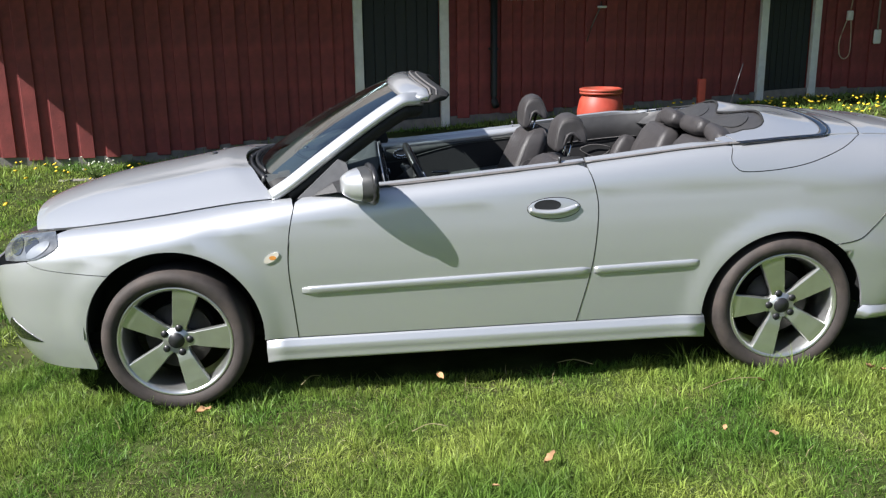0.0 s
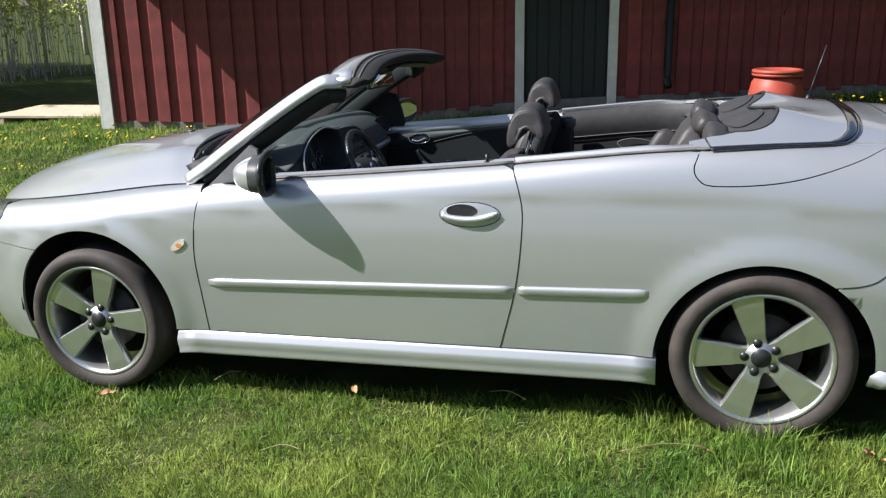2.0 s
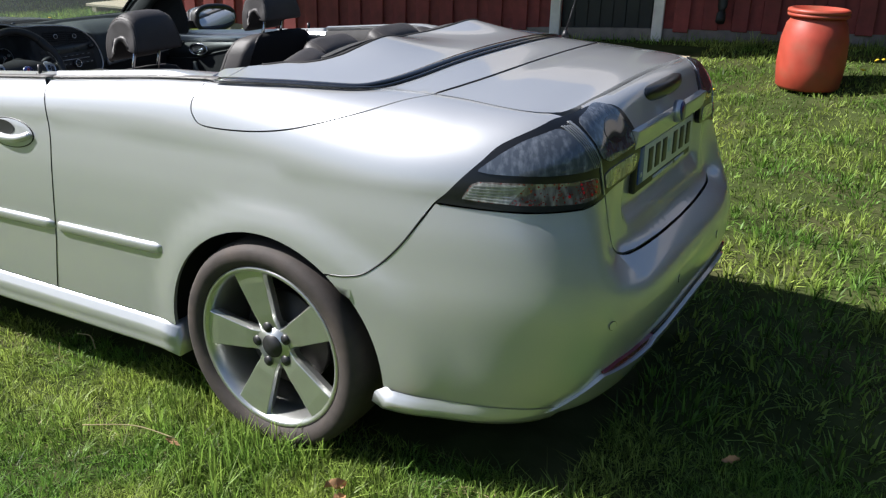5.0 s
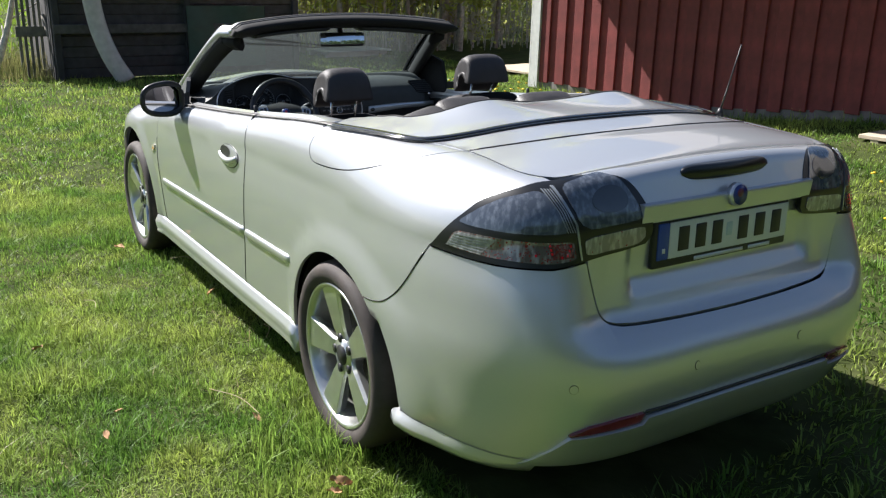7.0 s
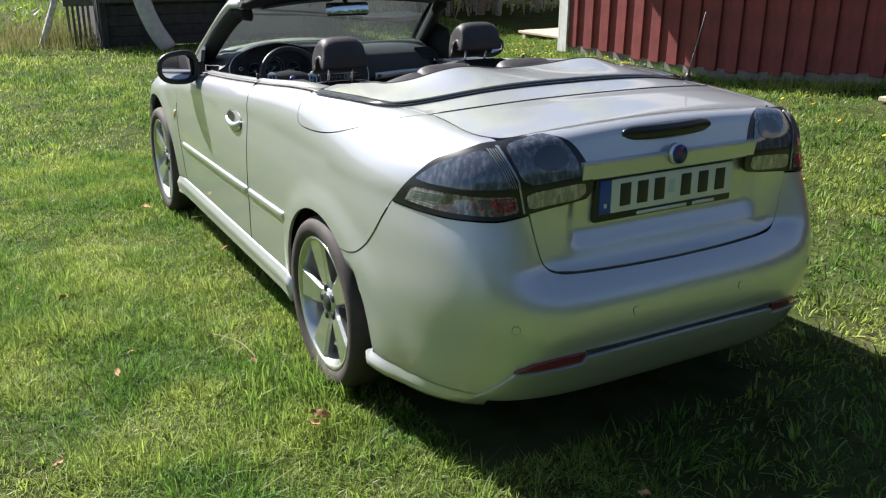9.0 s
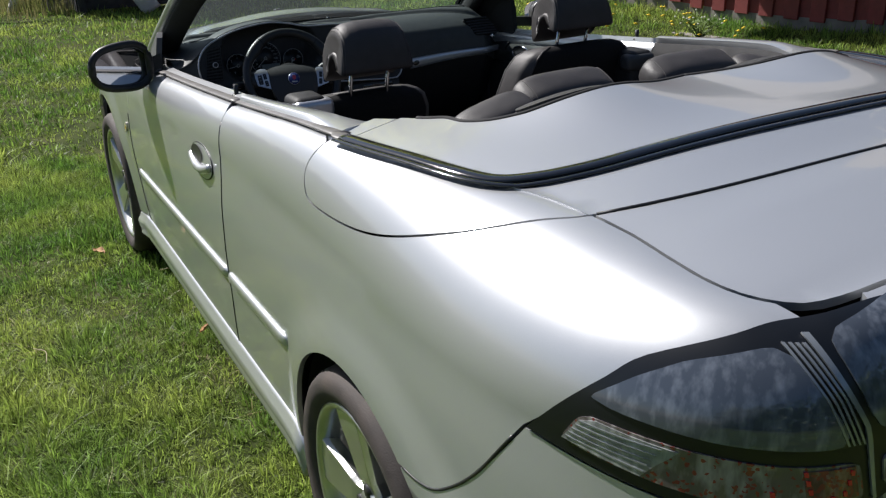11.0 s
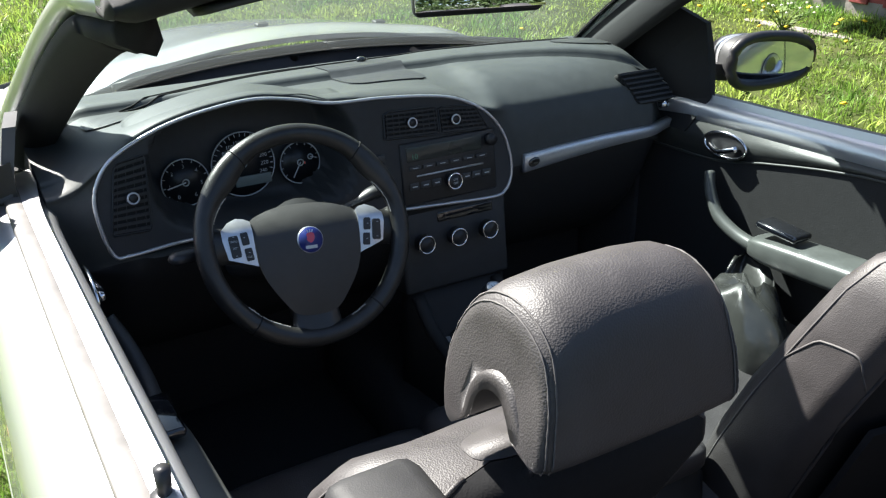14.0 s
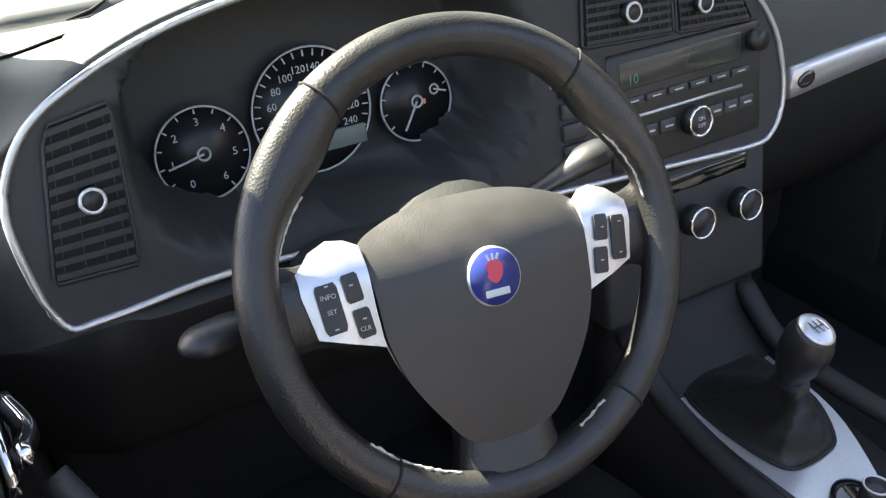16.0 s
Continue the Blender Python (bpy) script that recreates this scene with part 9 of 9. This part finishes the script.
def dandelions():
    r = np.random.default_rng(3)
    spots = np.concatenate([np.stack([r.uniform(3.6, 7.2, 150), r.uniform(4.6, 6.2, 150)], 1), np.stack([r.uniform(-5.0, -1.5, 60), r.uniform(4.0, 5.1, 60)], 1), np.stack([r.uniform(-4, 3, 40), r.uniform(2.8, 4.8, 40)], 1)])
    spots = spots[spots[:, 1] < BARN_AT.y + BARN_SLOPE * (spots[:, 0] - BARN_AT.x) - 0.25]
    vs, fs = [], []
    for x, y in spots:
        z = float(lawn_z(np.array([x]), np.array([y]))[0]) + r.uniform(0.07, 0.14)
        rad = r.uniform(0.016, 0.026)
        tx, ty = r.normal(0, 0.25, 2)
        b = len(vs)
        for k in range(10):
            q = 2 * math.pi * k / 10
            px, py = rad * math.cos(q), rad * math.sin(q)
            vs.append((x + px, y + py, z + px * tx + py * ty))
        vs.append((x, y, z + 0.010))
        vs.append((x, y, z - 0.012))
        for k in range(10):
            fs.append((b + k, b + (k + 1) % 10, b + 10))
            fs.append((b + (k + 1) % 10, b + k, b + 11))
    ob = new("dandelions", mesh_of("dandelions", vs, fs, material("dandelion_yellow", (0.75, 0.52, 0.02), 0.7, vary=0.15, scale=60, per_island=0.2)))
    tagged(ob, "yellow dandelion flowers in the grass", "flowers", kind="stuff")


dandelions()


def flowering_weed(x, y, height, stems):
    """A loose tuft of thin stems with narrow leaves and small white flower heads."""
    rng = np.random.default_rng(23)
    z = ground_z(x, y)
    weed = part("flowering_weed", tube([Vector((x, y, z - 0.01)), Vector((x, y, z + 0.03))], 0.012, 6), WEED_GREEN, None, "tall weed with small white flowers by the wall")
    tagged(weed, category="weed")
    for _ in range(stems):
        a, lean, h = rng.uniform(0, 6.28), rng.uniform(0.05, 0.26), height * rng.uniform(0.6, 1.0)
        way = Vector((math.cos(a), math.sin(a), 0))
        path = [Vector((x, y, z)) + way * (lean * f ** 1.5) + Vector((0, 0, h * f)) for f in np.linspace(0, 1, 6)]
        stem = part("stem", tube(path, 0.0035, 5, taper=[1.2, 1.1, 1.0, 0.9, 0.7, 0.5]), WEED_GREEN, weed)
        for f in (0.25, 0.45, 0.62, 0.8):
            bm = bmesh.new()
            p = path[int(f * 5)]
            b = rng.uniform(0, 6.28)
            side_way = Vector((math.cos(b), math.sin(b), 0.3)).normalized()
            wide = side_way.cross(Vector((0, 0, 1))).normalized()
            l = 0.085 * rng.uniform(0.6, 1.1)
            bm.faces.new([bm.verts.new(q) for q in (p, p + side_way * l * 0.45 + wide * l * 0.16, p + side_way * l, p + side_way * l * 0.45 - wide * l * 0.16)])
            part("leaf", bm, WEED_GREEN, stem, shade=False)
        part("flower_head", pillow((0.010, 0.010, 0.007), 0.9, 1.0, 8, 5, Matrix.Translation(path[-1])), WEED_WHITE, stem, "small white flower head")


WEED_GREEN = material("weed_green", (0.10, 0.15, 0.04), 0.6, vary=0.2, scale=40)
WEED_WHITE = material("weed_white", (0.62, 0.62, 0.52), 0.7, vary=0.1)
flowering_weed(-1.95, 4.52, 0.26, 16)


def dry_leaf(x, y, size, seed):
    """A curled brown leaf lying on the grass."""
    r = np.random.default_rng(seed)
    rows = [[Vector((size * (u - 0.5) * 2, size * 0.55 * t * math.sin(math.pi * min(0.98, max(0.03, u))) ** 0.7, 0.25 * size * (t * t) + 0.2 * size * math.sin(3 * u + r.uniform(0, 3)))) for t in np.linspace(-1, 1, 5)] for u in np.linspace(0, 1, 8)]
    n = 5
    vs = [p for row in rows for p in row]
    fs = [(i * n + j, (i + 1) * n + j, (i + 1) * n + j + 1, i * n + j + 1) for i in range(7) for j in range(4)]
    ob = new("dry_leaf", mesh_of("dry_leaf", vs, fs, DRY_LEAF))
    ob.matrix_world = Matrix.Translation((x, y, float(lawn_z(np.array([x]), np.array([y]))[0]) + 0.065)) @ Euler((r.uniform(-0.4, 0.4), r.uniform(-0.4, 0.4), r.uniform(0, 6.28))).to_matrix().to_4x4()
    tagged(ob, "curled brown dry leaf on the grass", "leaf", "fallen leaves")


DRY_LEAF = material("dry_leaf_brown", (0.36, 0.21, 0.10), 0.8, vary=0.25, scale=40, per_object=0.3)
for i, (x, y, s) in enumerate(((0.12, -0.97, 0.035), (1.47, -1.58, 0.03), (1.13, -0.76, 0.025), (2.18, -1.42, 0.016), (3.01, -0.96, 0.035), (3.05, -1.0, 0.025), (2.49, -1.03, 0.022), (3.88, -0.33, 0.025), (2.34, -1.49, 0.02), (0.72, -1.9, 0.02), (1.25, -1.75, 0.018), (2.9, -1.75, 0.02), (3.6, -1.5, 0.018))):
    dry_leaf(x, y, s, i)
for i, (x, y, ln, a) in enumerate(((1.05, -1.30, 0.14, 0.2), (2.35, -1.06, 0.30, 0.3), (1.75, -0.72, 0.16, -0.3), (0.55, -0.74, 0.12, 0.9), (3.3, -1.2, 0.15, 2.0))):
    z = float(lawn_z(np.array([x]), np.array([y]))[0]) + 0.07
    path = spline([(x - ln * math.cos(a) / 2, y - ln * math.sin(a) / 2, z), (x, y + 0.02, z + 0.012), (x + ln * math.cos(a) / 2, y + ln * math.sin(a) / 2, z + 0.004)], 5)
    st = part("straw_stalk", tube(path, 0.0018, 5), STRAW, None, "dry straw stalk lying on the lawn")
    tagged(st, category="straw", group="straw stalks")
